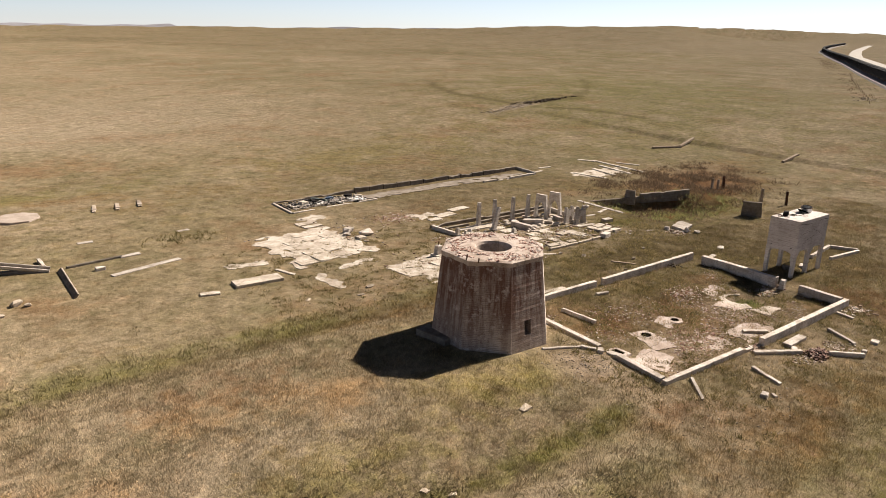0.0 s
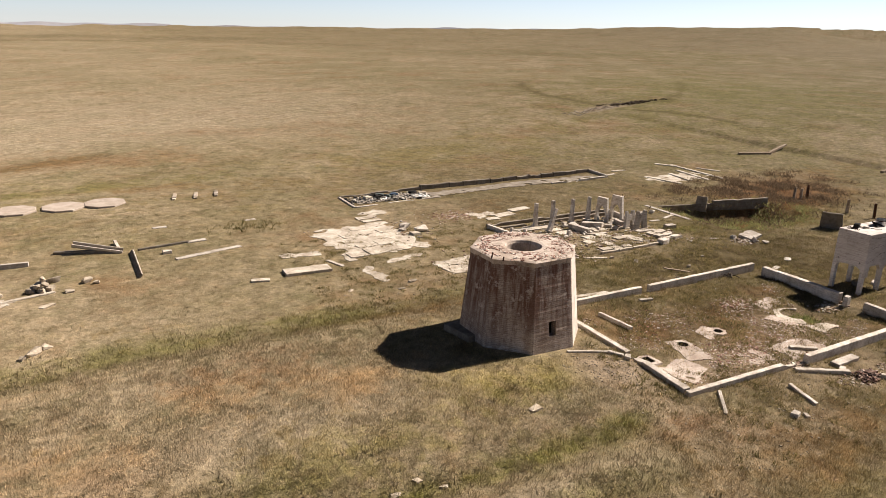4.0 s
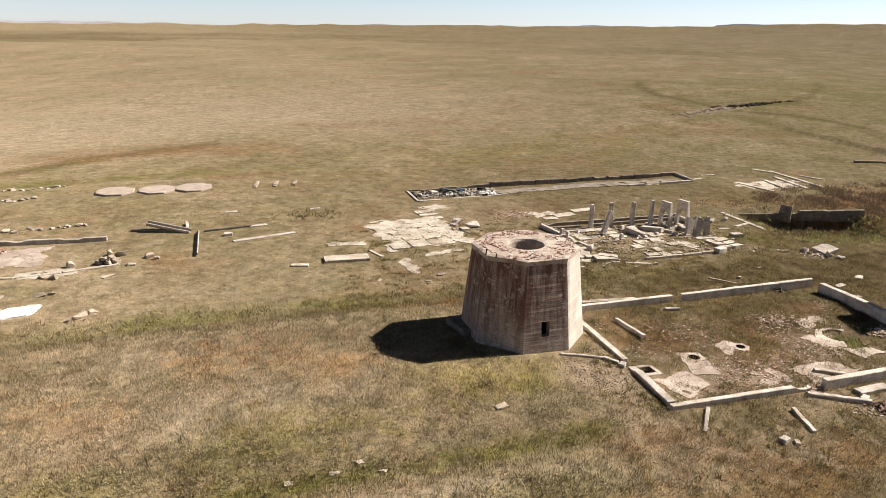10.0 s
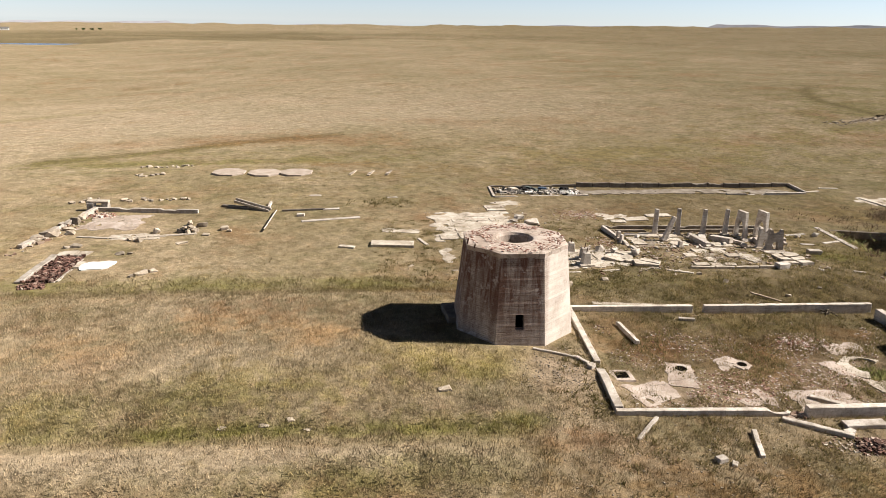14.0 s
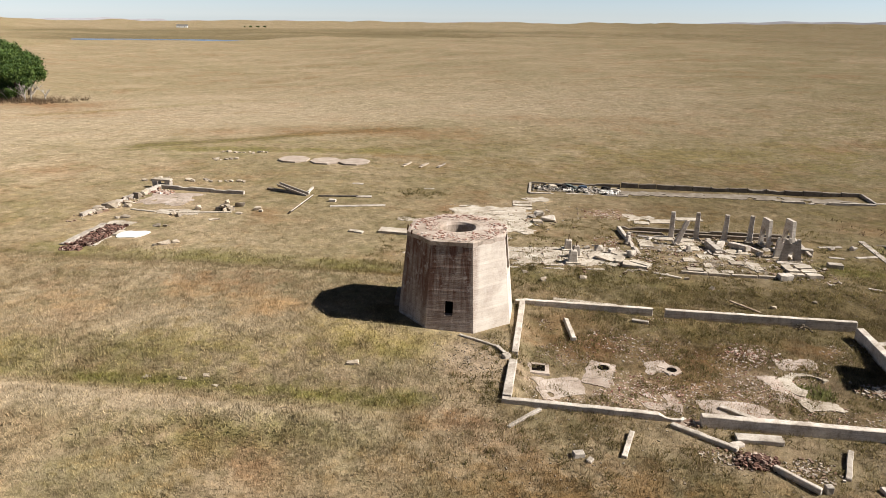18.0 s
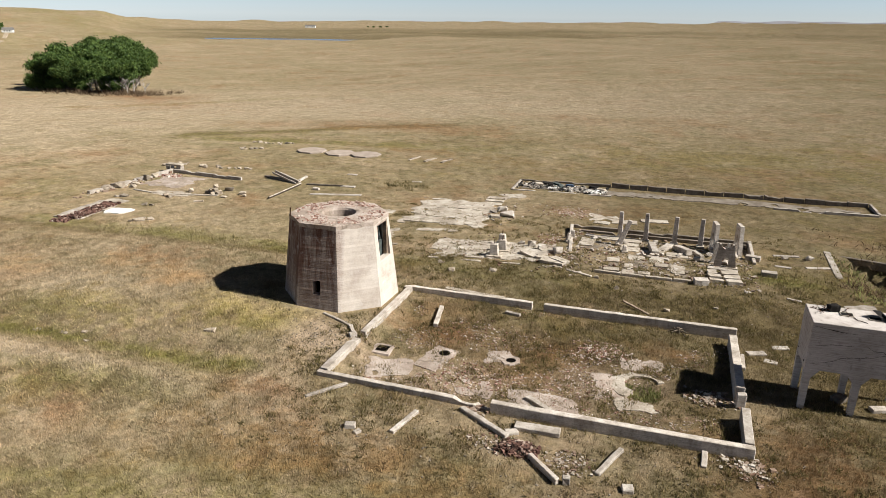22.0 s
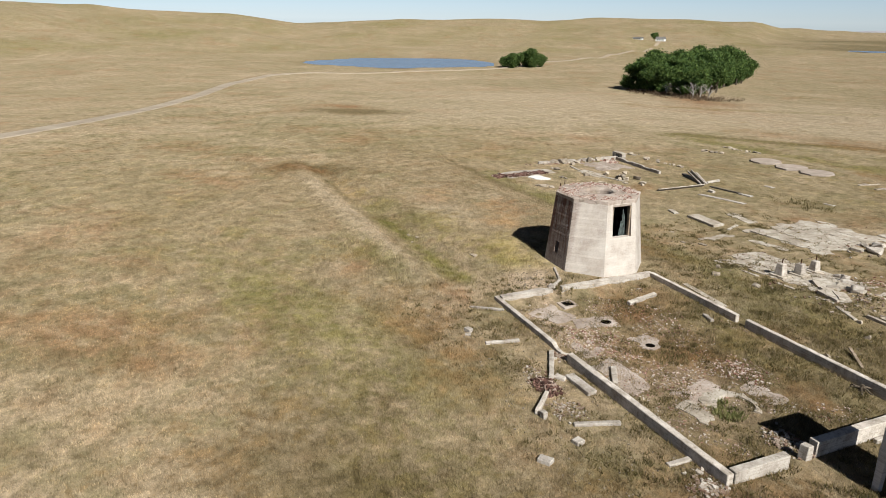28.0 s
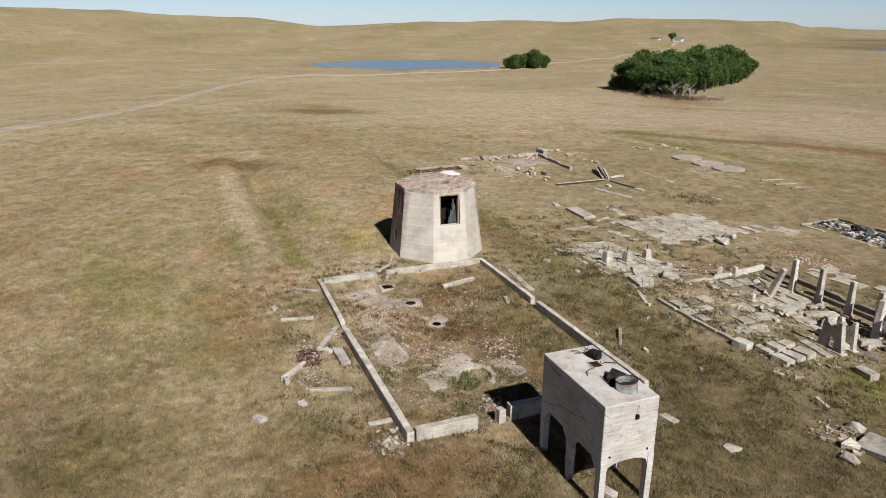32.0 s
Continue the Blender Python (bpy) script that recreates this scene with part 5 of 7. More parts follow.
stuff("floor_rubble", floor_spots[1::5], (0.04, 0.15), REDBITS, "pinkish crumbs of brick strewn over the floor", "rubble", 48, 0.4)
stuff("rubble_heap", scatter(random.Random(50), 260, 49.2, 18.6, 1.2, 0.9) + scatter(random.Random(51), 200, 45.6, 18.9, 1.6, 0.8), (0.05, 0.2), RUBBLE, "fine pale rubble strewn in the grass", "rubble", 50)
stuff("red_brick_scatter", scatter(random.Random(46), 420, 49.4, 31.0, 1.9, 1.2), (0.06, 0.2), REDBITS, "scattered broken red bricks among weeds", "rubble", 46, 0.5)
stuff("red_brick_scatter", scatter(random.Random(47), 800, 42.2, 25.4, 3.0, 2.2) + scatter(random.Random(48), 300, 48.6, 26.2, 3.0, 2.2) + scatter(random.Random(49), 160, 41.0, 31.5, 3.4, 2.0), (0.04, 0.16), REDBITS, "scattered pinkish brick and mortar", "rubble", 47, 0.5)


# ---- the bin on legs ----
def leg_bin():
    x0, x1, y0, y1, zb, zt = 60.35, 65.6, 27.75, 30.45, 2.0, 4.78
    g = gz(63, 29)
    th = thing("concrete_bin", pose((x0 + x1) / 2, (y0 + y1) / 2, g), "raised concrete bin on six legs with cracked sides", "bin")
    lx, ly = (x1 - x0) / 2, (y1 - y0) / 2
    bm = rough_box(2 * lx, 2 * ly, zt - zb, 0.4, 0.005, 0.03, 81)
    body = part("body", bm, CAST, th)
    body.matrix_basis = pose(0, 0, zb - g)
    # legs with haunches
    for sx in (-1, 0, 1):
        for sy in (-1, 1):
            w = 0.32 if sx else 0.3
            bm = bmesh.new()
            h = zb - g
            prof = [(-w / 2, -0.3), (w / 2, -0.3), (w / 2 + 0.02, h - 0.5), (w / 2 + (0.34 if sx <= 0 else 0.02), h - 0.08), (w / 2 + (0.5 if sx <= 0 else 0.02), h + 0.03),
                    (-w / 2 - (0.5 if sx >= 0 else 0.02), h + 0.03), (-w / 2 - (0.34 if sx >= 0 else 0.02), h - 0.08), (-w / 2 - 0.02, h - 0.5)]
            front = [bm.verts.new((px, -0.15, pz)) for px, pz in prof]
            back = [bm.verts.new((px, 0.15, pz)) for px, pz in prof]
            bm.faces.new(front)
            bm.faces.new(list(reversed(back)))
            for i in range(len(prof)):
                j = (i + 1) % len(prof)
                bm.faces.new((front[j], front[i], back[i], back[j]))
            bmesh.ops.bevel(bm, geom=bm.edges[:], offset=0.02, segments=1, affect="EDGES")
            lg = part("leg", bm, CAST, th)
            lg.matrix_basis = pose(sx * (lx - 0.17), sy * (ly - 0.155), 0)
    for sx in (-1, 1):                                         # arched braces across each end
        bm = bmesh.new()
        half, n = ly - 0.3, 8
        top = zb - g + 0.02
        lower = [(half * math.cos(math.pi * i / n), top - 0.5 + 0.44 * math.sin(math.pi * i / n) ** 0.7) for i in range(n + 1)]
        for s in (-0.15, 0.15):
            ring = [bm.verts.new((s, py, pz)) for py, pz in lower] + [bm.verts.new((s, -half, top)), bm.verts.new((s, half, top))]
            bm.faces.new(ring)
        bm.verts.ensure_lookup_table()
        m = n + 3
        for i in range(m):
            j = (i + 1) % m
            bm.faces.new((bm.verts[i], bm.verts[j], bm.verts[m + j], bm.verts[m + i]))
        part("end_brace", bm, CAST, th).matrix_basis = pose(sx * (lx - 0.17), 0, 0)
    top = zt - g
    # steel collar, leaning a little
    bm = bmesh.new()
    prof = ((0.48, 0.0), (0.46, 0.35), (0.47, 0.5), (0.44, 0.5), (0.43, 0.35), (0.43, 0.02))
    rings = [[bm.verts.new((q * math.cos(a), q * math.sin(a), z)) for q, z in prof] for a in (2 * math.pi * i / 28 for i in range(28))]
    for i in range(28):
        a, b = rings[i], rings[(i + 1) % 28]
        for k in range(len(prof) - 1):
            bm.faces.new((a[k], b[k], b[k + 1], a[k + 1]))
    collar = part("steel_collar", bm, ZINC, th, "round galvanised collar, streaked with rust")
    collar.matrix_basis = pose(lx - 0.95, 0.35, top - 0.06, 4, -6, 0)
    v, f = tube([Vector((0.47 * math.cos(a), 0.47 * math.sin(a), 0.5)) for a in (2 * math.pi * i / 24 for i in range(25))], 0.035, 6)
    raw("rim_band", v, f, RUST, collar)
    # black disc stands for the shade inside the collar
    bm = bmesh.new()
    bmesh.ops.create_circle(bm, cap_ends=True, segments=20, radius=0.44)
    part("dark_inside", bm, CHAR_SHADE, collar).matrix_basis = pose(0, 0, 0.2)
    for hx, hy, w, d in ((-0.75, 0.3, 0.62, 0.5), (0.6, 0.15, 0.62, 0.5)):     # hatch frames in the lid
        for a, b, c, e in ((0, d / 2, w, 0.05), (0, -d / 2, w, 0.05), (w / 2, 0, 0.05, d), (-w / 2, 0, 0.05, d)):
            bm = rough_box(c, e, 0.05, 1, 0.004, 0.01, 3)
            part("hatch_rim", bm, SLAB, th).matrix_basis = pose(hx + a, hy + b, top)
        # black plate on the lid stands for the shade in an open hatch
        bm = rough_box(w - 0.08, d - 0.08, 0.02, 1, 0, 0, 3)
        part("hatch_opening", bm, CHAR_SHADE, th).matrix_basis = pose(hx, hy, top + 0.004)
    # torn sheet beside the collar
    bm = bmesh.new()
    vs = [bm.verts.new(p) for p in ((0.1, -0.5, 0), (0.1, 0.5, 0), (-0.25, 0.5, 0.3), (-0.75, 0.1, 0.42), (-0.4, -0.45, 0.22))]
    bm.faces.new(vs)
    bmesh.ops.solidify(bm, geom=bm.faces[:], thickness=0.02)
    part("torn_sheet", bm, CHAR_SHADE, th, "bent blackened sheet").matrix_basis = pose(lx - 1.45, 0.3, top)
    # running cracks and their spalled lips on both long sides
    rnd = random.Random(5)
    for side in (-1, 1):
        for xs, z, n, dx, dz in ((0.1, 1.75, 7, 0.34, -0.17), (-2.3, 1.45, 6, 0.3, 0.05), (0.9, 2.45, 6, 0.3, -0.12), (-2.5, 2.55, 7, 0.3, -0.02), (-1.2, 0.9, 8, 0.32, 0.06), (-2.4, 0.35, 5, 0.3, 0.1)):
            x, zz = xs, z
            bm = bmesh.new()
            lo, hi = [], []
            for i in range(n + 1):
                t = 0.006 + 0.016 * rnd.random() * (1 - abs(2 * i / n - 1))
                lo.append(bm.verts.new((x, 0, zz - t)))
                hi.append(bm.verts.new((x, 0, zz + t)))
                x += dx * rnd.uniform(0.6, 1.3)
                zz += dz * rnd.uniform(-0.2, 1.9) + rnd.uniform(-0.05, 0.05)
            for i in range(n):
                bm.faces.new((lo[i], lo[i + 1], hi[i + 1], hi[i]))
            part("crack", bm, CHAR_SHADE, th).matrix_basis = pose(0, side * (ly + 0.009), zb - g)
    stub = part("pipe_stub", rough_box(0.16, 0.14, 0.2, 1, 0.01, 0.02, 4), CHAR_SHADE, th, "dark broken pipe end")
    stub.matrix_basis = pose(lx + 0.04, 0.25, top - 0.85)
    patch = part("lime_run", rough_box(0.012, 0.2, 0.4, 0.1, 0.006, 0.004, 5, 0.4), SLAB, th, "pale lime run below the lid")
    patch.matrix_basis = pose(lx + 0.012, 0.3, top - 0.65)
    for x, y in ((-lx - 0.02, -0.9), (-lx - 0.02, 0.9), (lx + 0.02, -0.95), (lx + 0.02, 0.95)):       # bolt holes at the ends, black discs for the shade in them
        bm = bmesh.new()
        bmesh.ops.create_cone(bm, cap_ends=True, segments=10, radius1=0.05, radius2=0.05, depth=0.03)
        part("bolt_hole", bm, CHAR_SHADE, th).matrix_basis = pose(x, y, zb - g + 0.3, 0, 90, 0)
    return th, top + g


_, BINTOP = leg_bin()


def wire_tangle(x, y, z, r, n, seed, material, name, label, thick=0.03, flat=0.4):
    """Bent rods, each a part of the tangle."""
    rnd = random.Random(seed)
    th = thing(name, pose(x, y, z), label, "scrap")
    for _ in range(n):
        k = rnd.randint(4, 7)
        a = rnd.uniform(0, 6.28)
        p = Vector((rnd.uniform(-r, r) * 0.5, rnd.uniform(-r, r) * 0.5, thick))
        pts = [p]
        for _ in range(k):
            a += rnd.uniform(-0.9, 0.9)
            p = p + Vector((math.cos(a) * r * 0.35, math.sin(a) * r * 0.35, rnd.uniform(-0.5, 0.6) * r * flat))
            p.z = max(p.z, thick)
            pts.append(p)
        verts, faces = tube(pts, thick)
        raw("rod", verts, faces, material, th)
    return th


wire_tangle(61.1, 29.7, BINTOP, 0.36, 12, 8, RUST, "scrap_tangle", "tangle of rusty rods and wire on the bin's lid", thick=0.016, flat=0.25)
block(61.6, 29.75, 0.55, 0.4, 0.38, 20, "scrap_lump", CHAR_SHADE, "dark rusted lump on the bin's lid", "scrap", "", sink=0.0, z=BINTOP)
wire_tangle(62.3, 29.2, BINTOP, 0.5, 3, 18, RUST, "bent_rod", "thin bent rods on the bin's lid", thick=0.02, flat=0.1)
block(64.6, 28.9, 0.9, 0.5, 0.3, 20, label="pale concrete lump under the bin")
block(62.7, 29.4, 0.8, 0.6, 0.4, 50, label="dark concrete lump under the bin", material=OLD_SHADED)


def root_stump(x, y, seed):
    rnd = random.Random(seed)
    th = thing("root_stump", pose(x, y, gz(x, y)), "dark charred stump with crooked roots in the grass", "stump")
    part("stem", rough_box(0.3, 0.26, 0.45, 0.15, 0.08, 0.04, seed, 0.6), BARK, th)
    for k in range(6):
        a = k * 1.05 + rnd.uniform(-0.3, 0.3)
        pts = [Vector((0.1 * math.cos(a), 0.1 * math.sin(a), 0.3))]
        for q in (0.3, 0.5, 0.7):
            pts.append(Vector((q * math.cos(a + rnd.uniform(-0.3, 0.3)), q * math.sin(a), 0.3 - 0.35 * q + rnd.uniform(0, 0.14))))
        v, f = tube(pts, 0.05)
        raw("root", v, f, BARK, th)


root_stump(54.0, 35.4, 6)
# footing frame behind the bin
low_wall("footing_wall", (68.4, 29.9), (73.6, 30.6), -0.2, -0.2, 0.3, label="low footing wall in grass")
low_wall("footing_wall", (73.5, 30.4), (74.6, 28.2), -0.2, -0.2, 0.3, label="low footing wall in grass")
low_wall("footing_wall", (74.4, 28.1), (69.5, 28.6), -0.25, -0.25, 0.3, label="low footing wall in grass")


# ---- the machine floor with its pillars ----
ragged_slab("machine_floor", 52.2, 54.2, 15.8, 6.0, 0, SOOT_SHADE_SLAB, "worn concrete bed of the machine floor with weeds in its cracks", seed=51, ragged=0.16, holes=0.12, thick=0.2, lift=0.0)
ragged_slab("machine_floor", 51.2, 47.2, 7.4, 5.6, 0, SOOT_SHADE_SLAB, "worn concrete bed in front of the machine floor", seed=52, ragged=0.2, holes=0.16, thick=0.2, lift=0.0)
panel_floor(47.6, 54.6, 6.0, 4.6, 0, 3, 3, 151, "raised machine floor of broad cast panels", missing=0.25, rise=0.1, tip=1.0)
panel_floor(54.8, 53.6, 8.2, 3.4, 0, 4, 2, 152, "cracked machine floor of cast panels under toppled blocks", missing=0.45, rise=0.09, tip=3.0)
panel_floor(51.2, 46.7, 6.6, 3.6, 1, 5, 3, 153, "lower machine floor of bright rectangular panels", missing=0.34, rise=0.09, tip=2.6)
panel_floor(50.4, 49.7, 5.0, 1.8, 3, 3, 1, 154, "strip of broken panels between two machine floors", missing=0.25, rise=0.07, tip=2.5)
panel_floor(57.3, 46.6, 2.7, 3.0, 6, 2, 3, 155, "stepped stack of thick floor panels at the corner", missing=0.0, rise=0.26, thick=0.4, tip=5.0)
low_wall("machine_curb", (43.6, 58.8), (60.2, 58.6), -0.1, -0.08, 0.34, label="low crumbled back wall of the machine floor", broken=((1.0, 1.6, 0.2), (8.0, 8.6, 0.15)), material=OLD_SHADED)
low_wall("machine_curb", (44.6, 49.6), (43.5, 58.4), 0.0, 0.0, 0.32, label="low side wall of the machine floor", broken=((2.6, 3.0, 0.15), (5.0, 5.4, 0.2)))
for p, q in (((47.3, 44.65), (49.4, 44.65)), ((49.5, 44.66), (51.2, 44.7)), ((51.35, 44.7), (53.4, 44.8)), ((53.5, 44.82), (54.9, 44.9))):
    beam(p, q, 0.24, 0.24, "machine_curb", SLAB, "thin straight front curb of the machine floor", "curb", "machine curbs", sink=0.02)
low_wall("machine_curb", (58.8, 44.3), (60.9, 45.3), 0.05, -0.1, 0.24, label="crumbling front curb of the machine floor", broken=((0.8, 1.2, 0.1),))
low_wall("machine_curb", (60.2, 52.6), (60.2, 58.4), -0.15, 0.05, 0.3, label="low side curb of the machine floor")
low_wall("machine_wall", (44.6, 57.5), (60.0, 57.7), -0.2, -0.15, 0.3, label="low inner wall behind the pillars", broken=((3.4, 4.2, 0.25),), material=OLD_SHADED)


def pillar(x, y, h, w=0.48, d=0.42, turn=0.0, lean=0.0, tilt=0.0, label="slender concrete machine pillar with a flat head"):
    g = gz(x, y) + 0.02
    th = thing("machine_pillar", pose(x, y, g, tilt, lean, turn), label, "pillar", "machine pillars")
    part("shaft", rough_box(w, d, h, 0.45, 0.02, 0.04, next_seed(), 0.78), CONCRETE, th)
    part("base", rough_box(w * 1.5, d * 1.5, 0.16, 0.6, 0.02, 0.03, next_seed()), SLAB, th)
    return th


for x, y, h, lean, tilt in ((48.4, 56.55, 2.7, 0, 0), (50.8, 56.65, 2.75, 0, -1), (53.45, 56.6, 2.7, 1, 0), (55.8, 56.6, 2.75, 0, 1)):
    pillar(x, y, h, lean=lean, tilt=tilt)
pillar(48.5, 54.2, 2.6, 0.5, 0.45, 0, 20, -4, "leaning concrete machine pillar")
pillar(44.1, 54.8, 0.8, 0.45, 0.4, 8, label="stump of a concrete machine pillar")
pillar(43.9, 53.3, 0.85, 0.4, 0.35, 30, 5, label="stump of a concrete machine pillar")
pillar(49.2, 51.8, 0.6, 0.4, 0.4, 10, label="stump of a concrete machine pillar")


def arched_bent(x, y, turn, h, w, thick, arch_h, arch_w, label, saddle=False, lean=0.0):
    """A tapered concrete frame pierced by an arch; a saddle has a round notch on top."""
    g = gz(x, y)
    bm = bmesh.new()
    n = 10
    outer, inner = [], []
    tw = w * 0.66
    outer = [(-w / 2, 0), (-tw / 2, h)]
    if saddle:
        r = tw * 0.36
        outer += [(-r, h)] + [(-r * math.cos(math.pi * i / 8), h - 0.42 * math.sin(math.pi * i / 8)) for i in range(1, 8)] + [(r, h)]
    outer += [(tw / 2, h), (w / 2, 0)]
    spring = arch_h * 0.52
    rise = [(arch_w / 2 * (1 - (i / 6) ** 2), spring + (arch_h - spring) * i / 6) for i in range(7)]
    pointed = [(arch_w / 2, 0)] + rise + [(-x, z) for x, z in reversed(rise[:-1])] + [(-arch_w / 2, 0)]
    inner = pointed if not saddle else [(arch_w / 2, 0)] + [(arch_w / 2 * math.cos(math.pi * i / n) * 0.9, arch_h - arch_w * 0.45 + arch_w * 0.45 * math.sin(math.pi * i / n)) for i in range(n + 1)] + [(-arch_w / 2, 0)]
    inner = list(reversed(inner))                          # both run from the left foot to the right one
    m = len(inner)
    reach = [0.0]
    for (x0, z0), (x1, z1) in zip(outer, outer[1:]):
        reach.append(reach[-1] + math.hypot(x1 - x0, z1 - z0))
    stops = sorted({*np.linspace(0, reach[-1], m - (len(outer) - 2)).tolist(), *reach[1:-1]})
    while len(stops) < m:
        stops.insert(1, (stops[0] + stops[1]) / 2)
    outer = [(float(np.interp(s, reach, [p[0] for p in outer])), float(np.interp(s, reach, [p[1] for p in outer]))) for s in stops[:m - 1]] + [outer[-1]]
    rings = [[bm.verts.new((px, side * thick / 2, pz)) for px, pz in line_] for side in (-1, 1) for line_ in (outer, inner)]
    fo, fi, bo, bi = rings
    for i in range(m - 1):
        bm.faces.new((fo[i], fo[i + 1], fi[i + 1], fi[i]))
        bm.faces.new((bo[i + 1], bo[i], bi[i], bi[i + 1]))
        bm.faces.new((fo[i + 1], fo[i], bo[i], bo[i + 1]))
        bm.faces.new((fi[i], fi[i + 1], bi[i + 1], bi[i]))
    for k in (0, m - 1):
        bm.faces.new((fo[k], fi[k], bi[k], bo[k]))
    bmesh.ops.recalc_face_normals(bm, faces=bm.faces[:])
    th = thing("arched_machine_stand", pose(x, y, g, lean, 0, turn), label, "machine stand", "machine stands")
    part("frame", bm, CONCRETE, th)
    part("footing", rough_box(w * 1.15, thick * 1.5, 0.12, 0.5, 0.03, 0.03, next_seed()), SLAB, th)


arched_bent(56.9, 55.5, 101, 2.8, 1.9, 0.34, 1.95, 1.05, "tall concrete machine stand with a pointed arch")
arched_bent(58.95, 55.35, 101, 2.85, 1.95, 0.34, 1.95, 1.1, "tall concrete machine stand with a pointed arch")
arched_bent(57.6, 50.2, 2, 2.1, 1.8, 0.36, 1.0, 0.6, "concrete machine stand with a round notch in its top", saddle=True)
arched_bent(57.4, 51.5, 4, 1.9, 1.7, 0.34, 0.85, 0.5, "concrete machine stand with a broken notched top", saddle=True, lean=-6)
for x, y, a, b, tn in ((48.4, 62.6, 2.6, 1.3, 4), (51.4, 63.9, 2.8, 1.1, 6), (46.2, 61.6, 1.6, 0.9, -5)):
    ob = mesh_object("flat_slab", panel(a, b, 0.16, next_seed(), 0.6), SLAB)
    ob.matrix_basis = pose(x, y, gz(x, y) - 0.06, 1.5, -1, tn)
    tagged(ob, "flat pale panel lying behind the machine floor", "slab", "flat slabs")
stuff("red_brick_scatter", scatter(random.Random(67), 420, 42.6, 64.4, 3.0, 2.4) + scatter(random.Random(68), 200, 42.2, 53.0, 1.3, 2.8), (0.06, 0.2), REDBITS, "pinkish brick crumbs strewn over bare soil", "rubble", 67, 0.5)
for p, q, w, h, lf in (((51.4, 54.4), (51.9, 51.7), 0.6, 0.5, (0.25, 0.05)), ((53.7, 55.0), (54.8, 52.9), 0.6, 0.5, (0.0, 0.2)), ((57.9, 54.2), (57.5, 52.8), 0.5, 0.5, (0, 0)), ((52.3, 53.7), (53.1, 56.0), 0.7, 0.25, (0, 0.05)),
                       ((51.2, 50.9), (53.1, 50.4), 0.4, 0.25, (0, 0)), ((55.2, 54.4), (55.9, 52.6), 0.4, 0.35, (0, 0)), ((59.6, 54.2), (60.8, 53.9), 0.6, 0.5, (0, 0)), ((47.4, 55.9), (45.2, 56.4), 0.6, 0.2, (0, 0)),
                       ((53.6, 48.8), (53.8, 45.9), 0.35, 0.16, (0, 0)), ((56.2, 49.3), (58.6, 49.0), 0.6, 0.2, (0, 0))):
    beam(p, q, w, h, "machine_block", label="toppled concrete machine block on the broken floor", category="block", group="machine blocks", lift=lf)
rn = random.Random(61)
for _ in range(30):
    x, y = rn.uniform(45.5, 59), rn.uniform(50.2, 56.2)
    rock(x, y, rn.uniform(0.35, 0.9), rn.uniform(0.3, 0.65), rn.uniform(0.18, 0.45), rn.uniform(0, 180), CONCRETE, "loose concrete lump on the broken machine floor", "machine floor lumps", sink=0.0, lift=0.08)
block(61.0, 49.2, 1.2, 0.7, 0.5, -4, label="squared concrete block with a dark shaded side beside the machine floor", wear=0.02)
block(55.6, 44.9, 1.1, 0.7, 0.5, 10, label="crumbling concrete footing at the floor's corner")
stuff("floor_rubble", [(rn.uniform(44, 60), rn.uniform(44.6, 58)) for _ in range(1300)] + scatter(random.Random(65), 420, 40.5, 48.4, 8.0, 5.0) + scatter(random.Random(66), 140, 34, 62, 6.0, 8.0), (0.06, 0.34), RUBBLE, "broken concrete strewn over the machine floor", "rubble", 62, 0.5)

# ---- the slabs west of it ----
ragged_slab("floor_slab", 30.2, 60.2, 9.4, 11.0, 4, SLAB, "large bare pale floor slab broken up by grass", seed=71, ragged=0.2, holes=0.04, lift=0.045)
panel_floor(30.0, 60.0, 8.2, 9.6, 4, 4, 5, 171, "large pale floor of cast panels with grass in its joints", missing=0.16, tip=0.8)
panel_floor(33.4, 66.6, 2.4, 4.4, 2, 1, 3, 172, "narrow run of cast panels at the floor's end", missing=0.2, tip=1.2)
ragged_slab("floor_slab", 34.6, 69.6, 3.6, 3.0, 20, SLAB, "crumbled end of the floor slab in grass", seed=70, ragged=0.45, holes=0.2)
ragged_slab("floor_slab", 37.8, 48.2, 11.0, 6.6, 4, SLAB, "bare pale floor slab broken up by grass", seed=72, ragged=0.22, holes=0.1, lift=0.045)
panel_floor(36.8, 47.6, 9.6, 5.4, 4, 5, 3, 173, "pale floor of cast panels round three plinths", missing=0.3, tip=1.4)
ragged_slab("floor_slab", 30.8, 53.0, 5.0, 1.2, 4, SLAB, "strip of old floor in grass", seed=73, ragged=0.4)
ragged_slab("floor_slab", 26.8, 50.4, 1.6, 4.5, 12, SLAB, "strip of crumbled floor in grass", seed=74, ragged=0.4, holes=0.15)
low_wall("slab_edge", (33.0, 44.2), (44.6, 44.9), -0.12, 0.1, 0.3, label="straight worn edge of the floor slab", broken=((1.0, 2.8, 0.1), (5.0, 6.0, 0.1), (8.5, 9.6, 0.12)), material=SLAB)
beam((45.0, 44.5), (47.2, 43.7), 0.3, 0.14, "edge_piece", SLAB, "thin broken edge piece in grass", "slab", "")
ragged_slab("floor_slab", 46.5, 63.5, 4.0, 3.0, 0, SLAB, "crumbled pinkish floor in grass", seed=76, ragged=0.5, holes=0.2)
ragged_slab("floor_slab", 22.5, 58.0, 4.2, 1.3, -5, SLAB, "long flat concrete slab in grass", seed=77, ragged=0.2)
beam((19.6, 53.7), (23.7, 53.6), 1.45, 0.3, "flat_slab", SLAB, "thick flat concrete slab lying in grass", "slab", "flat slabs")
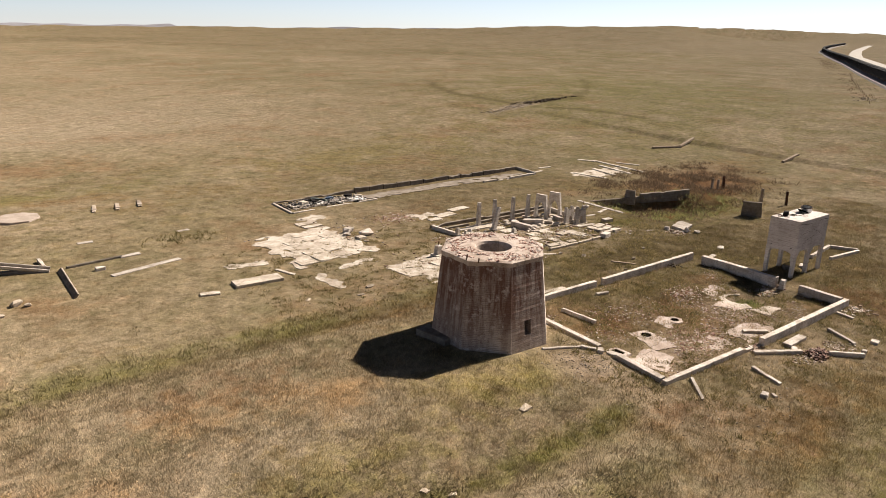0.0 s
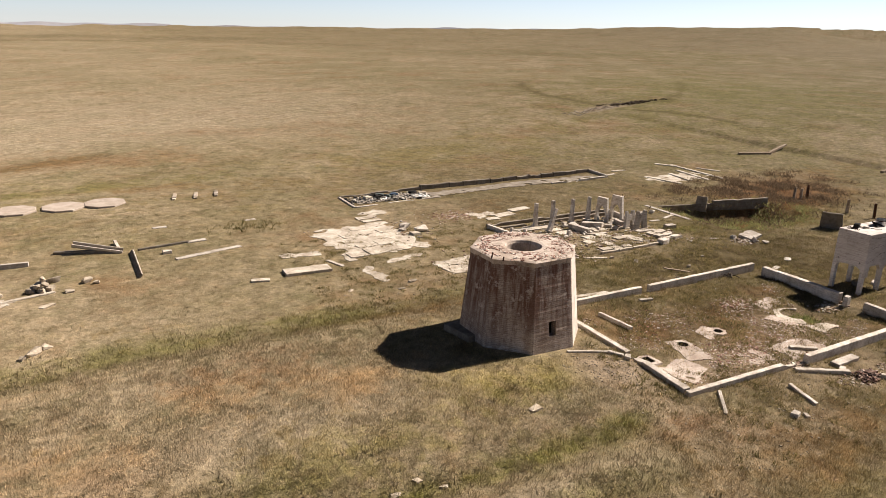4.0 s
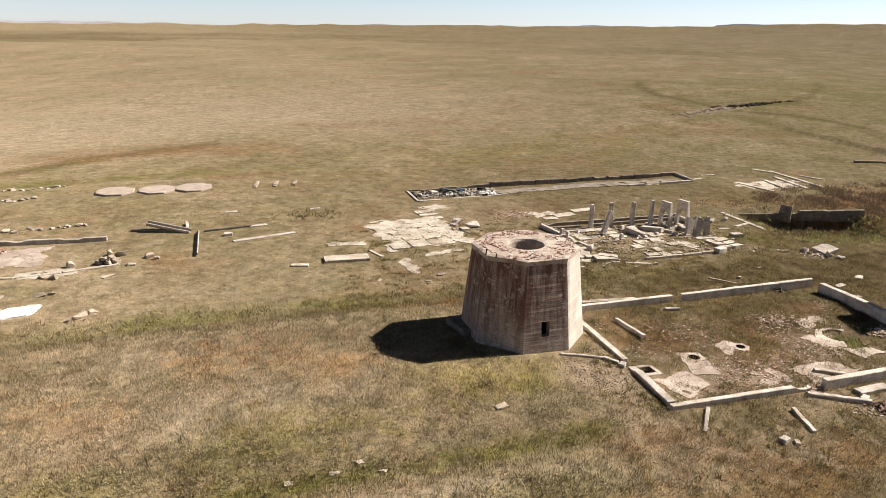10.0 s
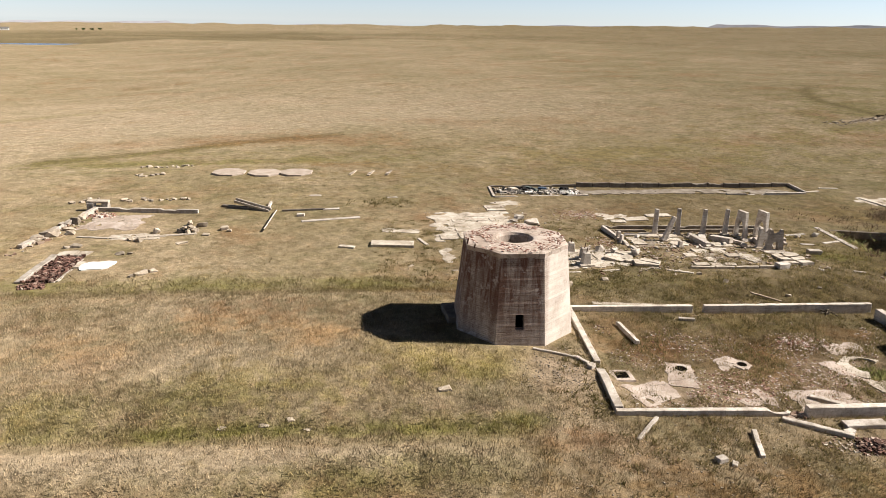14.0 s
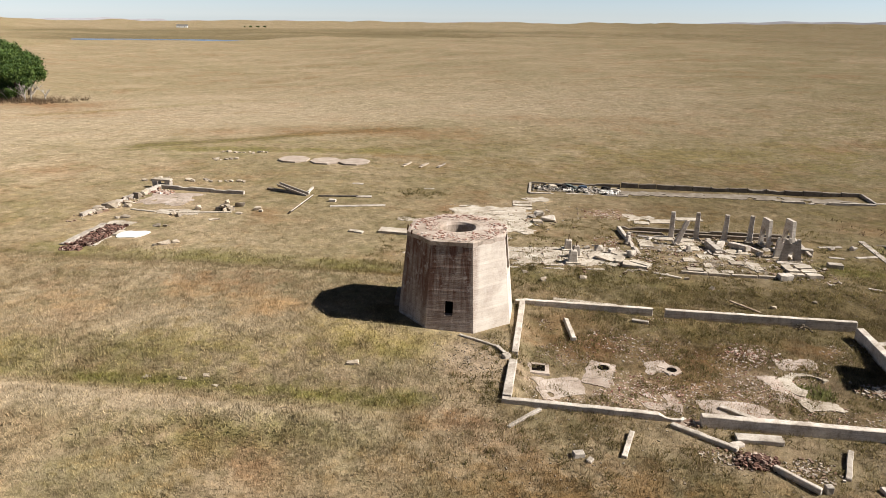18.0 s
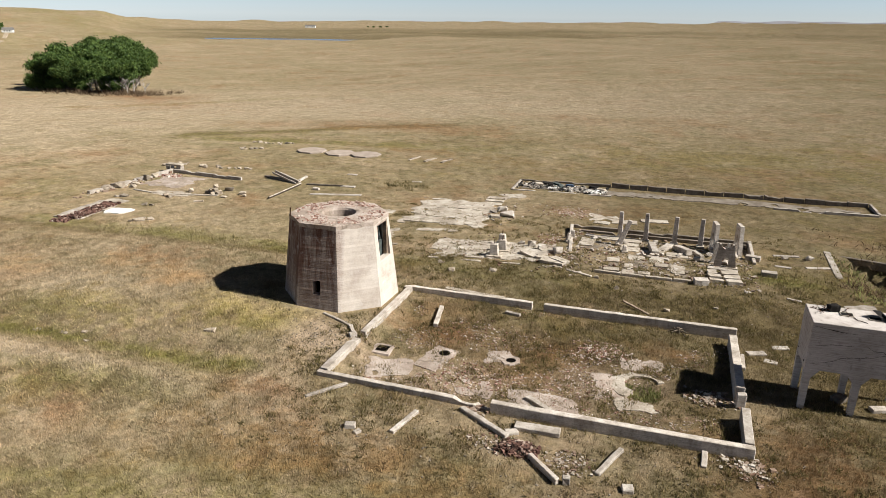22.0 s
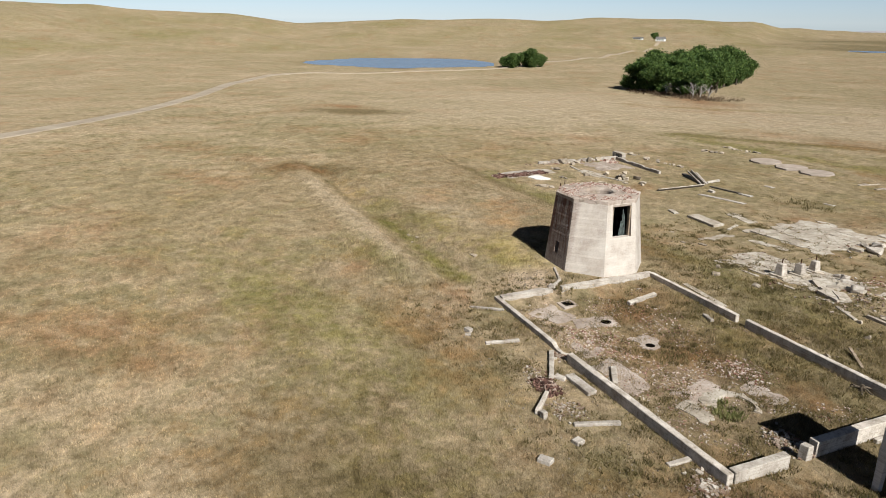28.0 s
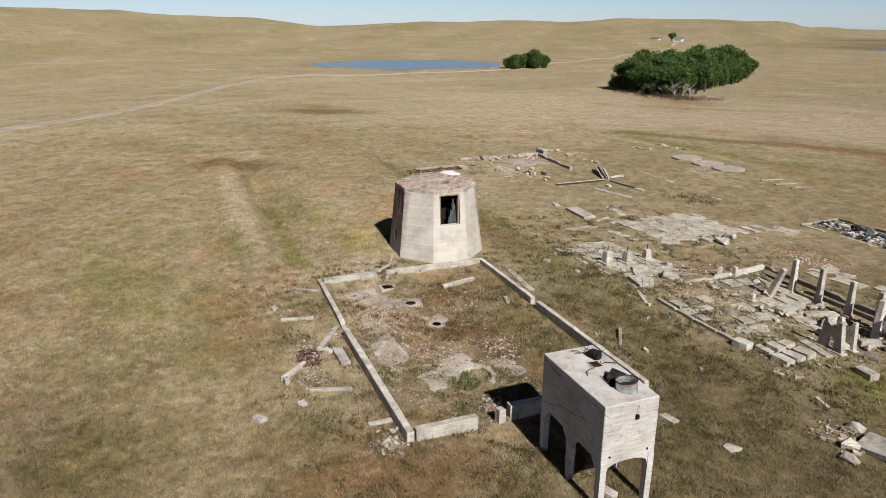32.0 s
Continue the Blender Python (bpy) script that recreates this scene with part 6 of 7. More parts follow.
beam((16.6, 53.2), (18.1, 52.8), 0.6, 0.2, "flat_slab", SLAB, "small flat slab in grass", "slab", "flat slabs")
beam((24.2, 55.6), (25.0, 53.6), 0.35, 0.15, "flat_slab", SLAB, "narrow broken slab strip", "slab", "flat slabs")
for x, y, a, b, c, tn in ((35.4, 62.2, 1.6, 1.0, 0.5, 10), (36.4, 60.4, 1.7, 1.0, 0.6, -5), (34.6, 61.2, 0.9, 0.8, 0.35, 40), (35.2, 59.5, 1.0, 0.7, 0.25, 15), (41.0, 50.4, 0.9, 0.7, 0.5, 20), (42.0, 49.4, 1.1, 0.7, 0.5, 65),
                          (42.0, 47.6, 2.1, 0.9, 0.22, -38), (44.2, 46.0, 1.7, 0.9, 0.22, -35), (43.7, 48.2, 1.0, 0.8, 0.6, 10), (42.6, 46.4, 1.0, 0.6, 0.2, 4), (39.9, 51.0, 0.7, 0.5, 0.3, 0)):
    if c < 0.3:
        ob = mesh_object("slab_piece", panel(a, b, c, next_seed(), 0.6), SLAB)
        ob.matrix_basis = pose(x, y, gz(x, y) + 0.02, rn.uniform(-8, 8), rn.uniform(-8, 8), tn)
        tagged(ob, "tilted broken slab piece on the old floor", "slab", "slab pieces")
    else:
        rock(x, y, a, b, c * 1.15, tn, CONCRETE, "broken concrete lump on the old floor", "slab pieces", sink=0.05, lift=0.03)


def plinth(x, y, w, h, turn):
    g = gz(x, y) + 0.02
    th = thing("stepped_plinth", pose(x, y, g, 0, 0, turn), "small tapered concrete plinth with a bolt", "plinth", "plinths")
    part("body", rough_box(w, w * 0.9, h, 0.3, 0.03, 0.05, next_seed(), 0.72), CONCRETE, th)
    part("step", rough_box(w * 1.6, w * 1.3, 0.18, 0.5, 0.03, 0.03, next_seed()), SLAB, th)
    part("bolt", rough_box(0.07, 0.07, 0.45, 1, 0.0, 0.01, 3), RUST, th).matrix_basis = pose(0, 0, h - 0.02, 3, 4, 0)


plinth(38.5, 46.0, 0.85, 1.15, 5)
plinth(38.8, 47.8, 0.8, 1.05, 8)
plinth(38.2, 50.3, 0.75, 1.0, 0)
for x, y, tn in ((41.6, 47.2, -30), (43.7, 45.7, -8), (43.0, 48.6, 25)):
    ob = mesh_object("slab_piece", panel(2.0, 1.2, 0.22, next_seed(), 0.6), SLAB)
    ob.matrix_basis = pose(x, y, gz(x, y) + 0.03, rn.uniform(-7, 7), rn.uniform(-7, 7), tn)
    tagged(ob, "tilted broken slab piece on the old floor", "slab", "slab pieces")

# ---- the long trough ----
low_wall("trough_wall", (34.0, 78.0), (45.5, 78.5), -0.2, -0.08, 0.3, label="long low concrete trough wall", broken=((2.0, 4.0, 0.1), (7.0, 8.4, 0.12)), material=OLD_SHADED)
for i in range(13):                                              # its far side of cast lengths
    x = 45.6 + i * 2.22
    low_wall("trough_wall", (x, 78.5 + 0.01 * i), (x + 2.14, 78.5 + 0.01 * i), 0.02 + 0.16 * rn.random(), 0.02 + 0.16 * rn.random(), 0.42, label="cast length of the trough's far wall", broken=((0.5, 1.6, 0.12),) if i in (5, 7, 8) else (), material=OLD_SHADED)
low_wall("trough_wall", (34.0, 72.8), (34.0, 78.1), -0.34, -0.26, 0.3, label="short end wall of the trough")
low_wall("trough_wall", (74.7, 74.6), (74.6, 78.6), -0.1, 0.1, 0.3, label="short end wall of the trough")
ragged_slab("trough_floor", 54.0, 75.6, 40.0, 2.6, 0.9, OLD_SHADED, "bare grey floor of the long trough", seed=78, ragged=0.2, holes=0.02, lift=0.06, cell=0.4)
low_wall("trough_wall", (34.1, 72.7), (46.0, 73.6), -0.34, -0.34, 0.26, label="worn front edge of the trough", broken=((3, 4, 0.1), (8, 9, 0.1)))
low_wall("trough_wall", (64.0, 74.0), (74.6, 74.4), -0.2, -0.15, 0.3, label="worn front edge of the trough", broken=((3, 5, 0.3),))
stuff("burnt_rubble", scatter(random.Random(63), 1000, 39.8, 75.6, 5.4, 1.8), (0.1, 0.42), SCRAPBITS, "burnt rubble and scrap dumped in the trough", "rubble", 63, 0.8)
stuff("lime_rubble", scatter(random.Random(69), 60, 43.8, 74.9, 1.4, 0.8) + scatter(random.Random(70), 26, 38.6, 75.0, 1.2, 0.7), (0.12, 0.42), WHITE, "white lime lumps dumped in the trough", "rubble", 70, 0.5, lambda x, y: gz(x, y) + 0.08)
for x, y, m in ((37.6, 76.3, CHAR_SHADE), (38.3, 75.8, CHAR_SHADE), (43.5, 76.6, CHAR_SHADE), (38.9, 76.6, TEAL), (40.6, 76.2, BLUESCRAP), (39.6, 75.6, TEAL), (44.6, 75.8, SLAB), (36.9, 75.6, SLAB)):
    block(x, y, 1.0, 0.6, 0.45, rn.uniform(0, 180), "scrap_lump", m, {BLUESCRAP: "faded blue sheet scrap in the trough", CHAR_SHADE: "charred black scrap lump in the trough", TEAL: "teal painted sheet scrap in the trough", SLAB: "pale broken slab in the trough"}[m], "scrap", "dumped scrap", wear=0.16)

# ---- the far foundation by the pit ----
ragged_slab("floor_slab", 84.5, 70.0, 11.0, 4.6, -8, SLAB, "far bare floor slab in grass", seed=79, ragged=0.3, holes=0.16)
for p, q, w in (((88.3, 78.5), (89.7, 76.0), 0.6), ((90.1, 76.8), (89.7, 66.0), 0.55), ((87.9, 73.4), (87.1, 66.5), 0.6), ((85.3, 72.4), (84.6, 67.6), 0.7), ((80.6, 72.2), (81.8, 66.8), 0.6), ((92.2, 73.5), (93.9, 70.2), 0.5), ((72.8, 74.8), (77.0, 75.5), 0.4), ((78.0, 77.2), (80.5, 77.0), 0.4)):
    beam(p, q, w, 0.17, "footing_strip", SLAB, "broken footing strip in grass", "footing", "footing strips")
for p, q in (((108.4, 78.6), (114.0, 76.4)), ((114.5, 77.0), (121.6, 79.0)), ((116.6, 58.3), (122.6, 58.9))):
    beam(p, q, 0.5, 0.4, "timber_sleeper", TIMBER, "weathered timber lying in grass", "timber", "old timbers")
# pit: north wall, upright pieces, apron
# dark material carries the stains and the shade of the pit-side faces
low_wall("pit_wall", (67.4, 58.2), (75.2, 55.6), -0.4, -0.2, 0.4, label="low dark retaining wall of the overgrown pit", material=OLD_SHADED)
low_wall("pit_wall", (75.2, 55.6), (82.4, 53.2), 0.15, 0.35, 0.4, label="raised dark retaining wall of the overgrown pit", broken=((3.4, 4.0, 0.06),), material=OLD_SHADED)
low_wall("pit_wall", (66.5, 45.0), (66.9, 58.8), -0.36, -0.3, 0.55, label="narrow pale concrete edge of the overgrown pit", broken=((5, 6, 0.1),))
for x, y, w, h, tn, ln in ((73.6, 56.0, 1.4, 1.9, 118, 8), (78.5, 42.0, 2.3, 2.0, 116, -12)):
    g = gz(x, y)
    # turned from the sun: shade is put into the dark colour
    ob = mesh_object("upright_slab", rough_box(w, 0.32, h, 0.4, 0.04, 0.03, next_seed(), 0.9), OLD_SHADED)
    ob.matrix_basis = pose(x, y, g - 0.1, ln, 0, tn)
    tagged(ob, "concrete slab propped upright in grass, darkened as in shade", "slab", "upright slabs")
for p, q in (((62.1, 56.2), (64.3, 56.5)), ((64.4, 53.3), (66.4, 53.9)), ((61.9, 53.0), (63.2, 52.8))):
    beam(p, q, 0.4, 0.14, label="broken concrete strip by the pit")
beam((70.1, 51.2), (72.6, 50.2), 0.9, 0.35, "pit_lump", OLD_SHADED, "dark slab slipped into the pit", "slab", "")
for x, y, a, b, c, tn in ((63.0, 55.4, 0.7, 0.6, 0.4, 10), (65.0, 55.8, 0.7, 0.6, 0.4, 20), (64.7, 43.9, 1.0, 0.7, 0.4, 20), (63.8, 36.8, 0.9, 0.7, 0.16, 30),
                          (65.9, 42.2, 0.9, 0.4, 0.6, 60), (66.6, 41.4, 0.8, 0.6, 0.3, 20)):
    rock(x, y, a * 1.1, b * 1.1, c * 1.3, tn, CONCRETE, "broken concrete lump lying in brown grass", "loose blocks", sink=0.2)
beam((61.8, 44.4), (62.8, 44.2), 0.25, 0.15)
tipped = mesh_object("tipped_slab", panel(2.0, 1.5, 0.28, next_seed(), 0.6), CONCRETE)
tipped.matrix_basis = pose(66.7, 43.4, gz(66.7, 43.4) + 0.1, 9, -7, 10)
tagged(tipped, "big pale concrete slab tipped up on rubble", "slab")
stuff("rubble_heap", scatter(random.Random(64), 150, 65.0, 42.6, 1.4, 1.1), (0.07, 0.34), RUBBLE, "broken concrete round a fallen slab", "rubble", 64)
for x, y, h in ((88.0, 42.7, 1.9), (87.6, 45.8, 1.8), (88.4, 53.6, 1.7), (90.2, 52.9, 1.9), (89.6, 53.4, 1.4)):
    ob = mesh_object("timber_post", rough_box(0.32, 0.3, h, 0.5, 0.03, 0.03, next_seed(), 0.9), RUST if h > 1.85 else TIMBER)
    ob.matrix_basis = pose(x, y, gz(x, y) - 0.1, rn.uniform(-4, 4), rn.uniform(-5, 5), rn.uniform(0, 90))
    tagged(ob, "dark leaning wooden post in brush", "post", "old posts")
# pole and blocks on the lane north of the enclosure
beam((50.03, 39.49), (52.05, 38.16), 0.22, 0.12, "leaning_plank", TIMBER, "thin pale plank lying propped in grass", "plank", "", lift=(0.3, 0.05))
beam((36.8, 37.5), (41.5, 37.2), 0.5, 0.14, "flat_slab", SLAB, "narrow slab lying along the wall", "slab", "flat slabs")
for x, y, a, b, c, tn in ((49.2, 42.1, 0.7, 0.5, 0.4, 35), (53.2, 39.3, 0.55, 0.4, 0.3, 10), (50.0, 37.6, 0.5, 0.35, 0.2, 0), (36.0, 41.5, 0.7, 0.6, 0.45, 30), (39.2, 42.6, 0.8, 0.6, 0.3, 0), (34.6, 43.2, 0.6, 0.5, 0.3, 15), (56.6, 40.8, 0.5, 0.4, 0.2, 5), (47.6, 43.6, 0.5, 0.4, 0.3, 0),
                          (24.85, 24.5, 0.95, 0.7, 0.16, 5), (15.1, 22.0, 0.7, 0.55, 0.14, 0), (16.5, 22.4, 0.6, 0.5, 0.12, 20), (17.4, 21.5, 0.55, 0.4, 0.14, 0), (12.9, 21.8, 0.6, 0.5, 0.1, 0), (28.6, 46.9, 0.9, 0.6, 0.15, 10), (27.1, 45.9, 0.7, 0.5, 0.12, 0), (23.4, 47.8, 0.9, 0.6, 0.12, 20)):
    rock(x, y, a, b * 0.9, c * 1.5, tn, STONE, "stone half sunk in dry grass", "scattered stones", sink=0.45)

# ---- the ruin to the west ----
low_wall("ruin_wall", (-10.6, 65.6), (0.4, 65.0), 0.06, -0.06, 0.34, label="low dark concrete ruin wall with a worn crest", broken=((3.0, 3.8, 0.12), (7.5, 8.6, 0.1)))
low_wall("ruin_wall", (-12.6, 53.0), (-10.6, 65.6), -0.3, 0.1, 0.5, label="crumbled ruin wall with stones on it", broken=((2, 3, 0.3), (6, 7, 0.2), (9, 10, 0.25)))
pg = gz(-9.6, 47.5)
low_wall("pit_curb", (-8.45, 44.1), (-8.6, 51.0), pg + 0.16, pg + 0.2, 0.55, label="broad pale concrete edge of a brick-filled pit", broken=((0.0, 0.9, 0.06), (5.2, 6.0, 0.06)))
low_wall("pit_curb", (-5.5, 44.4), (-5.7, 50.6), pg + 0.06, pg + 0.1, 0.24, label="low pale edge of a brick-filled pit", broken=((2.4, 4.4, 0.06),))
low_wall("pit_curb", (-7.0, 44.3), (-5.6, 44.3), pg + 0.05, pg + 0.06, 0.24, label="low pale edge of a brick-filled pit")
for x, y, a, b, tn in ((-7.5, 51.3, 1.7, 1.2, 4), (-6.1, 51.2, 1.2, 1.1, -12), (-5.2, 48.2, 0.7, 1.6, 6)):
    ob = mesh_object("cover_slab", panel(a, b, 0.2, next_seed(), 0.7), SLAB)
    ob.matrix_basis = pose(x, y, pg, rn.uniform(-4, 4), rn.uniform(-4, 4), tn)
    tagged(ob, "broken pale cover slab at the pit's end", "slab", "pit slabs")
stuff("brick_heap", scatter(random.Random(93), 260, -6.9, 43.3, 1.0, 0.6), (0.08, 0.3), DARKBRICK, "spill of dark red bricks at the pit's end", "rubble", 93, 0.9)
# corner pier with its lintel, a patch of red brick, and a low curved curb
pier = thing("corner_pier", pose(-10.6, 66.1, gz(-10.6, 66.1)), "stubby concrete corner pier with a small opening under its lintel", "pier")
for px, py, w, d, h in ((-0.75, 0.0, 0.75, 0.8, 0.95), (0.75, 0.1, 0.7, 0.75, 0.9)):
    part("jamb", rough_box(w, d, h, 0.3, 0.06, 0.04, next_seed()), CONCRETE, pier).matrix_basis = pose(px, py, -0.05)
part("lintel", rough_box(2.3, 0.8, 0.24, 0.4, 0.05, 0.04, next_seed()), SLAB, pier).matrix_basis = pose(0, 0.05, 0.86, 2, 1, 3)
part("back_stone", rough_box(0.9, 0.5, 0.5, 0.3, 0.06, 0.04, next_seed()), OLD_SHADED, pier).matrix_basis = pose(0, 0.4, -0.05)
stuff("red_brick_scatter", scatter(random.Random(99), 190, -9.2, 63.6, 1.3, 1.0), (0.1, 0.34), REDBITS, "broken red bricks under the corner pier", "rubble", 97, 0.7)
for p, q in (((-8.8, 56.2), (-5.6, 55.6)), ((-5.5, 55.6), (-2.2, 56.1)), ((-2.1, 56.2), (2.2, 57.4))):
    beam(p, q, 0.34, 0.12, "ruin_curb", SLAB, "low pale curb worn level with the grass", "curb", "ruin curbs", sink=0.02)
for k in range(9):                                          # a tumbled stack of stones
    q = 0.7 if k < 5 else 0.3
    rock(1.2 + q * math.cos(k * 2.4), 58.0 + 0.7 * q * math.sin(k * 2.4), 0.9 - 0.04 * k, 0.7, 0.5, k * 47, STONE, "pale stone in a tumbled stack", "stacked stones", sink=0.1, lift=0.0 if k < 5 else 0.38 if k < 8 else 0.75)
ragged_slab("floor_slab", -7.2, 61.3, 6.4, 6.0, 0, PINKSLAB, "bare pinkish floor slab of the ruin", seed=91, ragged=0.2, holes=-0.1)
ragged_slab("floor_slab", -3.4, 56.0, 6.0, 2.5, 5, SLAB, "crumbled floor slab of the ruin", seed=92, ragged=0.4, holes=0.15)
ragged_slab("lime_patch", -3.6, 47.9, 2.9, 1.8, 12, WHITE, "bright white bleached slab lying in grass", "slab", thick=0.18, ragged=0.14, seed=93, holes=-0.2, lift=0.1, cell=0.3)
brk = random.Random(94)
stuff("brick_heap", [(brk.uniform(-8.2, -5.7), brk.uniform(44.2, 50.6)) for _ in range(1100)], (0.12, 0.36), DARKBRICK, "dark sooty bricks filling the pit", "rubble", 94, 0.9, lambda x, y: gz(x, y) + 0.1 + 0.16 * math.exp(-((x + 7.2) / 0.8) ** 2))
stuff("stone_heap", scatter(random.Random(95), 90, -11.3, 58.4, 1.3, 8.0, -8), (0.15, 0.6), RUBBLE, "tumbled stones along the ruin wall", "rubble", 95, 0.7)
for x, y, a, b, c, tn in ((-11.6, 56.7, 1.9, 1.3, 0.9, 20), (-12.2, 55.4, 1.4, 1.0, 0.7, 60), (-11.1, 60.6, 1.5, 1.2, 0.95, 10), (-10.4, 58.6, 1.2, 1.0, 0.6, 60), (-10.9, 62.6, 1.3, 0.8, 0.7, 80), (-12.6, 54.0, 1.2, 0.9, 0.5, 15),
                          (-9.9, 57.2, 1.1, 0.9, 0.5, 0), (2.2, 59.8, 1.5, 0.9, 0.7, 10), (4.6, 58.8, 1.0, 0.7, 0.55, 20), (5.2, 58.2, 0.6, 0.5, 0.4, 0), (-1.7, 57.6, 0.8, 0.7, 0.8, 5), (-2.5, 54.6, 1.3, 0.9, 0.6, 30), (-3.4, 55.2, 0.8, 0.6, 0.4, 70),
                          (1.6, 54.5, 1.2, 0.8, 0.5, 40), (-7.6, 53.2, 1.3, 0.8, 0.4, 10), (-8.3, 53.0, 0.8, 0.6, 0.35, 50), (-2.9, 50.9, 1.2, 0.6, 0.35, 10), (-2.0, 51.1, 0.6, 0.5, 0.3, 0), (0.6, 46.0, 1.5, 0.8, 0.6, 50), (1.4, 46.8, 0.9, 0.6, 0.4, 30), (0.1, 45.5, 0.7, 0.5, 0.3, 80), (3.2, 57.0, 0.9, 0.6, 0.3, 0)):
    rock(x, y, a, b, c, tn, STONE, "tumbled pale stone of the ruin", "ruin stones")
rows = random.Random(96)
for (ax, ay), (bx, by), n in (((-14.7, 69.2), (-11.9, 72.0), 6), ((-9.8, 70.4), (-1.6, 71.4), 15), ((-14.4, 91.0), (-7.5, 92.6), 14), ((-13.0, 84.6), (-9.3, 86.0), 9)):
    for k in range(n):
        f = (k + rows.uniform(-0.3, 0.3)) / n
        q = rows.uniform(0.3, 0.75)
        rock(ax + (bx - ax) * f + rows.gauss(0, 0.2), ay + (by - ay) * f + rows.gauss(0, 0.4), q * 1.2, q, q * 0.6, rows.uniform(0, 180), STONE, "pale stone in a loose row in the grass", "stone rows")


def pad(x, y, r):
    bm = bmesh.new()
    rings = []
    for q, z in ((r, -0.4), (r, 0.16), (r - 0.06, 0.2), (r * 0.5, 0.21)):
        rings.append([bm.verts.new((q * math.cos(radians(22.5 + 45 * i)), q * math.sin(radians(22.5 + 45 * i)), z + 0.02 * noise.noise(Vector((x + i, y, z))))) for i in range(8)])
    for a, b in zip(rings, rings[1:]):
        for i in range(8):
            j = (i + 1) % 8
            bm.faces.new((a[i], a[j], b[j], b[i]))
    bm.faces.new(rings[-1])
    ob = mesh_object("octagonal_pad", bm, PADSTONE)
    ob.matrix_basis = pose(x, y, gz(x, y))
    tagged(ob, "flat octagonal concrete pad in grass", "pad", "octagonal pads")


for x in (-1.1, 3.75, 8.1):
    pad(x, 86.5, 2.35)
for x, y in ((15.9, 86.8), (18.4, 86.7), (20.9, 86.9)):
    th = thing("peg_footing", pose(x, y, gz(x, y), 0, 0, -12), "narrow concrete footing strip in reddish grass", "footing", "peg footings")
    part("strip", rough_box(0.42, 3.2, 0.14, 0.6, 0.04, 0.03, next_seed()), STONE, th)
    part("cap", rough_box(0.5, 0.7, 0.1, 0.4, 0.03, 0.03, next_seed()), PADSTONE, th).matrix_basis = pose(0.02, -0.6, 0.12)
# fallen frame of beams
def channel_beam(p, q, width, lift=(0.0, 0.0), tilt=0.0):
    """A fallen concrete channel: a web on the ground, coloured as in the flanges' shade, and two upstanding pale
    flanges.
    """
    (x0, y0), (x1, y1) = p, q
    length = math.hypot(x1 - x0, y1 - y0)
    z0, z1 = gz(x0, y0) - 0.04 + lift[0], gz(x1, y1) - 0.04 + lift[1]
    m = pose((x0 + x1) / 2, (y0 + y1) / 2, (z0 + z1) / 2, 0, 0, math.degrees(math.atan2(y1 - y0, x1 - x0))) @ pose(0, 0, 0, tilt, -math.degrees(math.atan2(z1 - z0, length)), 0)
    th = thing("channel_beam", m, "fallen concrete channel beam, coloured dark inside as in shade, with pale rims", "beam", "fallen channel beams")
    part("web", rough_box(length, width, 0.1, 0.5, 0.02, 0.02, next_seed()), OLD_SHADED, th)
    for s in (-1, 1):
        part("flange", rough_box(length, 0.1, 0.3, 0.5, 0.025, 0.02, next_seed()), CONCRETE, th).matrix_basis = pose(0, s * (width / 2 - 0.05), 0.06)


# dark colour stands for the plate's shaded face; the rim stays pale
plate = beam((8.5, 65.3), (8.4, 57.9), 0.16, 0.5, "leaning_plate", OLD_SHADED, "long concrete plate leaning over in the grass, darkened as in shade", "plate", "", tilt=-42)
part("rim", rough_box(7.3, 0.08, 0.05, 0.4, 0.02, 0.02, 88), CONCRETE, plate).matrix_basis = pose(0, 0, 0.48)
channel_beam((8.0, 65.8), (3.9, 67.1), 0.55, lift=(0.0, 0.75), tilt=-20)
beam((8.0, 66.4), (4.3, 67.9), 0.3, 0.26, lift=(0.0, 0.5), label="pale concrete post leaning on a fallen beam")
beam((7.2, 66.0), (2.4, 67.5), 0.5, 0.3, lift=(0.05, 0.0), material=OLD_SHADED, label="dark concrete post fallen under a beam")
beam((7.7, 66.8), (7.6, 68.9), 0.3, 0.25, lift=(0.1, 0.15), label="pale concrete post fallen across a beam")
beam((9.3, 65.8), (14.0, 66.4), 0.25, 0.25, material=OLD_SHADED)
beam((13.8, 66.3), (15.6, 66.5), 0.55, 0.18)
beam((12.0, 61.6), (18.1, 62.8), 0.65, 0.16, label="long pale concrete beam lying in grass")
for x, y, a, b, c, tn in ((12.2, 73.0, 1.4, 0.6, 0.15, 0), (11.6, 63.9, 0.8, 0.5, 0.35, 0), (21.5, 72.6, 1.3, 0.6, 0.12, 10)):
    block(x, y, a, b, c, tn, label="flat stone lying in grass", group="scattered stones")


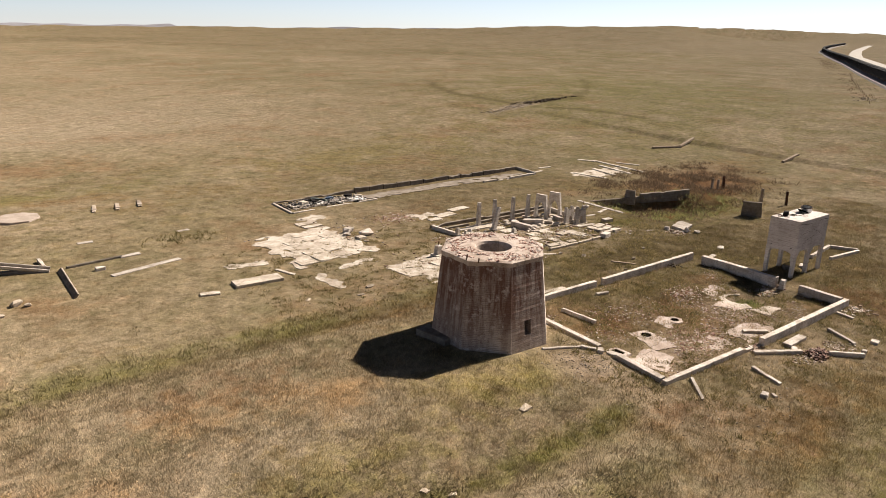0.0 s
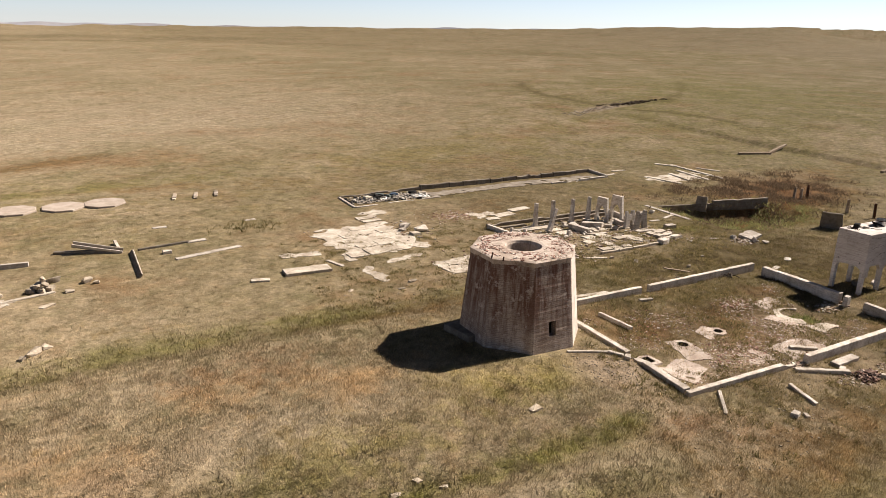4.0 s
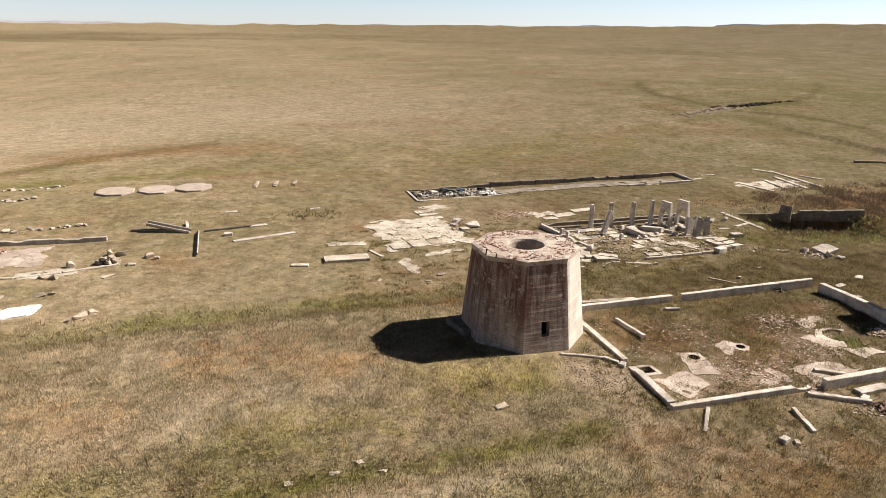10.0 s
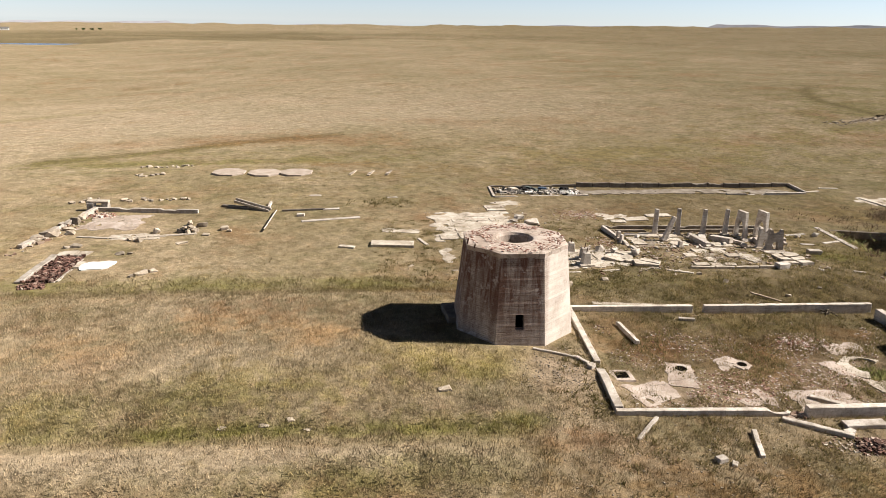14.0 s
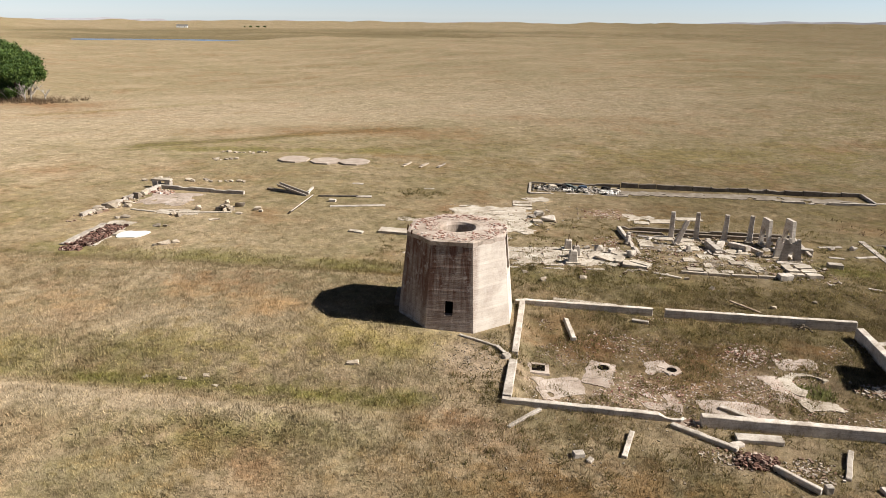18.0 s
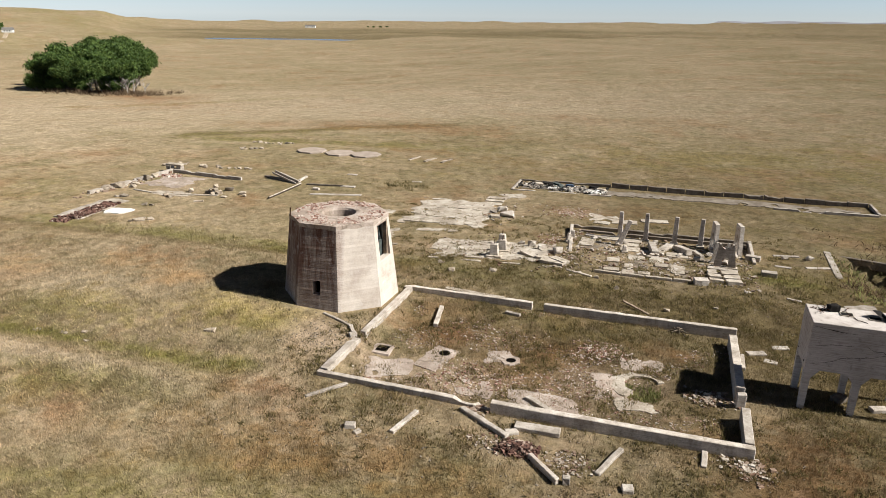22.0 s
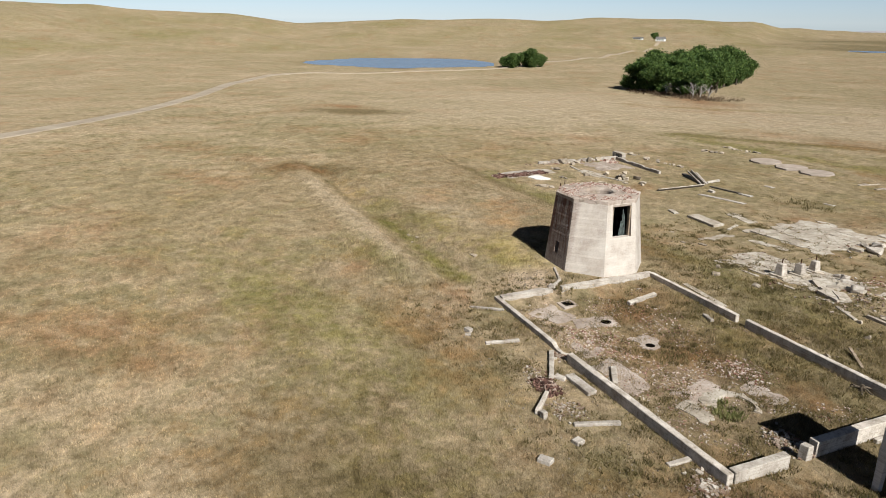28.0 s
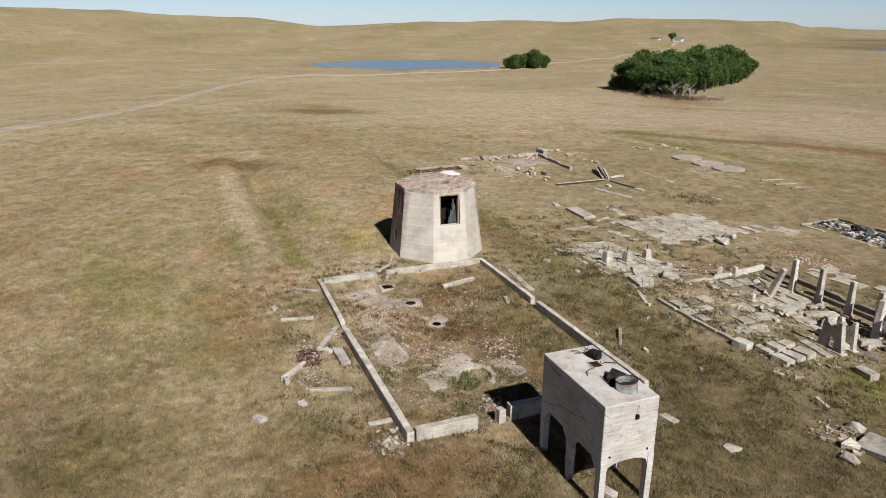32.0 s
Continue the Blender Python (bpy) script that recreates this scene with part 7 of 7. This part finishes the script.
# ---- plants ----
def blades(name, n_try, area, rnd_seed, height, material, label, category, keep, per=5, spread=0.1, lean=0.5, wide=0.03):
    """Tufts of single-triangle blades, joined; keep(x, y, u) tells which places carry one."""
    g = np.random.default_rng(rnd_seed)
    x, y = g.uniform(area[0], area[1], n_try), g.uniform(area[2], area[3], n_try)
    ok = keep(x, y, g.random(n_try))
    x, y = x[ok], y[ok]
    n = len(x)
    z = ground_z(x, y)
    big = g.uniform(0.5, 1.0, n) ** 1.5
    V = np.zeros((n, per, 3, 3))
    for k in range(per):
        a, h = g.uniform(0, 6.283, n), g.uniform(*height, n) * big
        ox, oy = x + g.normal(0, spread, n), y + g.normal(0, spread, n)
        w = wide * g.uniform(0.7, 1.6, n)
        lx, ly = g.normal(0, lean, n) * h, g.normal(0, lean, n) * h
        V[:, k, 0] = np.stack([ox - w * np.sin(a), oy + w * np.cos(a), z - 0.03], 1)
        V[:, k, 1] = np.stack([ox + w * np.sin(a), oy - w * np.cos(a), z - 0.03], 1)
        V[:, k, 2] = np.stack([ox + lx, oy + ly, z + h], 1)
    cnt = n * per
    me = bpy.data.meshes.new(name)
    me.vertices.add(cnt * 3)
    me.vertices.foreach_set("co", V.reshape(-1))
    me.loops.add(cnt * 3)
    me.loops.foreach_set("vertex_index", np.arange(cnt * 3, dtype=np.int32))
    me.polygons.add(cnt)
    me.polygons.foreach_set("loop_start", np.arange(0, cnt * 3, 3, dtype=np.int32))
    me.update(calc_edges=True)
    me.materials.append(material)
    if material is GRASS:
        lay_cover(me, x, y, per * 3)
    return tagged(new(name, me), label, category, kind="stuff")


def grass_keep(x, y, u):
    s, gr, rd, br = cover(x, y)
    tower_free = np.hypot(x - TX, y - TY) > 4.6
    for px, py in ((35.9, 27.1), (39.9, 27.75), (44.1, 28.3)):
        tower_free = tower_free & (np.hypot(x - px, y - py) > 0.75)
    clump = 0.5 + 0.5 * waves(x, y, 5.5, 8.0) * 0.5 + 0.25 * waves(x, y, 2.1, 9.0)
    far = 1 - smooth(38, 72, np.hypot((x - 40) * 0.75, y - 34))
    return (u < clump * far * (1 - 0.85 * np.clip(s * 1.3, 0, 1))) & tower_free


blades("prairie_grass", 430000, (-42, 98, -34, 42), 7, (0.1, 0.27), GRASS, "short dry straw-coloured prairie grass", "grass", grass_keep, per=8, spread=0.2, lean=0.35, wide=0.016)
blades("prairie_grass", 170000, (-45, 115, 42, 112), 8, (0.05, 0.16), GRASS, "short dry straw-coloured prairie grass", "grass", grass_keep, per=5, spread=0.24, lean=0.6, wide=0.022)


def far_keep(x, y, u):
    far = smooth(42, 75, np.hypot((x - 40) * 0.75, y - 34)) * (1 - smooth(120, 260, np.hypot(x - 40, y - 34)))
    return u < far * np.clip(0.5 + 0.6 * waves(x, y, 11, 8.0) + 0.4 * waves(x, y, 4.3, 9.0), 0, 1)


blades("prairie_grass", 150000, (-190, 250, 20, 280), 18, (0.04, 0.12), GRASS, "tufted dry prairie grass farther out", "grass", far_keep, per=4, spread=0.35, lean=0.5, wide=0.06)


def weed_keep(x, y, u):
    s, gr, rd, br = cover(x, y)
    return u < np.clip(gr * 1.4 - 0.25 + 0.25 * waves(x, y, 3.1, 3.0), 0, 1) * (np.hypot(x - TX, y - TY) > 4.5)


blades("green_weeds", 60000, (-5, 92, 14, 60), 9, (0.15, 0.4), GRASS, "patches of low green weeds", "weeds", weed_keep, per=5, spread=0.16, wide=0.03)
def ruin_weeds(x, y, u):
    """Low weeds that follow the disturbed ground in and round the ruins."""
    near = smooth(28, 35, x) * (1 - smooth(60, 70, x)) * smooth(13, 21, y) * (1 - smooth(44, 50, y))
    bare = np.clip(blob(x, y, 39.5, 26, 3.2, 2.4) + blob(x, y, 47, 23.6, 3, 1.3) + blob(x, y, 51.4, 26.6, 1.8, 1.8), 0, 1)
    return (u < near * (1 - 0.75 * bare) * np.clip(0.3 + 0.55 * waves(x, y, 4.7, 1.3) + 0.45 * waves(x, y, 1.6, 6.7), 0, 1)) & (np.hypot(x - TX, y - TY) > 4.4)


blades("low_weeds", 26000, (28, 70, 13, 50), 31, (0.1, 0.34), DRYWEED, "low olive and brown weeds among the ruins", "weeds", ruin_weeds, per=11, spread=0.14, lean=0.6, wide=0.028)
blades("scattered_weeds", 9000, (20, 64, 42, 62), 32, (0.1, 0.3), DRYWEED, "low weeds in the joints of the broken floors", "weeds", lambda x, y, u: u < np.clip(0.2 + 0.6 * waves(x, y, 3.3, 2.7) + 0.4 * waves(x, y, 1.3, 4.4), 0, 1), per=10, spread=0.14, lean=0.6, wide=0.03)
blades("dark_bush", 500, (16, 26, 66, 74), 33, (0.2, 0.55), DRYWEED, "low dark bush in the grass", "bush", lambda x, y, u: u < 0.9 * blob(x, y, 20.5, 69.5, 2.2, 1.6), per=12, spread=0.25, lean=0.6, wide=0.035)
blades("pit_brush", 14000, (66, 106, 44, 68), 10, (0.25, 0.8), BRUSH, "dry reddish brush round the overgrown pit", "brush",
       lambda x, y, u: u < (blob(x, y, 88, 57, 12, 6, 15) + 0.7 * blob(x, y, 73, 51, 5, 4) + 0.5 * blob(x, y, 84, 64, 8, 3)) * np.clip(0.5 + 1.1 * waves(x, y, 6.0, 4.0), 0, 1), per=9, spread=0.45, lean=0.7, wide=0.035)
blades("pit_weeds", 6500, (67, 86, 44, 57), 11, (0.12, 0.5), WEED, "tall green weeds in the pit", "weeds", lambda x, y, u: u < 0.9 * blob(x, y, 76, 50.5, 7, 4.0) * np.clip(0.6 + 1.0 * waves(x, y, 4.0, 5.0), 0, 1), per=9, spread=0.4, lean=0.8, wide=0.05)
blades("basin_weeds", 160, (50.9, 53.2, 26.2, 28.2), 12, (0.2, 0.45), WEED, "green weeds in the basin", "weeds", lambda x, y, u: np.hypot(x - 52, (y - 27.1) * 1.2) < 1.05, per=9, spread=0.2, wide=0.05)
stuff("gravel_scatter", [p for p in ((rn.uniform(30, 60), rn.uniform(15, 23)) for _ in range(700))] + scatter(rn, 500, 32.5, 26.5, 3.2, 2.8) + [(rn.uniform(22, 62), rn.uniform(37, 47)) for _ in range(900)], (0.04, 0.14), STONE, "small pale stones in the grass", "gravel", 99, 0.45)


# ---- trees ----
def tree_meshes(seed, height, spread, leaves, leaf, bare=False):
    rnd = random.Random(seed)
    verts, faces, tips = [], [], []

    def grow(p, d, length, r, level):
        q = p + d * length
        mid = p + d * length * 0.5 + Vector((rnd.uniform(-1, 1), rnd.uniform(-1, 1), 0)) * length * 0.07
        limb(verts, faces, p, mid, r, r * 0.82)
        limb(verts, faces, mid, q, r * 0.82, r * 0.6)
        if level >= 3:
            tips.append(q)
            return
        tips.append(mid + (q - mid) * 0.6) if level == 2 else None
        for _ in range(3 if level else 5):
            a = rnd.uniform(0, 6.283)
            out = Vector((math.cos(a), math.sin(a), rnd.uniform(0.1, 1.0))).normalized()
            grow(q if rnd.random() < 0.7 else mid, (d * 0.55 + out * 0.75).normalized(), length * rnd.uniform(0.58, 0.8), r * 0.55, level + 1)
    grow(Vector((0, 0, -0.2)), Vector((rnd.uniform(-0.1, 0.1), rnd.uniform(-0.1, 0.1), 1)).normalized(), height * 0.30, height * 0.028, 0)
    wood = bpy.data.meshes.new("trunk")
    wood.from_pydata(verts, [], faces)
    wood.materials.append(DEADWOOD if bare else BARK)
    if bare:
        return wood, None
    lv, lf = [], []
    for _ in range(leaves):
        t = rnd.choice(tips)
        c = t + Vector((rnd.gauss(0, 1), rnd.gauss(0, 1), rnd.gauss(0, 0.75))) * spread
        c.z = max(c.z, 1.2 + rnd.random())
        n = Vector((rnd.gauss(0, 1), rnd.gauss(0, 1), rnd.gauss(0.3, 1))).normalized()
        u = n.orthogonal().normalized()
        v = n.cross(u)
        s = leaf * rnd.uniform(0.6, 1.4)
        base = len(lv)
        k = rnd.uniform(0.35, 0.6)
        for x, y in ((-1, 0), (-0.1, -k), (1, 0.1), (0.15, k)):
            lv.append(tuple(c + u * (x * s) + v * (y * s) + n * (0.15 * s * x * y)))
        lf.append((base, base + 1, base + 2, base + 3))
    crown = bpy.data.meshes.new("crown")
    crown.from_pydata(lv, [], lf)
    crown.materials.append(LEAF)
    return wood, crown


def plant(meshes, x, y, turn, size, label, group, name="cottonwood_tree"):
    th = thing(name, pose(x, y, gz(x, y), 0, 0, turn) @ Matrix.Scale(size, 4), label, "tree", group)
    t = new("trunk", meshes[0])
    t.parent = th
    if meshes[1]:
        c = new("crown", meshes[1])
        c.parent = th
    return th


TREES = [tree_meshes(s, 12.5, 0.66, 8500, 0.31) for s in (3, 8, 14)]
BARE = tree_meshes(21, 9.0, 1, 0, 1, bare=True)
rn = random.Random(77)
count = 0
for i in range(14):
    for j in range(4):
        f, w = i / 13, j / 3
        px = -117 - 38 * w - 84 * f + 8 * w * f + rn.uniform(-2.5, 2.5)
        py = 175 + 6 * w + 112 * f - 14 * w * f + rn.uniform(-3, 3)
        edge = i == 0 or j in (0, 3)
        plant(TREES[count % 3], px, py, rn.uniform(0, 360), rn.uniform(0.9, 1.25) if edge else rn.uniform(1.25, 1.65), "dense dark green cottonwood in a prairie grove", "grove trees")
        count += 1
for i in range(46):                                        # low growth that closes the grove down to the grass
    f = i / 45
    side = i % 3
    w = (0.02, 0.98, rn.random())[side]
    f = f if side < 2 else 0.02
    px, py = -117 - 38 * w - 84 * f + 8 * w * f + rn.uniform(-4, 4), 173 + 6 * w + 112 * f - 14 * w * f + rn.uniform(-3, 2)
    th = plant(TREES[i % 3], px, py, rn.uniform(0, 360), rn.uniform(0.5, 0.75), "low dark green cottonwood sapling at the grove's edge", "grove saplings")
    th.matrix_basis = th.matrix_basis @ pose(0, 0, -2.2)
for x, y, tn, s in ((-111, 171, 20, 0.95), (-123, 173, 130, 0.9), (-113, 176, 230, 1.05), (-117, 171.5, 80, 0.8), (-128, 174, 200, 0.75), (-107, 174, 300, 0.7)):
    plant(BARE, x, y, tn, s, "bare bleached dead tree at the grove's edge", "dead trees", "dead_tree")
for x, y, s in ((-310, 207, 0.95), (-312, 213, 1.0), (-313, 222, 1.25), (-316, 227, 0.9), (-318, 217, 1.0), (-321, 211, 0.8), (-316, 232, 0.85), (-319, 224, 1.05), (-322, 218, 0.9)):
    plant(TREES[int(-x) % 3], x, y, x * 7, s * 1.2, "green cottonwood standing by the pond", "pond trees").matrix_basis @= pose(0, 0, -2.4)
blades("grove_brush", 3500, (-160, -95, 155, 200), 14, (0.5, 2.0), BRUSH, "dry brush at the grove's edge", "brush", lambda x, y, u: u < blob(x, y, -118, 172, 22, 6, -8) * 0.8, per=9, spread=0.5, wide=0.06)

# ---- pond and ways ----
def water_sheet(p, label):
    t = radians(p[2])
    verts = [(p[0], p[1], p[5])]
    for i in range(96):
        u, v = p[3] * 1.12 * math.cos(2 * math.pi * i / 96), p[4] * 1.12 * math.sin(2 * math.pi * i / 96)
        verts.append((p[0] + u * math.cos(t) - v * math.sin(t), p[1] + u * math.sin(t) + v * math.cos(t), p[5]))
    tagged(raw("water", verts, [(0, i, i % 96 + 1) for i in range(1, 97)], WATER), label, "pond", kind="structure")


stuff("gully_stones", scatter(random.Random(120), 320, 121, 129, 13, 2.6, 18), (0.2, 0.7), STONE, "pale eroded stones in a dry gully", "stone", 120, 0.35)
stuff("gully_bank", scatter(random.Random(121), 160, 135, 132.8, 12, 1.0, 3), (0.4, 0.9), SCRAPBANK, "dark cut bank of the dry gully", "bank", 121, 0.6)
water_sheet(POND, "calm blue stock pond")
for p in MARSHES:
    water_sheet(p, "thin far-off marsh water in dark sedge")
strip("dirt_road", [(-20, -62), (-75, -20), (-96, -11), (-128, 3), (-164, 17), (-231, 34), (-286, 60), (-300, 85)], 5.2, ROADDIRT, "pale rutted dirt road over the prairie", "road", 0.16, 3.0)
strip("dirt_road", [(-300, 85), (-290, 115), (-296, 160), (-306, 200), (-348, 250), (-423, 354), (-500, 440), (-560, 515), (-594, 553)], 3.8, TRACKDIRT, "pale dirt road past the pond", "road", 0.35, 4.0)


# ---- farm far off ----
def farmhouse(x, y, turn, length, width, wall, ridge, label, windows=3):
    th = thing("farm_building", pose(x, y, gz(x, y), 0, 0, turn), label, "house", "farm buildings")
    part("wall", rough_box(length, width, wall, 3, 0.0, 0.02, 3), PAINT, th)
    bm = bmesh.new()
    a, b = length / 2 + 0.4, width / 2 + 0.4
    lo = [bm.verts.new((sx * a, sy * b, wall - 0.05)) for sx, sy in ((-1, -1), (1, -1), (1, 1), (-1, 1))]
    hi = [bm.verts.new((sx * a, 0, ridge)) for sx in (-1, 1)]
    for f in ((lo[0], lo[1], hi[1], hi[0]), (lo[2], lo[3], hi[0], hi[1]), (lo[1], lo[2], hi[1]), (lo[3], lo[0], hi[0]), (lo[3], lo[2], lo[1], lo[0])):
        bm.faces.new(f)
    part("roof", bm, ROOFING, th)
    for i in range(windows):
        u = -length / 2 + length * (i + 1) / (windows + 1)
        bm = rough_box(1.0, 0.08, 1.2, 2, 0, 0.01, 3)
        part("window", bm, CHAR_SHADE, th).matrix_basis = pose(u, -width / 2 - 0.03, 1.0)


farmhouse(-600, 560, 35, 10, 6.5, 2.8, 5.0, "small white far-off farmhouse")
farmhouse(-622, 545, 30, 11, 5, 2.2, 3.4, "low white far-off shed")
plant(TREES[0], -603, 553, 10, 1.0, "dark green tree beside the far-off farmhouse", "farm trees")
plant(TREES[1], -610, 562, 60, 0.75, "dark green tree beside the far-off farmhouse", "farm trees")
farmhouse(-655, 1297, 20, 20, 9, 3.5, 5.5, "long white far-off barn", 3)
for i in range(7):
    plant(TREES[i % 3], -545 + i * 7, 1330 + (i % 2) * 9, i * 50, 0.42, "dark far-off windbreak tree", "windbreak trees")

# ---- railway and highway ----
_, line = strip("railway_bed", RAIL, 10.0, BALLAST, "grey railway ballast bed", "railway", 0.15, 6.0, 0.5)
_, _ = strip("highway", [(340, 105), (462, 180), (560, 229), (695, 297), (877, 376), (1091, 466), (1704, 710), (2000, 826)], 13.0, ASPHALT, "pale sun-bleached highway", "road", 0.2, 8.0, 0.3)


def coal_car():
    th = thing("coal_wagon", Matrix(), "black open coal wagon on the railway", "rail wagon", "coal train")
    bm = rough_box(15.2, 3.0, 2.9, 3.0, 0.01, 0.04, 3)
    part("hopper", bm, CARPAINT, th).matrix_basis = pose(0, 0, 1.15)
    for i in range(11):
        for s in (-1, 1):
            part("rib", rough_box(0.12, 0.1, 2.7, 3, 0, 0.01, 3), CARPAINT, th).matrix_basis = pose(-7 + i * 1.4, s * 1.53, 1.25)
    part("coal_load", rough_box(14.6, 2.6, 0.5, 1.2, 0.12, 0.1, 9, 0.8), COAL, th).matrix_basis = pose(0, 0, 3.95)
    for bx_ in (-5.6, 5.6):
        bg_ = part("bogie", rough_box(2.6, 2.2, 0.45, 3, 0, 0.03, 3), RUST, th)
        bg_.matrix_basis = pose(bx_, 0, 0.55)
        for wx_ in (-0.9, 0.9):
            for s in (-1, 1):
                bm = bmesh.new()
                bmesh.ops.create_cone(bm, cap_ends=True, segments=16, radius1=0.45, radius2=0.45, depth=0.14)
                part("wheel", bm, RUST, bg_).matrix_basis = pose(wx_, s * 0.75, 0, 90, 0, 0)
    return th


dist = np.concatenate([[0], np.cumsum(np.hypot(*np.diff(line, axis=0).T))])
first, pos = None, 20.0
while pos + 16.4 < dist[-1] and pos < 2000:
    p = [np.interp(pos + o, dist, line[:, 0]) for o in (0, 15.4)]
    q = [np.interp(pos + o, dist, line[:, 1]) for o in (0, 15.4)]
    cx_, cy_ = sum(p) / 2, sum(q) / 2
    m = pose(cx_, cy_, gz(cx_, cy_) + 0.66, 0, 0, math.degrees(math.atan2(q[1] - q[0], p[1] - p[0])))
    if first is None:
        first = coal_car()
        first.matrix_basis = m
    else:
        copy_thing(first, m)
    pos += 16.4
# brush and fence along the railway
blades("railway_brush", 30000, (210, 640, 60, 340), 15, (0.3, 0.9), BRUSH, "rusty brush along the railway's foot", "brush",
       lambda x, y, u: (u < 0.3 + 0.4 * waves(x, y, 30, 3.0)) & (rail_distance(x, y) > 8) & (rail_distance(x, y) < 17) & (y - 117 > (x - 305) * 0.52), per=6, spread=0.7, lean=0.6, wide=0.07)
for i in range(16):
    f = i / 15
    x, y = 205 + 130 * f, 82 + 62 * f
    ob = mesh_object("fence_post", rough_box(0.14, 0.14, 1.3, 2, 0.01, 0.02, 3), TIMBER)
    ob.matrix_basis = pose(x, y, gz(x, y) - 0.1)
    tagged(ob, "grey wooden fence post beside the railway", "fence post", "railway fence posts")
stuff("stone_scatter", scatter(random.Random(131), 70, 219, 89, 10, 3, 25), (0.25, 0.7), STONE, "pale stones below the railway", "stone", 131, 0.35)
